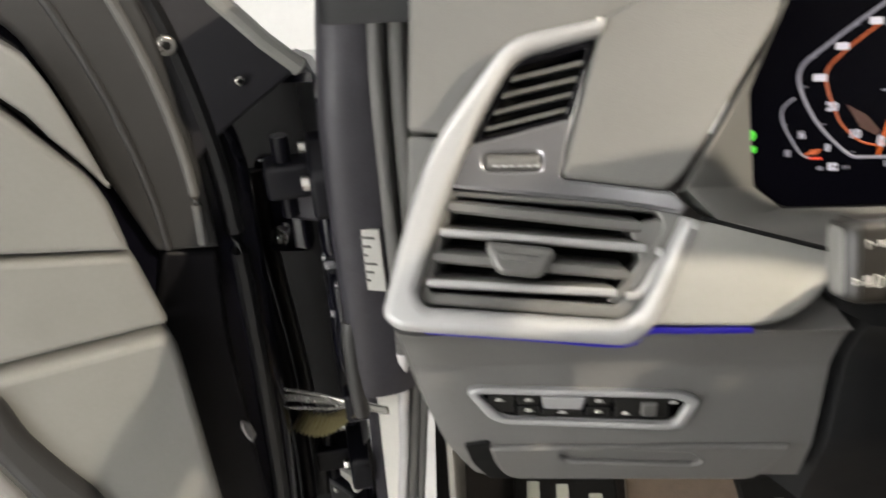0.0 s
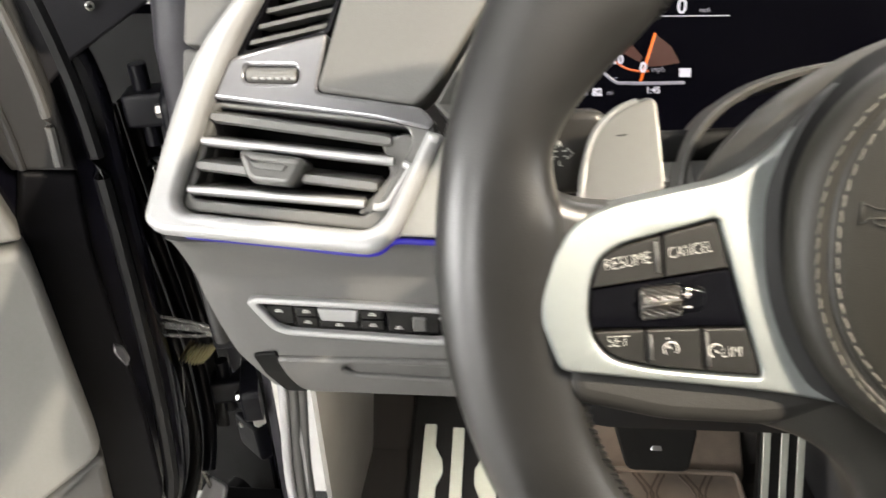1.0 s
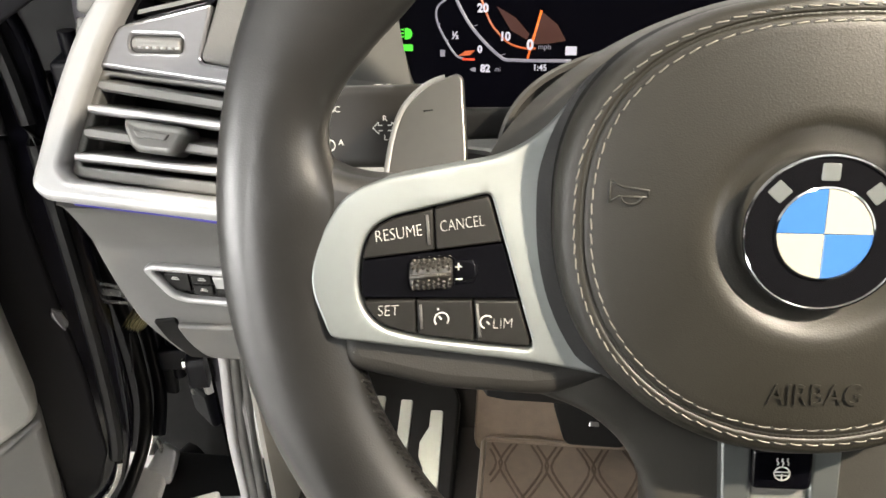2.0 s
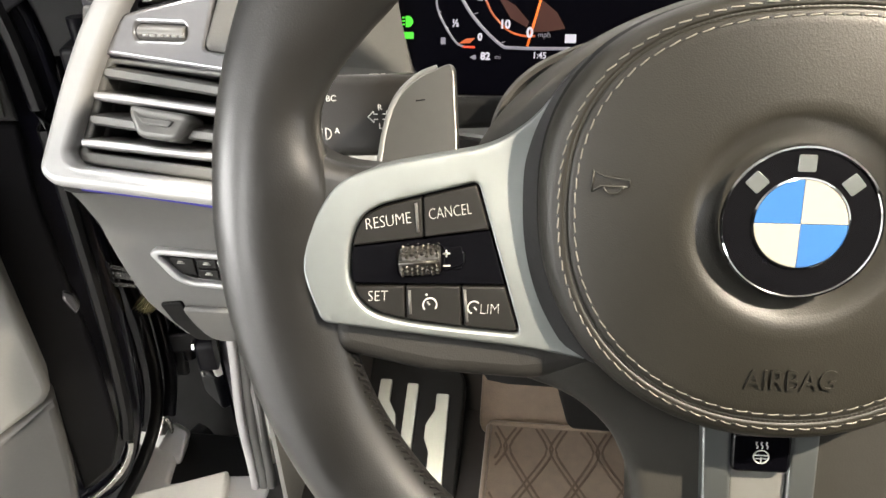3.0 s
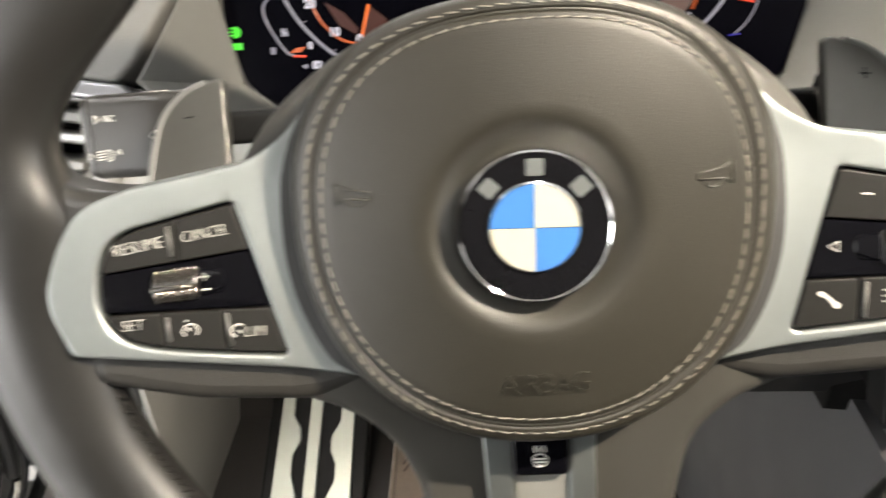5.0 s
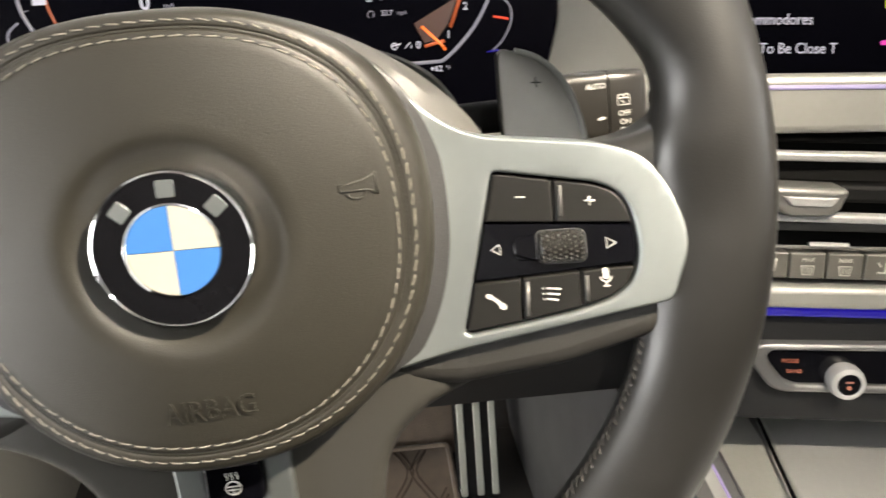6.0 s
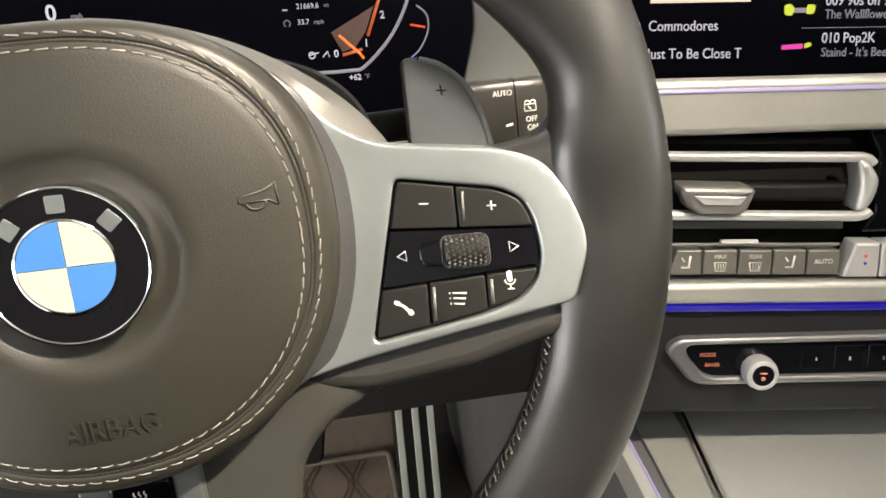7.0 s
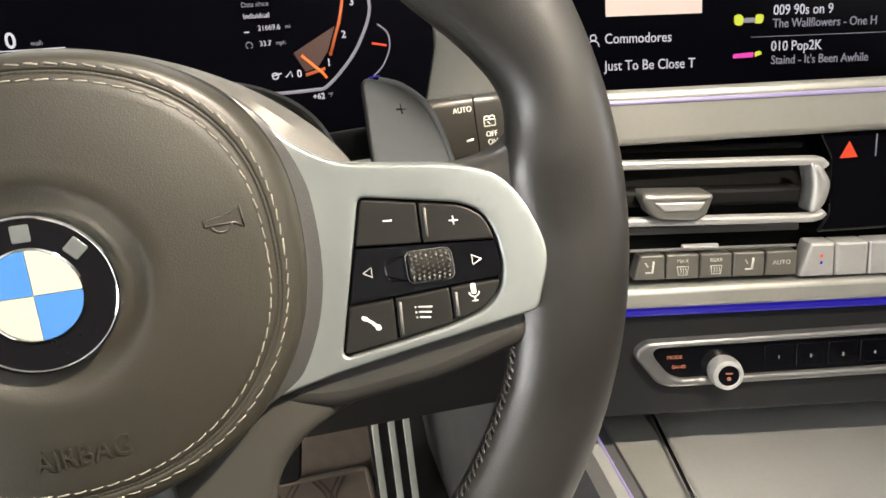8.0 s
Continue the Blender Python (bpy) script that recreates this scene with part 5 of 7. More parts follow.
part("hazard_triangle", slab(rounded([(0.4583, 0.6765), (0.4710, 0.6770), (0.4647, 0.6880)], 0.0008), 0, 0.0003, fz, 0), RED_GLOW, gloss, "red glowing hazard triangle", 0)
part("divider", strokes([[(0.4835, 0.6770), (0.4835, 0.6920)]], 0.0008, fz, 0.0003), GREY_GLOW, gloss, smooth=0)

climate = thing("climate_panel", "row of grey climate control keys under the vents", "control panel")
zc = lambda x: 0.6040 - 0.010 * (x - 0.34)
edges = (0.3140, 0.3370, 0.3610, 0.3845, 0.4078, 0.4310)
for k, (x0, x1) in enumerate(zip(edges, edges[1:])):
    skew = 0.0055 if k == 0 else 0.001
    part("climate_key", slab(rounded([(x0 + 0.0004, zc(x0) - 0.0065), (x1 - 0.0004, zc(x1) - 0.0065), (x1 - 0.0004, zc(x1) + 0.0110), (x0 + skew, zc(x0) + 0.0110)], 0.0012), -0.01, 0.003, stack, 0.0012), CLIMATE, climate)
part("key_gap", swept([stack(x, zc(x) + 0.0145, 0.001) for x in (0.27, 0.35, 0.43)], circle(0.0012, 6)), SLAT, climate)
# Glint above the keys, modelled as a short bright strip.
part("chrome_glint", swept([stack(x, zc(x) + 0.0165, 0.0015) for x in (0.3490, 0.3610, 0.3740)], circle(0.0022, 8, 0.0016)), BRIGHT, climate, "bright strip shaped as a glint above the keys")
for x0, x1 in ((0.4335, 0.4560), (0.4570, 0.4800), (0.4810, 0.5040), (0.5050, 0.5280)):
    lean = 0.0055 if x0 < 0.44 else 0.0
    part("temperature_key", slab(rounded([(x0 - 0.002 * bool(lean), zc(x0) - 0.0075), (x1, zc(x1) - 0.0075), (x1, zc(x1) + 0.0165), (x0 + lean, zc(x0) + 0.0165)], 0.0015), -0.01, 0.006, stack, 0.002), BRIGHT, climate, "bright silver temperature key")
part("key_marking", lettering("AUTO", 0.0046, lambda a, b, h: stack(a, b, h + 0.0032), (0.4194, zc(0.42) + 0.003)), FAINT, climate, smooth=0)
part("key_marking", lettering("MAX", 0.0038, lambda a, b, h: stack(a, b, h + 0.0032), (0.3490, zc(0.349) + 0.0065)), FAINT, climate, smooth=0)
part("key_marking", lettering("REAR", 0.0038, lambda a, b, h: stack(a, b, h + 0.0032), (0.3728, zc(0.373) + 0.0065)), FAINT, climate, smooth=0)
fk = lambda a, b, h: stack(a, b, h + 0.0032)
for x in (0.3490, 0.3728):
    z = zc(x) - 0.0005
    part("key_marking", strokes([[(x - 0.004, z + 0.003), (x + 0.004, z + 0.003), (x + 0.003, z - 0.003), (x - 0.003, z - 0.003), (x - 0.004, z + 0.003)]], 0.0008, fk, 0.0002), FAINT, climate, smooth=0)
    part("key_marking", strokes([[(x + d, z - 0.0022), (x + d + 0.0008, z), (x + d, z + 0.002)] for d in (-0.0018, 0.0, 0.0018)], 0.0006, fk, 0.0002), FAINT, climate, smooth=0)
for x in (0.3255, 0.3962):
    z = zc(x) + 0.002
    part("key_marking", strokes([[(x + 0.003, z + 0.005), (x + 0.002, z - 0.003), (x - 0.003, z - 0.003)]], 0.0016, fk, 0.0002), FAINT, climate, smooth=0)
    part("key_marking", strokes([[(x - 0.003, z + 0.004), (x - 0.001, z + 0.001)]], 0.0010, fk, 0.0002), FAINT, climate, smooth=0)
fw = lambda a, b, h: stack(a, b, h + 0.0062)
part("warm_dot", slab(circle(0.0011, 8, cx=0.4462, cy=zc(0.446) + 0.0075), 0, 0.0002, fw, 0), RED_GLOW, climate, smooth=0)
part("cool_dot", slab(circle(0.0011, 8, cx=0.4462, cy=zc(0.446) + 0.0025), 0, 0.0002, fw, 0), BLUE_GLOW, climate, smooth=0)

part("stack_bar", slab(rounded([(0.255, 0.5925), (0.255, 0.5775), (XR, 0.5760), (XR, 0.5935)], 0.0055), -0.02, 0.007, stack, 0.0045, steps=4), DECOR, dash, "satin silver bar under the climate keys")
part("light_strip", swept([stack(x, 0.5735 - 0.004 * (x - 0.3), 0.0005) for x in (0.255, 0.36, 0.46, XR)], circle(0.0030, 8)), BLUE_GLOW, dash, "glowing blue ambient light strip")
# Dark colour carries the shade that falls below the silver bar.
part("stack_lower", slab([(0.255, 0.5700), (0.262, 0.4900), (XR, 0.4900), (XR, 0.5700)], -0.04, -0.004, stack, 0.003), KNEE, dash, "lower face of the centre stack, darkened for shade under the bar")


def radio(x, z, h):
    return stack(x, z, h)


audio = thing("audio_panel", "black audio control strip with silver rim and volume knob", "control panel")
RP = [(0.3160, 0.5450), (0.3240, 0.5510), (XR, 0.5560), (XR, 0.5180), (0.3400, 0.5155), (0.3310, 0.5190), (0.3155, 0.5390)]
RI = [(0.3280, 0.5430), (0.3310, 0.5460), (0.655, 0.5500), (0.655, 0.5245), (0.3480, 0.5215), (0.3400, 0.5250), (0.3300, 0.5370)]
part("silver_rim", slab(rounded(RP, 0.004), -0.01, 0.004, radio, 0.0025, [rounded(RI, 0.003)]), RIM_SHADED, audio, "satin silver rim, darkened for the shade under the bar")
part("panel", slab(rounded(RI, 0.003), -0.01, 0.0005, radio, 0.0005), PIANO, audio)
kn = part("volume_knob", lofted([[radio(0.3800 + r * math.cos(2 * math.pi * j / 40), 0.5265 + r * math.sin(2 * math.pi * j / 40), h) for j in range(40)] for r, h in ((0.0112, 0.0), (0.0120, 0.003), (0.0120, 0.008), (0.0111, 0.0118), (0.0083, 0.0130), (0.0078, 0.0124))]), BRIGHT, audio, "bright satin metal volume knob")
part("knob_face", slab(circle(0.0078, 32, cx=0.3800, cy=0.5265), 0.0110, 0.0126, radio, 0.0004), PIANO, kn)
fm = lambda a, b, h: radio(a, b, h + 0.0008)
part("panel_marking", lettering("MODE", 0.0040, fm, (0.3445, 0.5378)), AMBER_PRINT, audio, smooth=0)
part("panel_marking", lettering("BAND", 0.0038, fm, (0.3478, 0.5302)), AMBER_PRINT, audio, smooth=0)
part("panel_marking", strokes([[(0.3775, 0.5285), (0.3825, 0.5285)], arc(0.3800, 0.5245, 0.0010, 0, 360, 8)], 0.0012, lambda a, b, h: radio(a, b, h + 0.0128), 0.0002), AMBER_PRINT, audio, smooth=0)
for k in range(6):
    x = 0.4215 + 0.0240 * k
    part("preset_key", slab(rounded(box_pts(x - 0.0108, 0.5262, x + 0.0108, 0.5440), 0.001), 0.0, 0.0016, radio, 0.0006), PIANO, audio)
    if k < 4:
        part("preset_number", lettering("1234"[k], 0.0036, lambda a, b, h: radio(a, b, h + 0.0018), (x, 0.5340)), FAINT, audio, smooth=0)

# ---------------------------------------------------------------- infotainment screen
SP = Vector((0.3490, 0.2810, 0.7470))


def scr(x, z, h):
    y = SP.y - (CN.x * (x - SP.x) + CN.z * (z - SP.z)) / CN.y
    return Vector((x, y, z)) - CN * h


screen = thing("infotainment_screen", "wide infotainment screen with a radio station list above the vents", "screen")
part("glass", slab(rounded([(0.255, 0.7070), (0.70, 0.7110), (0.70, 0.850), (0.255, 0.850)], 0.004), -0.012, 0.0, scr, 0.0015), SCREEN, screen, "black screen glass")
SO = lambda a, b, h: scr(a, b, h + 0.0003)
part("list_text", lettering("Commodores", 0.0100, SO, (0.3230, 0.7448), 0.0, "LEFT", squeeze=0.86), WHITE_GLOW, screen, smooth=0)
part("list_text", lettering("Just To Be Close T", 0.0100, SO, (0.3227, 0.7262), 0.0, "LEFT", squeeze=0.86), WHITE_GLOW, screen, smooth=0)
part("list_text", lettering("009 90s on 9", 0.0100, SO, (0.4455, 0.7605), 0.0, "LEFT", squeeze=0.84), WHITE_GLOW, screen, smooth=0)
part("list_text", lettering("010 Pop2K", 0.0100, SO, (0.4448, 0.7358), 0.0, "LEFT", squeeze=0.84), WHITE_GLOW, screen, smooth=0)
part("list_text", strokes([arc(0.3150, 0.7460, 0.0022, 0, 360, 8), arc(0.3150, 0.7400, 0.0040, 0, 180, 8)], 0.0008, SO, 0.0002), WHITE_GLOW, screen, smooth=0)
part("dim_list_text", lettering("The Wallflowers - One H", 0.0088, SO, (0.4455, 0.7515), 0.0, "LEFT", squeeze=0.84), GREY_GLOW, screen, smooth=0)
part("dim_list_text", lettering("Staind - It's Been Awhile", 0.0088, SO, (0.4452, 0.7262), 0.0, "LEFT", squeeze=0.84), GREY_GLOW, screen, smooth=0)
part("dim_list_text", strokes([[(0.4300, 0.7428), (0.66, 0.7440)]], 0.0004, SO, 0.0002), GREY_GLOW, screen, smooth=0)
part("cover_picture", slab([(0.3242, 0.7600), (0.3935, 0.7604), (0.3935, 0.83), (0.3242, 0.83)], 0, 0.0002, SO, 0), PEACH_GLOW, screen, "pale cover picture", 0)
part("station_mark", slab(rounded([(0.4175, 0.7515), (0.4230, 0.7508), (0.4245, 0.7560), (0.4215, 0.7590), (0.4170, 0.7580)], 0.002), 0, 0.0002, SO, 0), YELLOW_GLOW, screen, smooth=0)
part("station_mark", slab(rounded([(0.4320, 0.7520), (0.4380, 0.7520), (0.4390, 0.7580), (0.4330, 0.7585)], 0.002), 0, 0.0002, SO, 0), YELLOW_GLOW, screen, smooth=0)
part("station_mark", slab(rounded([(0.4235, 0.7528), (0.4330, 0.7530), (0.4325, 0.7562), (0.4240, 0.7560)], 0.001), 0, 0.0002, SO, 0), GREY_GLOW, screen, smooth=0)
part("station_mark", slab(rounded([(0.4170, 0.7285), (0.4320, 0.7290), (0.4320, 0.7325), (0.4170, 0.7315)], 0.001), 0, 0.0002, SO, 0), PINK_GLOW, screen, smooth=0)
part("station_mark", slab(rounded([(0.4330, 0.7290), (0.4385, 0.7310), (0.4370, 0.7335), (0.4330, 0.7325)], 0.001), 0, 0.0002, SO, 0), YELLOW_GLOW, screen, smooth=0)

# ---------------------------------------------------------------- centre console
console = thing("centre_console", "grey centre console with satin lid and silver edge", "console")
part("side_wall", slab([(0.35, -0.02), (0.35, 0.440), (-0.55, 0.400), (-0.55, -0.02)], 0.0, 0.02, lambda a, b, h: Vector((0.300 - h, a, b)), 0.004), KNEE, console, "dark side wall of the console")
part("top", slab([(0.296, 0.34), (0.296, -0.55), (0.66, -0.55), (0.66, 0.34)], -0.02, 0.0, lambda a, b, h: Vector((a, b, 0.437 + h)), 0.002), TUNNEL, console, "grey console top")
part("edge_light", swept([(0.3000, 0.22, 0.4375), (0.2975, 0.14, 0.4375), (0.2940, -0.1, 0.4375)], rounded(box_pts(-0.0055, -0.004, 0.0055, 0.004), 0.002, 3)), BRIGHT, console, "bright silver console edge")
part("edge_glow", swept([(0.3065, 0.215, 0.4395), (0.3045, 0.14, 0.4395), (0.3010, -0.1, 0.4395)], circle(0.0014, 6)), LILAC_GLOW, console, "lilac glow along the edge")
part("side_inlay", slab([(0.318, 0.22), (0.303, -0.2), (0.345, -0.2), (0.3555, 0.22)], -0.001, 0.003, lambda a, b, h: Vector((a, b, 0.4375 + h)), 0.001), DECOR, console, "satin side inlay")
part("tray_lid", slab(rounded([(0.3640, 0.225), (0.3100, -0.20), (0.66, -0.20), (0.66, 0.205)], 0.004), -0.004, 0.006, lambda a, b, h: Vector((a, b, 0.4375 + h)), 0.003), LID, console, "satin grey sliding lid")
part("lid_edge", swept([(0.3620, 0.2225, 0.4440), (0.3455, 0.1224, 0.4440), (0.3080, -0.1, 0.4440)], circle(0.0022, 8)), CHROME, console, "chrome edge of the lid")
part("stack_foot", slab([(0.262, 0.500), (0.262, 0.436), (0.66, 0.436), (0.66, 0.500)], -0.05, 0.0, lambda a, b, h: Vector((a, 0.235 - 0.12 * (a - 0.36) - h, b)), 0.002), BLACK, console)


# ---------------------------------------------------------------- footwell
cabin = thing("cabin_floor", "dark carpeted cabin floor and toe board", "floor", kind="structure")
part("floor_carpet", slab([(-0.46, -2.2), (1.15, -2.2), (1.15, 0.72), (-0.46, 0.72)], -0.03, -0.012, flat, 0.0), CARPET, cabin)
part("toe_board", slab([(-0.46, 0.0), (1.15, 0.0), (1.15, 0.60), (-0.46, 0.60)], -0.03, 0.0, frame_map((0, 0.68, -0.02), (1, 0, 0), (0, 0.50, 0.866), (0, -0.866, 0.5)), 0.0), CARPET, cabin)

heel = thing("heel_carpet", "brown carpet pad on the toe board", "carpet")
part("pad", slab(rounded([(-0.160, -0.08), (0.172, -0.08), (0.172, 0.075), (-0.160, 0.075)], 0.03), -0.012, 0.006, frame_map((0, 0.700, 0.030), (1, 0, 0), (0, 0.80, 0.60), (0, -0.60, 0.80)), 0.004), MAT, heel)

mat = thing("floor_mat", "brown carpet floor mat with a quilted diamond pattern", "floor mat")
MATP = rounded([(-0.145, 0.645), (0.158, 0.645), (0.160, 0.10), (-0.145, 0.10)], 0.012)
part("carpet", slab(MATP, -0.012, 0.006, flat, 0.006), MAT, mat)
part("mat_edge", swept([(a, b, 0.006) for a, b in rounded([(-0.143, 0.643), (0.156, 0.643), (0.158, 0.10), (-0.143, 0.10)], 0.012)], circle(0.0045, 8), closed=True), MAT, mat, "bound edge of the mat")
bm = bmesh.new()
for k in range(-1, 6):
    for d in (-1, 1):
        for e in (-0.0045, 0.0045):
            pts = [(-0.15 + 0.070 * k + e + d * 0.033 * math.asin(0.96 * math.sin(2 * math.pi * (i / 40 * 1.9 + 0.1))) / 1.29, 0.635 - 0.52 * i / 40) for i in range(41)]
            run = []
            for p in pts + [(9, 9)]:
                if -0.135 < p[0] < 0.15:
                    run.append(p)
                else:
                    if len(run) > 3:
                        strokes([run], 0.0030, lambda a, b, h: Vector((a, b, 0.0055 + h)), 0.0022, bm)
                    run = []
tagged(part("quilting", bm, material("mat_groove", (0.085, 0.064, 0.048), 0.9, vary=0.2, vary_size=60, grain=0.6, grain_size=500), mat, "darker stitched diamond lines"), kind="stuff")

rest = thing("footrest", "black footrest with bright aluminium strips", "footrest")
FR = frame_map((0, 0.66, 0.080), (1, 0, 0), (0, 0.8944, 0.4472), (0, -0.4472, 0.8944))
part("rest_body", slab(rounded([(-0.336, -0.22), (-0.182, -0.22), (-0.182, 0.0), (-0.215, 0.05), (-0.336, 0.05)], 0.01), -0.03, -0.003, FR, 0.005), BLACK, rest)
for xs in ((-0.3160, -0.2975, 0), (-0.2725, -0.2545, 1), (-0.2250, -0.2055, 2)):
    a0, a1, kind_ = xs
    top_ = (-0.010, -0.014, -0.028)[kind_]
    if kind_ == 1:
        pts = [(a0, -0.20), (a1, -0.20), (a1, top_), (a0, top_)]
    elif kind_ == 0:
        pts = [(a0 - 0.003, -0.20), (a1 + 0.014, -0.20), (a1 + 0.014, -0.165), (a1 + 0.004, -0.135), (a1 + 0.004, -0.105), (a1 + 0.014, -0.085), (a1 + 0.012, -0.065), (a1, -0.045), (a1, top_), (a0, top_)]
    else:
        pts = [(a0 - 0.014, -0.20), (a1 + 0.003, -0.20), (a1, top_), (a0, top_), (a0, -0.055), (a0 - 0.012, -0.078), (a0 - 0.012, -0.10), (a0 - 0.003, -0.12), (a0 - 0.003, -0.145), (a0 - 0.014, -0.17)]
    part("strip", slab(rounded(pts, 0.003), -0.004, 0.003, FR, 0.0012), PEDAL, rest, "bright aluminium strip")

# Housing for the added footwell lamp, unseen as well.
lampf = thing("added_footwell_lamp", "small unseen lamp added under the knee panel to brighten the footwell", "lamp")
part("lamp_housing", slab(circle(0.024, 24, cx=-0.230, cy=0.330), 0.0, 0.012, lambda a, b, h: Vector((a, b, 0.438 + h)), 0.002, [circle(0.019, 24, cx=-0.230, cy=0.330)]), BLACK, lampf)

brake = thing("brake_pedal", "black rubber brake pedal on a steel arm", "pedal")
FB = frame_map((0.010, 0.555, 0.135), (1, 0, 0), (0, 0.35, 0.937), (0, -0.937, 0.35))
part("pad", slab(rounded([(-0.056, 0.034), (0.056, 0.034), (0.046, -0.030), (-0.036, -0.030)], 0.012), -0.012, 0.004, FB, 0.004), BLACK, brake)
part("arm", swept([(0.012, 0.565, 0.13), (0.012, 0.60, 0.20), (0.012, 0.60, 0.42)], rounded(box_pts(-0.008, -0.016, 0.008, 0.016), 0.003, 3)), STEEL, brake, "steel arm")
gas = thing("accelerator_pedal", "tall accelerator pedal with aluminium strips", "pedal")
FG = frame_map((0.190, 0.575, 0.080), (1, 0, 0), (0, 0.40, 0.917), (0, -0.917, 0.40))
part("plate", slab(rounded([(-0.031, -0.09), (0.031, -0.09), (0.031, 0.13), (-0.031, 0.13)], 0.008), -0.012, 0.002, FG, 0.003), BLACK, gas)
for x in (-0.022, 0.002, 0.024):
    part("strip", slab(rounded(box_pts(x - 0.005, -0.085, x + 0.005, 0.125), 0.003), 0.0, 0.0045, FG, 0.0012), PEDAL, gas, "aluminium strip")

tunnel = thing("tunnel_side", "grey leatherette side of the centre tunnel", "trim", kind="structure")
rows = []
for y, x, top_ in ((0.80, 0.262, 0.45), (0.60, 0.268, 0.45), (0.40, 0.277, 0.45), (0.25, 0.280, 0.45), (-0.2, 0.281, 0.42)):
    rows.append([Vector((x - 0.012 * math.sin(math.pi * t), y, -0.02 + (top_ + 0.02) * t)) for t in (0, 0.15, 0.3, 0.45, 0.6, 0.75, 0.9, 1.0)])
bm = lofted(rows, False, False)
geom = bmesh.ops.extrude_face_region(bm, geom=bm.faces[:])
bmesh.ops.translate(bm, vec=(0.012, 0, 0), verts=[v for v in geom["geom"] if isinstance(v, bmesh.types.BMVert)])
part("tunnel_panel", bm, TUNNEL, tunnel)

# ---------------------------------------------------------------- body opening at the driver's side
opening = thing("door_opening", "dark painted front pillar with hinges and rubber seals", "car body", kind="structure")


def strip(path, half, thick, mat_, name, label=""):
    return part(name, swept(smooth_loop(path, 6, False), rounded(box_pts(-half, -thick, half, thick), min(half, thick) * 0.8, 3), up=(1, 0, 0.0)), mat_, opening, label)


def sheet(rows, thick, mat_, name, label=""):
    bm = lofted(rows, False, False)
    geom = bmesh.ops.extrude_face_region(bm, geom=bm.faces[:])
    bmesh.ops.translate(bm, vec=thick, verts=[v for v in geom["geom"] if isinstance(v, bmesh.types.BMVert)])
    return part(name, bm, mat_, opening, label)


# rounded painted pillar, then the hinge wall that runs forward and outward
POST = smooth_loop([(-0.428, 0.47), (-0.440, 0.432), (-0.462, 0.418), (-0.488, 0.414), (-0.501, 0.424), (-0.508, 0.450), (-0.520, 0.52)], 4, False)
rows = []
for z, dx, dy in ((0.425, 0.0, 0.004), (0.46, 0.0, 0.0), (0.60, 0.0, 0.0), (0.72, 0.002, 0.0), (0.80, 0.008, 0.012), (0.90, 0.016, 0.05), (1.10, 0.03, 0.13)):
    rows.append([Vector((x + dx, y + dy, z)) for x, y in POST])
sheet(rows, (0.004, 0.010, 0), PILLAR_PAINT, "painted_pillar", "plum-grey painted pillar")
WALLP = [(-0.505, 0.445), (-0.520, 0.52), (-0.548, 0.60), (-0.575, 0.64)]
sheet([[Vector((x, y, z)) for x, y in WALLP] for z in (0.335, 0.42, 0.50, 0.60, 0.66, 0.735)], (0.004, 0.012, 0), DULL, "hinge_wall", "dark painted wall that carries the hinges")
WALLP_LOW = [(-0.532, 0.566), (-0.545, 0.604), (-0.560, 0.632), (-0.580, 0.648)]
sheet([[Vector((x, y, z)) for x, y in WALLP_LOW] for z in (-0.12, 0.02, 0.12, 0.24, 0.34)], (0.004, 0.012, 0), PAINT, "lower_hinge_wall", "glossy dark wall at the foot of the pillar")
sheet([[Vector((-0.50, 0.46, 0.735)), Vector((-0.53, 0.56, 0.730)), Vector((-0.9, 0.62, 0.716))], [Vector((-0.50, 0.75, 0.715)), Vector((-0.53, 0.75, 0.712)), Vector((-0.9, 0.80, 0.70))]], (0, 0, -0.01), PAINT, "wing_ledge", "painted ledge over the hinges")
# Added black sheet that stands for the darkness behind the door edge.
BLACKOUT = [(-0.572, 0.636), (-0.66, 0.668), (-0.90, 0.69)]
sheet([[Vector((x, y, z)) for x, y in BLACKOUT] for z in (-0.12, 0.30, 0.715)], (0.004, 0.012, 0), BLACK, "gap_blackout", "matt black sheet added to keep the gap behind the door edge dark")
# pressed ribs and fittings in the hinge wall
FWALL = frame_map((-0.534, 0.545, 0.50), (-0.30, 0.954, 0), (0, 0, 1), (-0.954, -0.30, 0))
for a0, b0, a1, b1, hh in ((-0.040, 0.040, 0.030, 0.100, 0.012), (-0.050, -0.10, -0.020, 0.020, 0.010), (0.0, -0.14, 0.050, -0.02, 0.014)):
    part("pressed_panel", slab(rounded(box_pts(a0, b0, a1, b1), 0.012), -0.01, hh, FWALL, 0.008, steps=4), PAINT, opening, "glossy pressed field of the hinge wall")
# Added screws that give the wall small glints.
for a0, b0 in ((-0.030, 0.030), (0.018, 0.016), (-0.008, -0.045), (0.030, -0.10)):
    part("screw", slab(circle(0.0055, 10, cx=a0, cy=b0), 0.0, 0.014, FWALL, 0.003), SMOKED, opening, "small dark screw added for a glint")
HPF = frame_map((-0.548, 0.548, 0.592), (1, -0.15, 0), (0, 0, 1), (-0.15, -0.99, 0))
part("hinge_plate", slab(rounded([(-0.034, -0.020), (0.034, -0.026), (0.034, 0.020), (-0.030, 0.020)], 0.006), -0.02, 0.006, HPF, 0.004), PILLAR_PAINT, opening, "grey painted arm of the upper hinge")
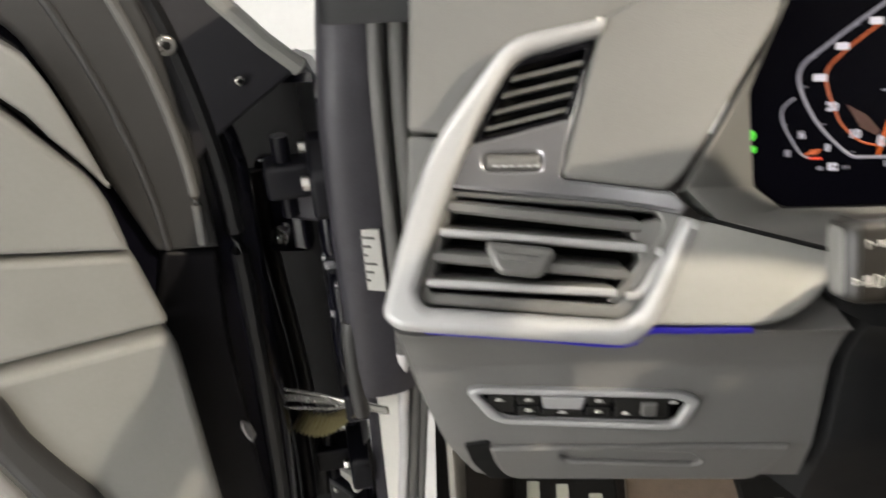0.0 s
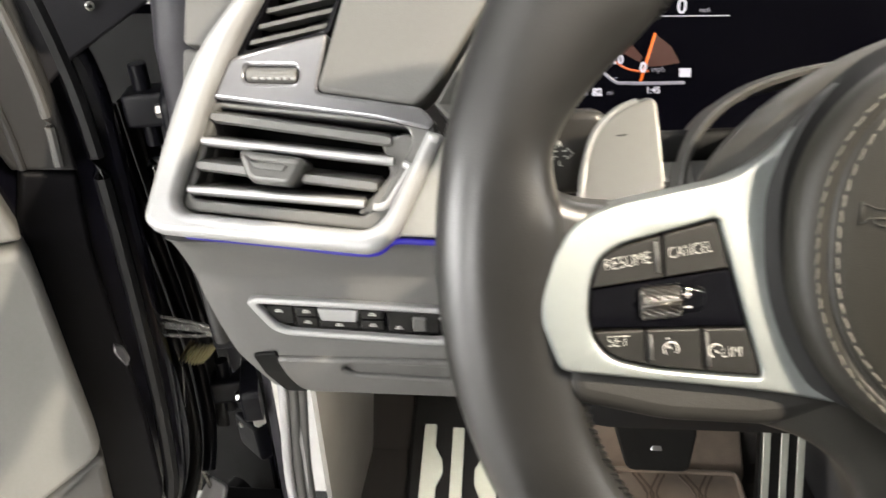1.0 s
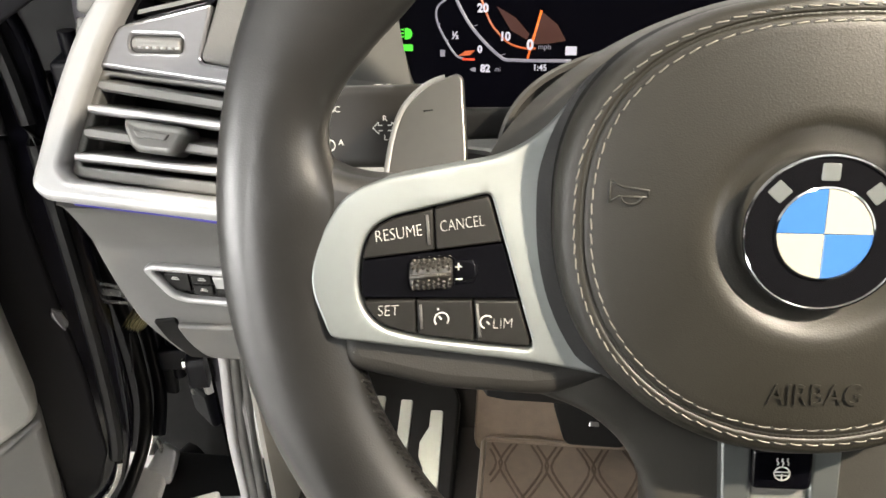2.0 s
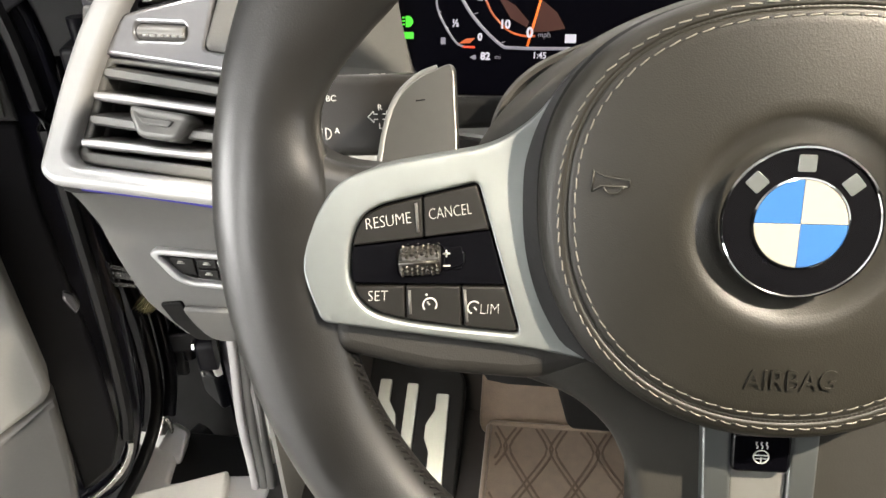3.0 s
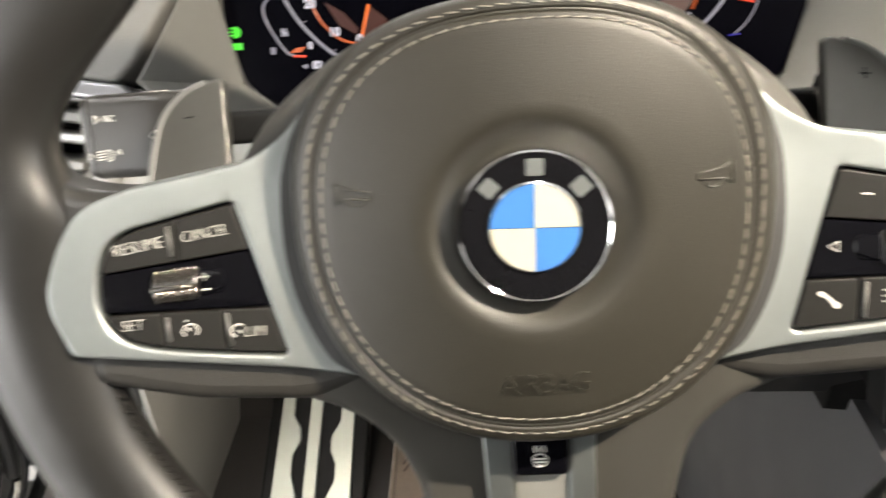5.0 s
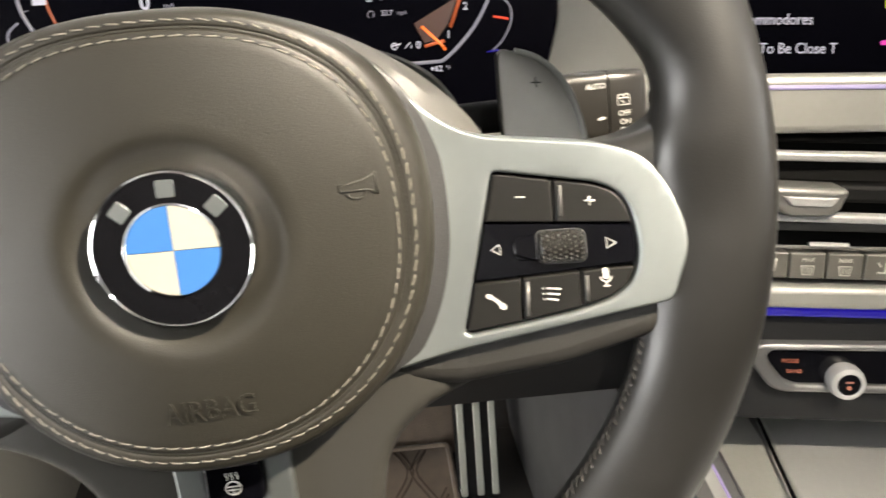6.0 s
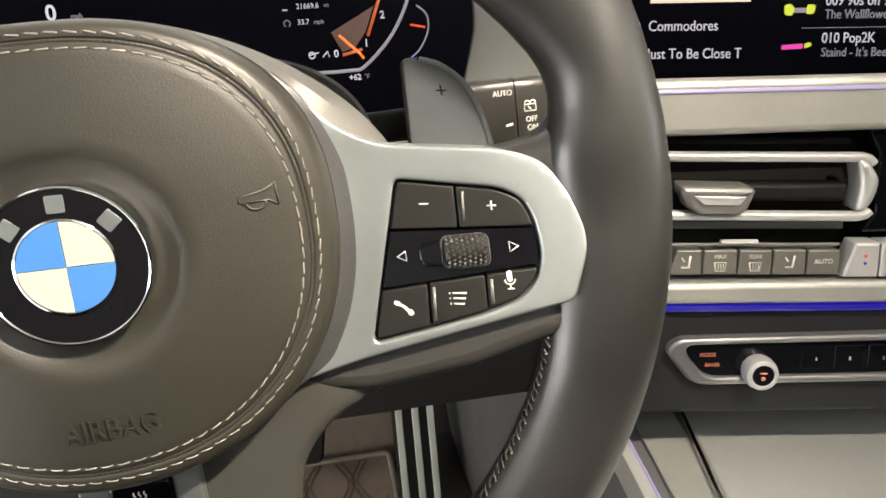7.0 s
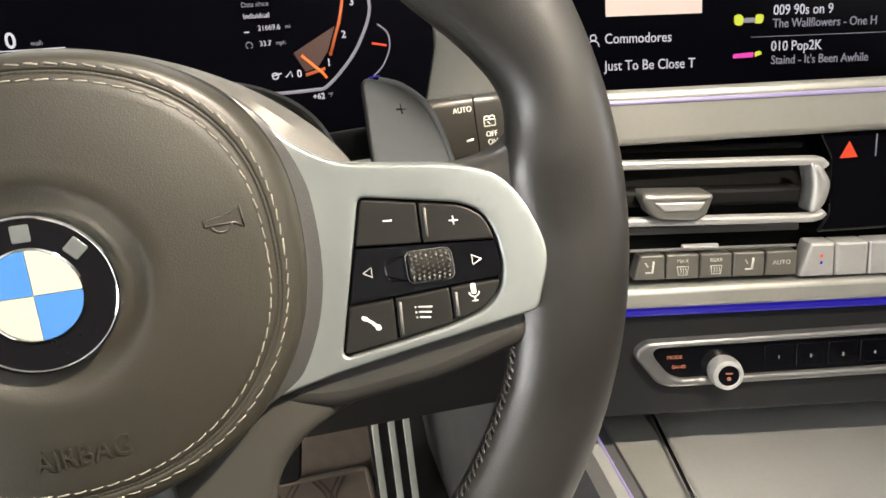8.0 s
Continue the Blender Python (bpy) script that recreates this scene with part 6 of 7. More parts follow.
part("hinge_recess", slab(rounded([(0.004, -0.050), (0.024, -0.050), (0.022, -0.030), (0.006, -0.030)], 0.008), -0.02, 0.004, HPF, 0.004), PILLAR_PAINT, opening, "rounded tab under the hinge arm")
for x, y, z in ((-0.583, 0.539, 0.610), (-0.592, 0.536, 0.551)):
    FB1 = frame_map((x, y + 0.010, z), (0.98, -0.2, 0), (0, 0, 1), (-0.2, -0.98, 0))
    bo = part("hinge_bolt", slab(circle(0.0062, 6), -0.01, 0.010, FB1, 0.0022), STEEL, opening, "steel hinge bolt")
    part("washer", slab(circle(0.0105, 18), -0.012, 0.002, FB1, 0.001), STEEL, bo, "round steel washer")
part("hinge_block", slab(rounded(box_pts(-0.612, 0.525, -0.560, 0.640), 0.010), -0.02, 0.0, frame_map((0, 0.552, 0), (1, 0, 0), (0, 0, 1), (0, -1, 0)), 0.008, steps=4), PAINT, opening, "glossy dark hinge block")
part("gaiter_tube", swept([(-0.496, 0.423, 0.400), (-0.498, 0.421, 0.44), (-0.498, 0.421, 0.50), (-0.496, 0.424, 0.515)], circle(0.0085, 14), up=(1, 0, 0)), DOOR_DARK, opening, "grey rubber tube on the pillar")
for x, y, z0, z1 in ((-0.534, 0.545, 0.36, 0.62), (-0.556, 0.600, 0.20, 0.50)):
    strip([(x, y, z0), (x - 0.002, y - 0.002, (z0 + z1) / 2), (x, y, z1)], 0.005, 0.007, DULL, "pressed_rib")
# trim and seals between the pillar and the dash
# One trim in two tones: grey above, paler below where light is painted in.
strip([(-0.420, 0.55, 1.10), (-0.434, 0.448, 0.92), (-0.442, 0.412, 0.78), (-0.443, 0.408, 0.66), (-0.443, 0.413, 0.56), (-0.447, 0.428, 0.48)], 0.0095, 0.006, DOOR_MID, "pillar_trim", "edge trim of the pillar, upper run in the shaded tone")
strip([(-0.447, 0.428, 0.479), (-0.451, 0.440, 0.44), (-0.468, 0.498, 0.29), (-0.485, 0.505, 0.12), (-0.482, 0.495, -0.02), (-0.470, 0.42, -0.05), (-0.462, -0.4, -0.05)], 0.0095, 0.006, KICK, "pillar_trim", "edge trim of the pillar, lower run lightened as if lit")
strip([(-0.405, 0.555, 1.10), (-0.418, 0.455, 0.92), (-0.426, 0.418, 0.78), (-0.427, 0.414, 0.66), (-0.428, 0.42, 0.56), (-0.440, 0.455, 0.44), (-0.457, 0.502, 0.29), (-0.474, 0.51, 0.12), (-0.470, 0.495, -0.02), (-0.459, 0.42, -0.05), (-0.451, -0.4, -0.05)], 0.0070, 0.007, DASH, "door_seal", "grey door seal")
strip([(-0.398, 0.57, 1.10), (-0.411, 0.47, 0.92), (-0.419, 0.432, 0.78), (-0.421, 0.428, 0.66), (-0.421, 0.433, 0.56), (-0.430, 0.46, 0.44), (-0.447, 0.507, 0.29), (-0.463, 0.515, 0.12), (-0.459, 0.495, -0.02), (-0.449, 0.42, -0.05), (-0.441, -0.4, -0.05)], 0.0065, 0.006, DASH, "inner_trim", "grey trim inside the seal")
sheet([[Vector((-0.404, 0.430, z)), Vector((-0.412, 0.53, z)), Vector((-0.412, 0.80, z))] for z in (-0.02, 0.2, 0.45, 0.64)], (-0.006, 0, 0), DOOR, "kick_panel", "grey kick panel beside the footwell")
# pale panel low in the opening and the sill
FI = frame_map((-0.508, 0.552, 0), (0.908, -0.419, 0), (0, 0, 1), (-0.419, -0.908, 0))
part("inner_sill_panel", slab(rounded([(-0.004, -0.02), (0.037, -0.02), (0.038, 0.375), (0.001, 0.365)], 0.008), -0.01, 0.0, FI, 0.003), PILLAR, opening, "pale panel low in the door opening")
part("pillar_flange", slab(rounded([(-0.026, -0.02), (-0.006, -0.02), (-0.001, 0.365), (-0.018, 0.360)], 0.004), -0.012, -0.003, FI, 0.003), PILLAR_PAINT, opening, "plum-grey flange beside the pale panel")
sheet([[Vector((-0.476, 0.538, z)), Vector((-0.470, 0.520, z)), Vector((-0.464, 0.506, z))] for z in (-0.02, 0.10, 0.22, 0.36)], (0.004, 0.004, 0), KICK, "return_panel", "pale return beside the pillar trim")
part("sill", slab(rounded([(-0.715, 0.560), (-0.652, 0.556), (-0.630, 0.545), (-0.619, 0.486), (-0.545, 0.510), (-0.46, 0.520), (-0.44, -0.8), (-0.715, -0.8)], 0.008), -0.14, -0.012, flat, 0.006, steps=4), KICK, opening, "pale grey sill")
part("sill_well", slab(rounded([(-0.640, 0.600), (-0.46, 0.600), (-0.46, 0.515), (-0.545, 0.506), (-0.619, 0.482), (-0.634, 0.545)], 0.004), -0.14, -0.022, flat, 0.004), SEAL, opening, "black well between pillar and sill")
part("sill_plate", slab(rounded([(-0.676, 0.437), (-0.527, 0.508), (-0.508, 0.440), (-0.490, 0.40), (-0.490, -0.7), (-0.680, -0.7)], 0.008), -0.02, 0.006, flat, 0.006), PILLAR, opening, "pale sill plate")
part("sill_block", slab(rounded([(-0.03, -0.03), (0.028, -0.02), (0.020, 0.030), (-0.016, 0.034)], 0.008), -0.03, 0.004, frame_map((-0.640, 0.552, -0.006), (0.93, -0.36, 0), (0.25, 0.62, 0.74), (0.27, -0.69, 0.67)), 0.005), KICK, opening, "pale foot of the pillar")
for d in (-1, 1):
    part("bracket_leg", swept([(-0.651 + 0.011 * d, 0.566, 0.004), (-0.651 + 0.006 * d, 0.570, 0.022), (-0.650, 0.573, 0.040)], circle(0.0042, 8), up=(0, 1, 0)), GALVANISED, opening, "bright metal spring leg")
# Glints in the dark opening, modelled as thin bright strips.
part("glint_strip", swept([(-0.624, 0.588, 0.160), (-0.628, 0.590, 0.128), (-0.638, 0.596, 0.098)], circle(0.0024, 8), up=(0, 1, 0)), GALVANISED, opening, "thin bright strip shaped as a glint in the opening")
part("glint_strip", swept([(-0.632, 0.560, 0.250), (-0.636, 0.557, 0.215), (-0.640, 0.552, 0.185)], circle(0.0018, 8), up=(0, 1, 0)), SMOKED, opening, "thin bright strip shaped as a glint in the opening")
SIDE_RUN = [(0.535, 0.62), (0.548, 0.50), (0.568, 0.38), (0.582, 0.26), (0.583, 0.18), (0.573, 0.11), (0.545, 0.058), (0.500, 0.026), (0.44, 0.008), (0.34, 0.0), (0.10, -0.005), (-0.5, -0.005)]
for out, half, mat_, last, name_, label_ in ((0.0, 0.0075, SEAL, 12, "sill_seal", "black rubber seal that runs down the pillar and along the sill"), (0.021, 0.0075, DULL, 7, "painted_flange", "dark painted flange beside the seal"),
                                             (0.040, 0.006, SEAL, 6, "sill_seal", "thin black inner seal"), (-0.026, 0.005, PAINT, 7, "painted_flange", "glossy painted outer flange of the opening")):
    strip([(-0.648 + out - 0.018 * max(0.0, (0.56 - y) / 0.2) * (y > 0.3) - 0.02 * (y <= 0.3), y + 0.35 * out, z + 0.25 * out) for y, z in SIDE_RUN[:last]], half, 0.009, mat_, name_, label_)
strip([(-0.706, 0.50, 0.02), (-0.715, 0.46, -0.012), (-0.722, 0.38, -0.022), (-0.724, 0.28, -0.024), (-0.724, -0.5, -0.024)], 0.006, 0.008, SATIN, "sill_edge", "bright edge of the sill")
FK = frame_map((-0.575, 0.620, 0.116), (0.766, -0.643, 0), (0, 0, 1), (-0.643, -0.766, 0))
part("sill_bracket", slab(rounded([(-0.024, -0.002), (-0.020, 0.010), (0.018, 0.013), (0.020, -0.016), (0.008, -0.020), (0.004, -0.006)], 0.003), -0.010, 0.006, FK, 0.002), PILLAR, opening, "pale bracket in the opening")
for dx, dz in ((-0.034, 0.006), (-0.046, -0.004), (-0.030, -0.038), (-0.052, 0.020)):
    part("bolt", slab(circle(0.0052, 6, cx=dx, cy=dz), 0.0, 0.012, FK, 0.002), STEEL, opening, "small steel bolt")
part("latch_block", slab(rounded([(-0.062, -0.016), (-0.064, 0.026), (-0.026, 0.034), (-0.020, -0.010)], 0.006), -0.04, 0.004, FK, 0.005), DULL, opening, "dark block of the lower hinge")
part("latch_block", slab(rounded([(-0.050, -0.090), (-0.054, -0.028), (0.012, -0.022), (0.018, -0.088)], 0.008), -0.04, 0.008, FK, 0.007), DULL, opening, "dark block of the lower hinge")
FJ = frame_map((-0.625, 0.600, -0.055), (0.93, -0.36, 0), (0, 0, 1), (-0.36, -0.93, 0))
jc = part("jamb_cover", slab(rounded([(-0.040, -0.085), (0.040, -0.085), (0.032, 0.0), (0.010, 0.030), (-0.016, 0.030), (-0.030, 0.0)], 0.010), -0.02, 0.016, FJ, 0.008), SEAL, opening, "black plastic cover at the foot of the pillar")
# Bright strip that stands for a glint low on the cover.
part("cover_glint", slab(rounded([(-0.020, -0.044), (0.016, -0.040), (0.016, -0.032), (-0.020, -0.035)], 0.002), 0.014, 0.020, FJ, 0.002), GALVANISED, jc, "small bright strip shaped as a glint on the cover")
# sticker
FS = frame_map((-0.4680, 0.4165, 0.590), (0.98, -0.18, 0), (0, 0, 1), (-0.18, -0.98, 0))
part("type_sticker", slab(rounded([(-0.014, -0.034), (0.014, -0.034), (0.013, 0.030), (-0.013, 0.030)], 0.001), -0.002, 0.0022, FS, 0.0), LABEL, opening, "pale paper sticker with unreadable print")
for k in range(6):
    part("sticker_print", strokes([[(-0.009, 0.022 - 0.009 * k), (0.008 - 0.004 * (k % 3), 0.022 - 0.009 * k)]], 0.0026, lambda a, b, h: FS(a, b, h + 0.0022), 0.0004), SLAT, opening, smooth=0)
# hinges
for x, y, z in ((-0.522, 0.510, 0.640), (-0.548, 0.592, 0.200)):
    FH = frame_map((x, y, z), (-0.25, 0.968, 0), (0, 0, 1), (-0.968, -0.25, 0))
    hg = part("hinge", slab(rounded([(-0.055, -0.030), (0.045, -0.034), (0.05, 0.030), (0.0, 0.036), (-0.055, 0.020)], 0.010), -0.01, 0.016, FH, 0.006), DULL, opening, "painted door hinge")
    part("hinge_arm", slab(rounded(box_pts(-0.02, -0.018, 0.02, 0.018), 0.006), 0.010, 0.060, FH, 0.006), DULL, hg)
    part("hinge_pin", swept([FH(0.0, -0.042, 0.040), FH(0.0, 0.044, 0.040)], circle(0.009, 12), up=(1, 0, 0)), DULL, hg)
    for dx, dz in ((-0.034, 0.004), (0.030, -0.016), (0.030, 0.018)):
        part("bolt", slab(circle(0.0075, 6, cx=dx, cy=dz), 0.014, 0.024, FH, 0.002), STEEL, hg, "steel hinge bolt")
part("door_check", swept([(-0.470, 0.430, 0.398), (-0.50, 0.445, 0.392), (-0.530, 0.46, 0.386), (-0.58, 0.482, 0.374), (-0.640, 0.505, 0.360)], lambda t: rounded(box_pts(-0.0022, -0.0050, 0.0022, 0.0050), 0.0018, 3), up=(0, 0, 1)), GALVANISED, opening, "bare steel door check strap")
for d in (-1, 1):
    part("check_rod", swept([Vector((-0.515, 0.452, 0.389 + 0.003 * d)), Vector((-0.545, 0.464, 0.382 + 0.009 * d)), Vector((-0.590, 0.483, 0.372 + 0.013 * d)), Vector((-0.640, 0.502, 0.360 + 0.013 * d))], circle(0.0023, 8), up=(0, 0, 1)), GALVANISED, opening, "bright rod of the door check")
part("check_housing", slab(rounded(box_pts(-0.013, -0.017, 0.013, 0.020), 0.005), -0.01, 0.014, frame_map((-0.508, 0.455, 0.388), (-0.25, 0.968, 0), (0, 0, 1), (-0.968, -0.25, 0)), 0.006), DULL, opening)
rings = []
for i in range(57):
    t = i / 56
    c = Vector((-0.506, 0.452, 0.388)).lerp(Vector((-0.606, 0.532, 0.300)), t) + Vector((0, 0, -0.018 * math.sin(math.pi * t)))
    r = 0.0140 + 0.0030 * math.cos(2 * math.pi * i / 4)
    rings.append([c + Vector((0.55 * r * math.cos(a), r * math.sin(a), 0.8 * r * math.cos(a))) for a in (2 * math.pi * j / 14 for j in range(14))])
part("cable_gaiter", lofted(rings), OLIVE, opening, "ribbed olive-brown cable gaiter")

# ---------------------------------------------------------------- open driver's door
# Local: a outwards along the door from the hinge, b up, h towards the cabin.
DO = Vector((-0.575, 0.470, 0.0))
DA = Vector((-0.80, -0.60, 0.0))
DN = Vector((0.60, -0.80, 0.0))


def door_at(a, b, h):
    return DO + DA * a + DN * h + Vector((0, 0, b))


door = thing("front_door", "open front door with grey leatherette inner panel and dark frame", "car door")
SHELL = smooth_loop([(0.30, -0.055), (0.147, -0.012), (0.110, 0.009), (0.076, 0.032), (0.053, 0.066), (0.038, 0.102), (0.026, 0.146), (0.014, 0.24), (0.006, 0.36), (0.0, 0.55), (0.004, 0.69), (0.05, 0.80), (0.11, 0.93)], 5, False)
part("door_shell", slab(SHELL + [(0.9, 1.05), (0.9, -0.08)], -0.16, -0.024, door_at, 0.014, steps=5), PAINT, door, "glossy dark painted door edge")
part("shell_lip", swept([door_at(a, b, -0.017) for a, b in smooth_loop([(0.30, 0.004), (0.20, 0.018), (0.141, 0.031), (0.124, 0.038), (0.099, 0.049), (0.074, 0.070), (0.060, 0.092), (0.053, 0.112)], 5, False)], rounded(box_pts(-0.0035, -0.004, 0.0035, 0.004), 0.003, 3)), GALVANISED, door, "bright folded lip under the door")
FRM = [(0.072, 0.56), (0.051, 0.590), (0.051, 0.640), (0.054, 0.700), (0.061, 0.764), (0.072, 0.828), (0.115, 0.96), (0.30, 0.96), (0.185, 0.835), (0.159, 0.791), (0.143, 0.737), (0.131, 0.680), (0.108, 0.605)]
part("door_frame_trim", slab(smooth_loop(FRM[1:11], 4, False) + [FRM[11], FRM[12]], -0.03, -0.006, door_at, 0.006, steps=4), DOOR_DARK, door, "dark grey trim along the door edge")
part("frame_ridge", swept([door_at(a, b, -0.007) for a, b in smooth_loop([(0.098, 0.604), (0.100, 0.65), (0.108, 0.71), (0.124, 0.78), (0.152, 0.86), (0.20, 0.94)], 6, False)], circle(0.0040, 8)), DOOR_DARK, door, "second lip on the door trim")
part("frame_ridge", swept([door_at(a, b, -0.006) for a, b in smooth_loop([(0.066, 0.600), (0.064, 0.65), (0.068, 0.71), (0.080, 0.78), (0.105, 0.86), (0.15, 0.95)], 6, False)], circle(0.0050, 8)), DOOR_MID, door, "raised lip on the door trim")
LOWF = [(0.052, 0.586), (0.102, 0.602), (0.118, 0.55), (0.118, 0.30), (0.128, 0.060), (0.084, 0.084), (0.062, 0.140), (0.056, 0.26), (0.058, 0.36), (0.059, 0.50)]
part("lower_frame_trim", slab(rounded(LOWF, 0.006), -0.03, -0.012, door_at, 0.006, steps=4), PLUM, door, "darker lower trim of the door edge")
part("window_ledge", slab(smooth_loop([(0.30, 0.94), (0.185, 0.818), (0.163, 0.790), (0.147, 0.737), (0.135, 0.682), (0.150, 0.706), (0.168, 0.735), (0.196, 0.777), (0.32, 0.90)], 3), -0.03, 0.014, door_at, 0.005, steps=4), DOOR, door, "grey trim below the window")
part("upper_trim", slab(rounded([(0.134, 0.626), (0.142, 0.688), (0.170, 0.728), (0.198, 0.770), (0.33, 0.89), (0.90, 0.95), (0.90, 0.80), (0.235, 0.655)], [0.006, 0.03, 0.03, 0.03, 0.02, 0.01, 0.01, 0.01]), -0.03, 0.022, door_at, 0.006, steps=4), DOOR, door, "grey upper door trim")
part("middle_panel", slab(rounded([(0.117, 0.542), (0.132, 0.620), (0.235, 0.649), (0.90, 0.79), (0.90, 0.62), (0.262, 0.557)], 0.008), -0.03, 0.020, door_at, 0.007, steps=4), DOOR, door, "grey leatherette door panel")
part("lower_panel", slab(rounded([(0.112, 0.262), (0.115, 0.500), (0.117, 0.536), (0.262, 0.551), (0.90, 0.61), (0.90, 0.20), (0.20, 0.222)], 0.024), -0.03, 0.028, door_at, 0.010, steps=4), DOOR, door, "grey lower door panel")
part("door_pocket", slab(rounded([(0.136, 0.06), (0.126, 0.12), (0.114, 0.257), (0.20, 0.217), (0.90, 0.195), (0.90, 0.06)], 0.008), -0.03, 0.022, door_at, 0.010, steps=4), DOOR_MID, door, "dark grey door pocket")
part("door_pull", slab(smooth_loop([(0.268, 0.540), (0.256, 0.490), (0.238, 0.440), (0.220, 0.395), (0.215, 0.350), (0.250, 0.330), (0.262, 0.380), (0.270, 0.420), (0.284, 0.470), (0.300, 0.540)], 4), 0.0, 0.040, door_at, 0.010, steps=5), DOOR_DARK, door, "dark grey edge of the armrest pull")
part("pull_insert", slab(rounded([(0.292, 0.480), (0.276, 0.426), (0.272, 0.385), (0.300, 0.350), (0.90, 0.350), (0.90, 0.480)], 0.012), 0.0, 0.036, door_at, 0.008, steps=4), BRIGHT, door, "satin silver insert of the armrest")
part("mirror_triangle", slab(rounded([(0.075, 0.66), (0.026, 0.698), (-0.058, 0.742), (0.010, 0.815), (0.07, 0.96), (0.20, 0.96), (0.11, 0.80)], 0.006), -0.05, -0.014, door_at, 0.004), material("mirror_base_plastic", (0.019, 0.0185, 0.022), 0.45, vary=0.08, grain=0.1, grain_size=1000), door, "black mirror base panel")
part("mirror_seal", swept([door_at(a, b, -0.018) for a, b in ((-0.062, 0.745), (-0.030, 0.776), (0.008, 0.820), (0.040, 0.89), (0.07, 0.97))], circle(0.0095, 10)), DOOR, door, "pale grey seal along the mirror base")
for a, b, r in ((0.058, 0.787, 0.0090), (0.0, 0.745, 0.0050)):
    bt = part("bolt", slab(circle(r, 20), 0.0, 0.008, lambda u, v, h, a=a, b=b: door_at(a + u, b + v, h - 0.016), 0.002), STEEL, door, "round steel bolt")
    part("bolt_recess", slab(circle(r * 0.45, 6), 0.0078, 0.0084, lambda u, v, h, a=a, b=b: door_at(a + u, b + v, h - 0.016), 0.0), BLACK, bt)
# A glint on the door edge, built as a small bright piece.
part("door_edge_glint", slab(rounded([(0.062, 0.342), (0.054, 0.352), (0.058, 0.370), (0.068, 0.380), (0.072, 0.368), (0.067, 0.352)], 0.004), -0.03, -0.008, door_at, 0.004), SMOKED, door, "small bright piece shaped as a glint on the door edge")
part("edge_seal", swept([door_at(a, b, -0.020) for a, b in smooth_loop([(0.055, 0.120), (0.046, 0.17), (0.036, 0.30), (0.030, 0.52), (0.032, 0.66), (0.050, 0.78), (0.075, 0.86), (0.12, 0.97)], 6, False)], circle(0.009, 8)), SEAL, door, "rubber seal along the door edge")

# ---------------------------------------------------------------- dash top, windscreen foot and showroom
part("dash_top", slab(rounded([(-0.47, 0.33), (-0.47, 0.95), (1.10, 0.95), (1.10, 0.33)], 0.02), -0.05, 0.0, lambda a, b, h: Vector((a, b, 0.868 + h)), 0.01), KNEE, dash, "dark dash top")
part("display_hood", slab([(-0.23, 0.10), (0.24, 0.10), (0.24, 0.5), (-0.23, 0.5)], -0.012, 0.0, frame_map((0, 0.20, 0.860), (1, 0, 0), (0, 1, 0), (0, 0, 1)), 0.004), DASH, dash, "hood over the display")

roof = thing("car_roof", "pale cloth headliner over the front seats", "car roof", kind="structure")
part("headliner", slab(rounded([(-0.46, -2.2), (1.15, -2.2), (1.15, 0.02), (0.9, 0.10), (-0.2, 0.10), (-0.46, 0.02)], 0.05), 0.0, 0.03, lambda a, b, h: Vector((a, b, 1.372 + h)), 0.0, [rounded(box_pts(-0.10, -1.25, 0.80, -0.42), 0.06)]), HEADLINER, roof)
# unseen plain shell added to block light behind the front row, with open window bands
shell = thing("cabin_shell", "plain dark unseen shell, added to block light behind the front row", "car body", kind="structure")
part("rear_closure", slab(box_pts(-0.46, -0.02, 1.15, 1.06), 0.0, 0.05, lambda a, b, h: Vector((a, -0.95 + h, b)), 0.01), CARPET, shell, "dark plain wall behind the front row")
part("far_side_closure", slab(box_pts(-2.2, -0.02, 0.80, 0.84), 0.0, 0.05, lambda a, b, h: Vector((1.15 + h, a, b)), 0.01), KNEE, shell, "dark plain side wall")
part("near_side_closure", slab([(-2.2, -0.02), (-0.62, -0.02), (-0.62, 1.372), (-0.74, 1.372), (-0.78, 1.02), (-2.2, 1.02)], 0.0, 0.06, lambda a, b, h: Vector((-0.46 - h, a, b)), 0.01), KNEE, shell, "dark plain side wall with the middle pillar")
part("tail_closure", slab(box_pts(-0.46, -0.02, 1.15, 0.93), 0.0, 0.05, lambda a, b, h: Vector((a, -2.2 - h, b)), 0.01), KNEE, shell, "dark plain wall under the rear window")
overhead = thing("roof_console", "grey roof console with a lit reading lamp", "lamp")
part("console_body", slab(rounded(box_pts(0.24, -0.33, 0.52, -0.10), 0.03), 0.0, 0.034, lambda a, b, h: Vector((a, b, 1.338 + h)), 0.0, [circle(0.024, 20, cx=0.440, cy=-0.235)]), HEADLINER, overhead)
part("lamp_ring", swept([(0.440 + a, -0.235 + b, 1.338) for a, b in circle(0.025, 24)], circle(0.002, 6), closed=True), CHROME, overhead, "thin chrome ring")

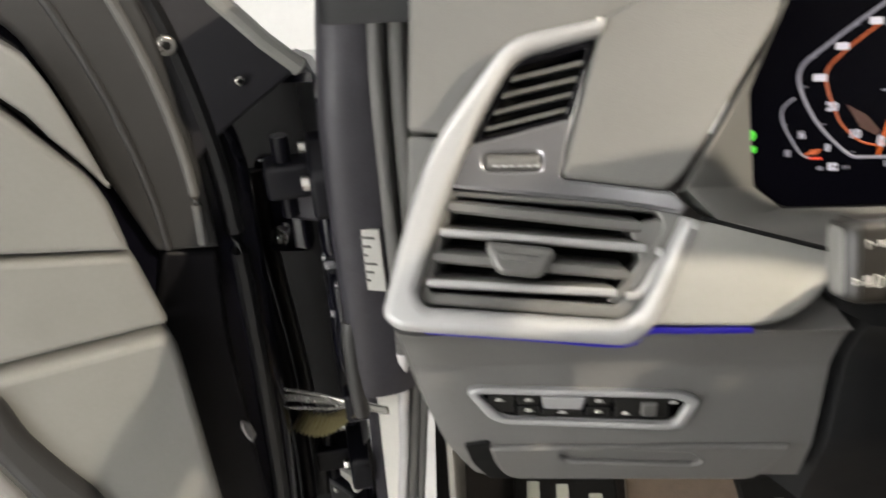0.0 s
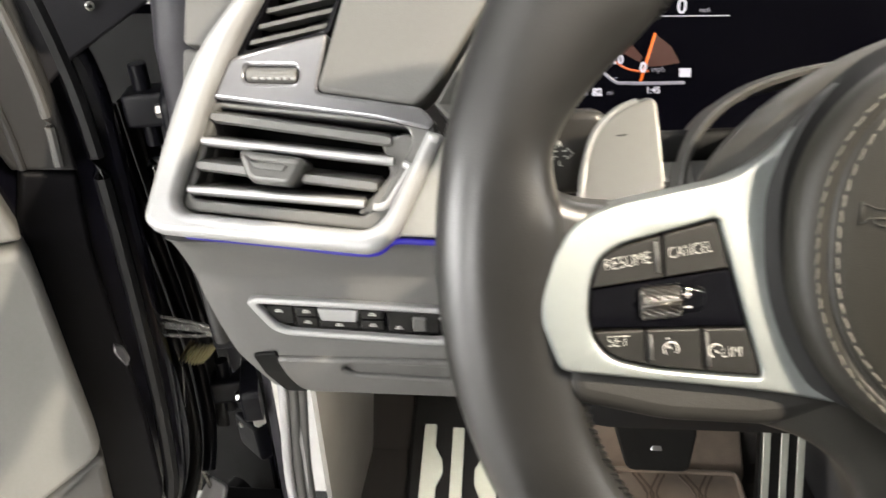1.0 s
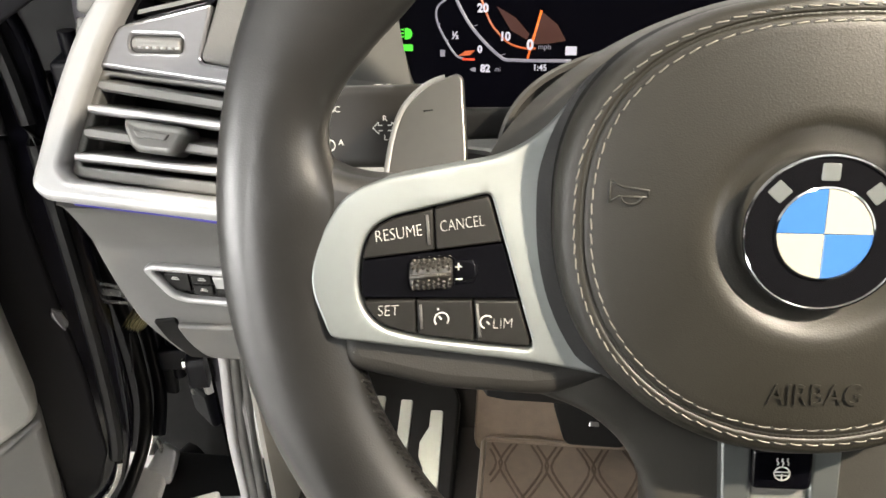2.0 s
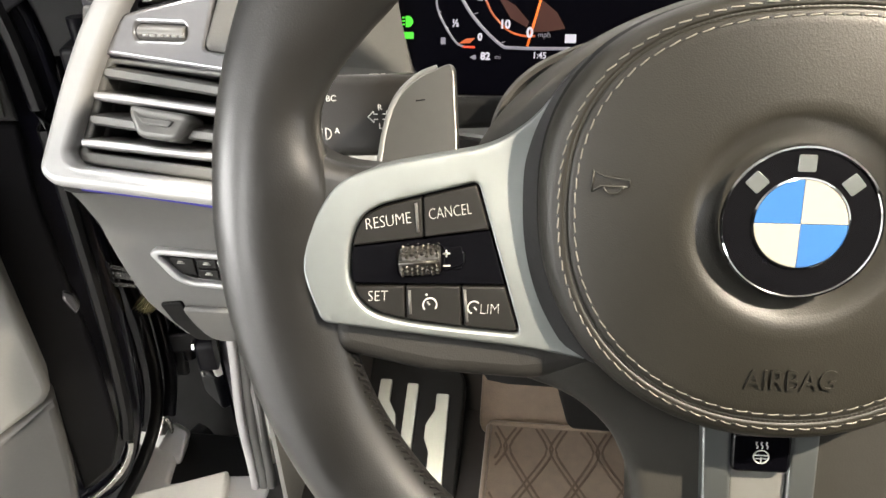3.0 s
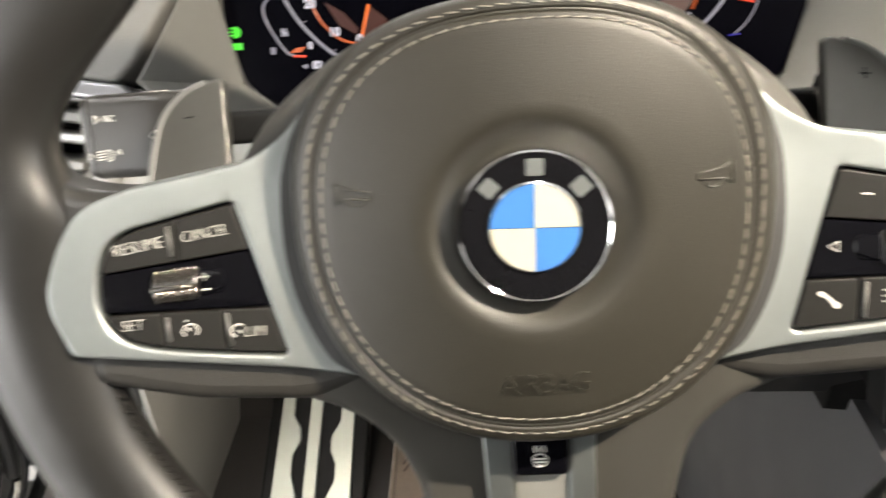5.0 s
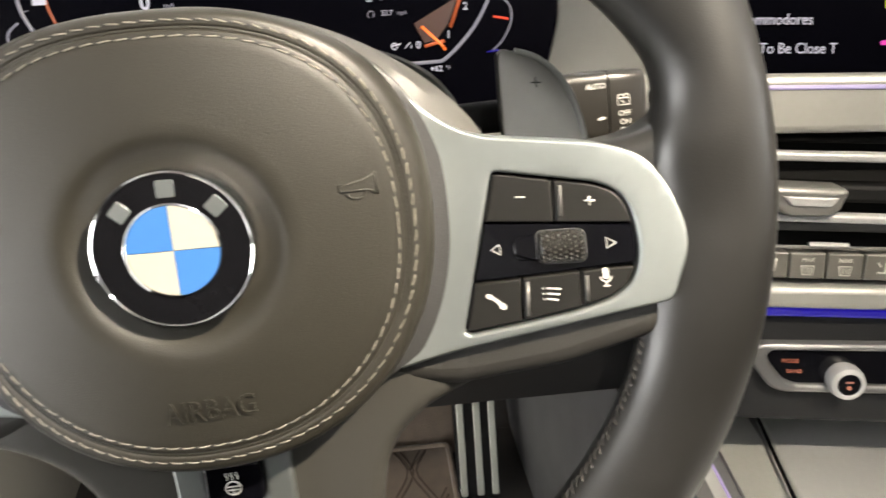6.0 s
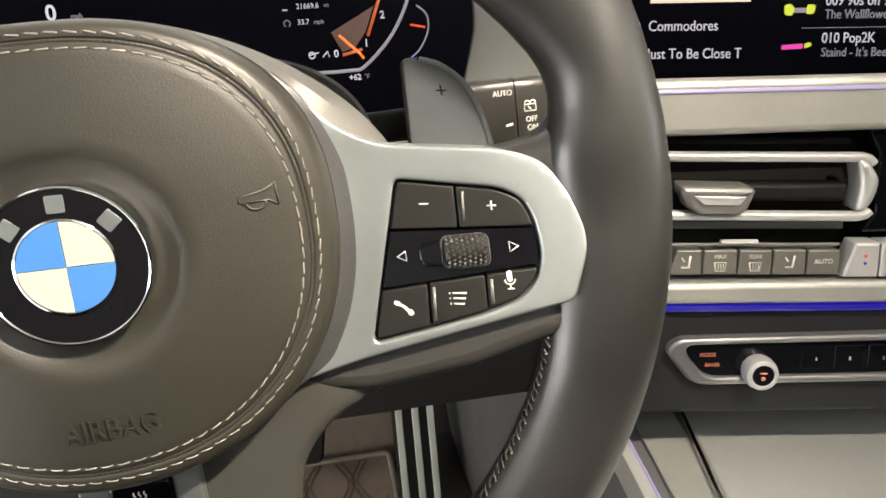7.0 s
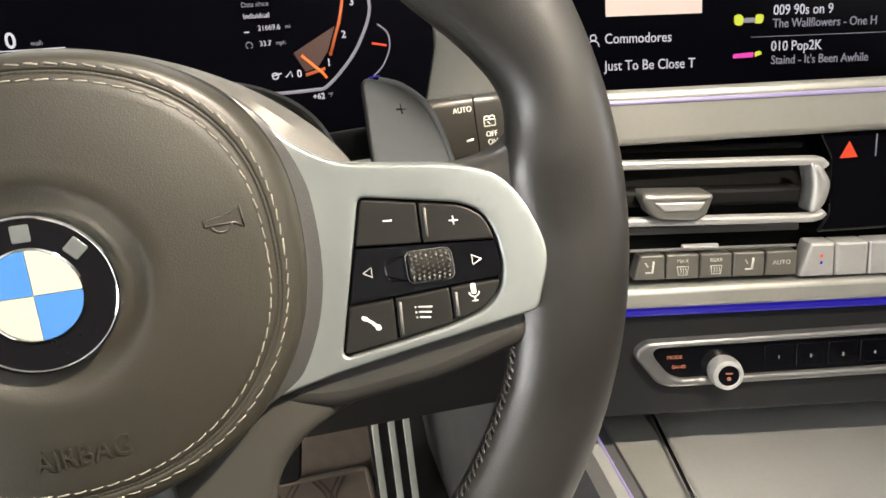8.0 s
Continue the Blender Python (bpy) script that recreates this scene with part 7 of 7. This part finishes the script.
hall = thing("showroom", "plain showroom hall round the car", "room", kind="structure")
Z0 = -0.42
part("hall_floor", slab(box_pts(-5, -5, 5, 5), -0.1, 0.0, lambda a, b, h: Vector((a, b, Z0 + h)), 0), TILE, hall, "pale tiled floor", 0)
# Unseen windows, cut where rim, hub and door need light or highlights.
WINDOWS = {"wall_south": [(-4.4, 0.3, -1.8, 2.4), (-0.9, 0.75, 4.4, 2.3)], "wall_east": [(-1.3, 0.7, -0.3, 1.8)], "wall_west": [(-3.6, -0.1, -0.4, 1.5)], "wall_north": []}
for nm, m in (("wall_north", ((0, 5, 0), (1, 0, 0), (0, 0, 1), (0, 1, 0))), ("wall_south", ((0, -5, 0), (1, 0, 0), (0, 0, 1), (0, -1, 0))), ("wall_east", ((5, 0, 0), (0, 1, 0), (0, 0, 1), (1, 0, 0))), ("wall_west", ((-5, 0, 0), (0, 1, 0), (0, 0, 1), (-1, 0, 0)))):
    f = frame_map(*m)
    alone(nm, slab(box_pts(-5, Z0, 5, 3.4), 0.0, 0.15, f, 0, [box_pts(*w) for w in WINDOWS[nm]]), WHITE_WALL if nm == "wall_north" else WALL, "plain white showroom wall" if nm == "wall_north" else "plain grey showroom wall", "wall", "structure", smooth=0)
    for w in WINDOWS[nm]:
        win = thing("window_1", "wide unseen showroom window, added as a source of daylight", "window", kind="structure")
        a0, b0, a1, b1 = w
        part("window_frame", slab(box_pts(a0, b0, a1, b1), 0.04, 0.10, f, 0, [box_pts(a0 + 0.06, b0 + 0.06, a1 - 0.06, b1 - 0.06)]), WALL, win, smooth=0)
        part("daylight", slab(box_pts(a0 - 0.1, b0 - 0.1, a1 + 0.1, b1 + 0.1), 0.16, 0.17, f, 0), DAYLIGHT, win, "bright sky outside", 0)
alone("ceiling", slab(box_pts(-5, -5, 5, 5), 0, 0.15, lambda a, b, h: Vector((a, b, 3.4 + h)), 0), WALL, "plain light grey showroom ceiling", "ceiling", "structure", smooth=0)
# Unseen lights, placed by their effect inside; the last one brightens the paddles.
lamp = None
for x, y in ((-1.5, -1.6), (-1.9, 0.2), (3.0, -2.1), (3.0, 1.6), (-1.2, 3.9), (1.4, 3.9), (0.45, -2.75)):
    if lamp is None:
        lamp = thing("ceiling_light", "long white ceiling panel, unseen, added to light the cabin", "ceiling light", pose(x, y, 3.38), group="ceiling lights")
        part("housing", slab(box_pts(-0.17, -0.62, 0.17, 0.62), -0.0, 0.03, flat, 0.0, [box_pts(-0.15, -0.60, 0.15, 0.60)]), WALL, lamp, smooth=0)
        part("diffuser", slab(box_pts(-0.15, -0.60, 0.15, 0.60), 0.006, 0.012, flat, 0.0), LAMP, lamp, "glowing diffuser", 0)
    else:
        copy_thing(lamp, pose(x, y, 3.38))
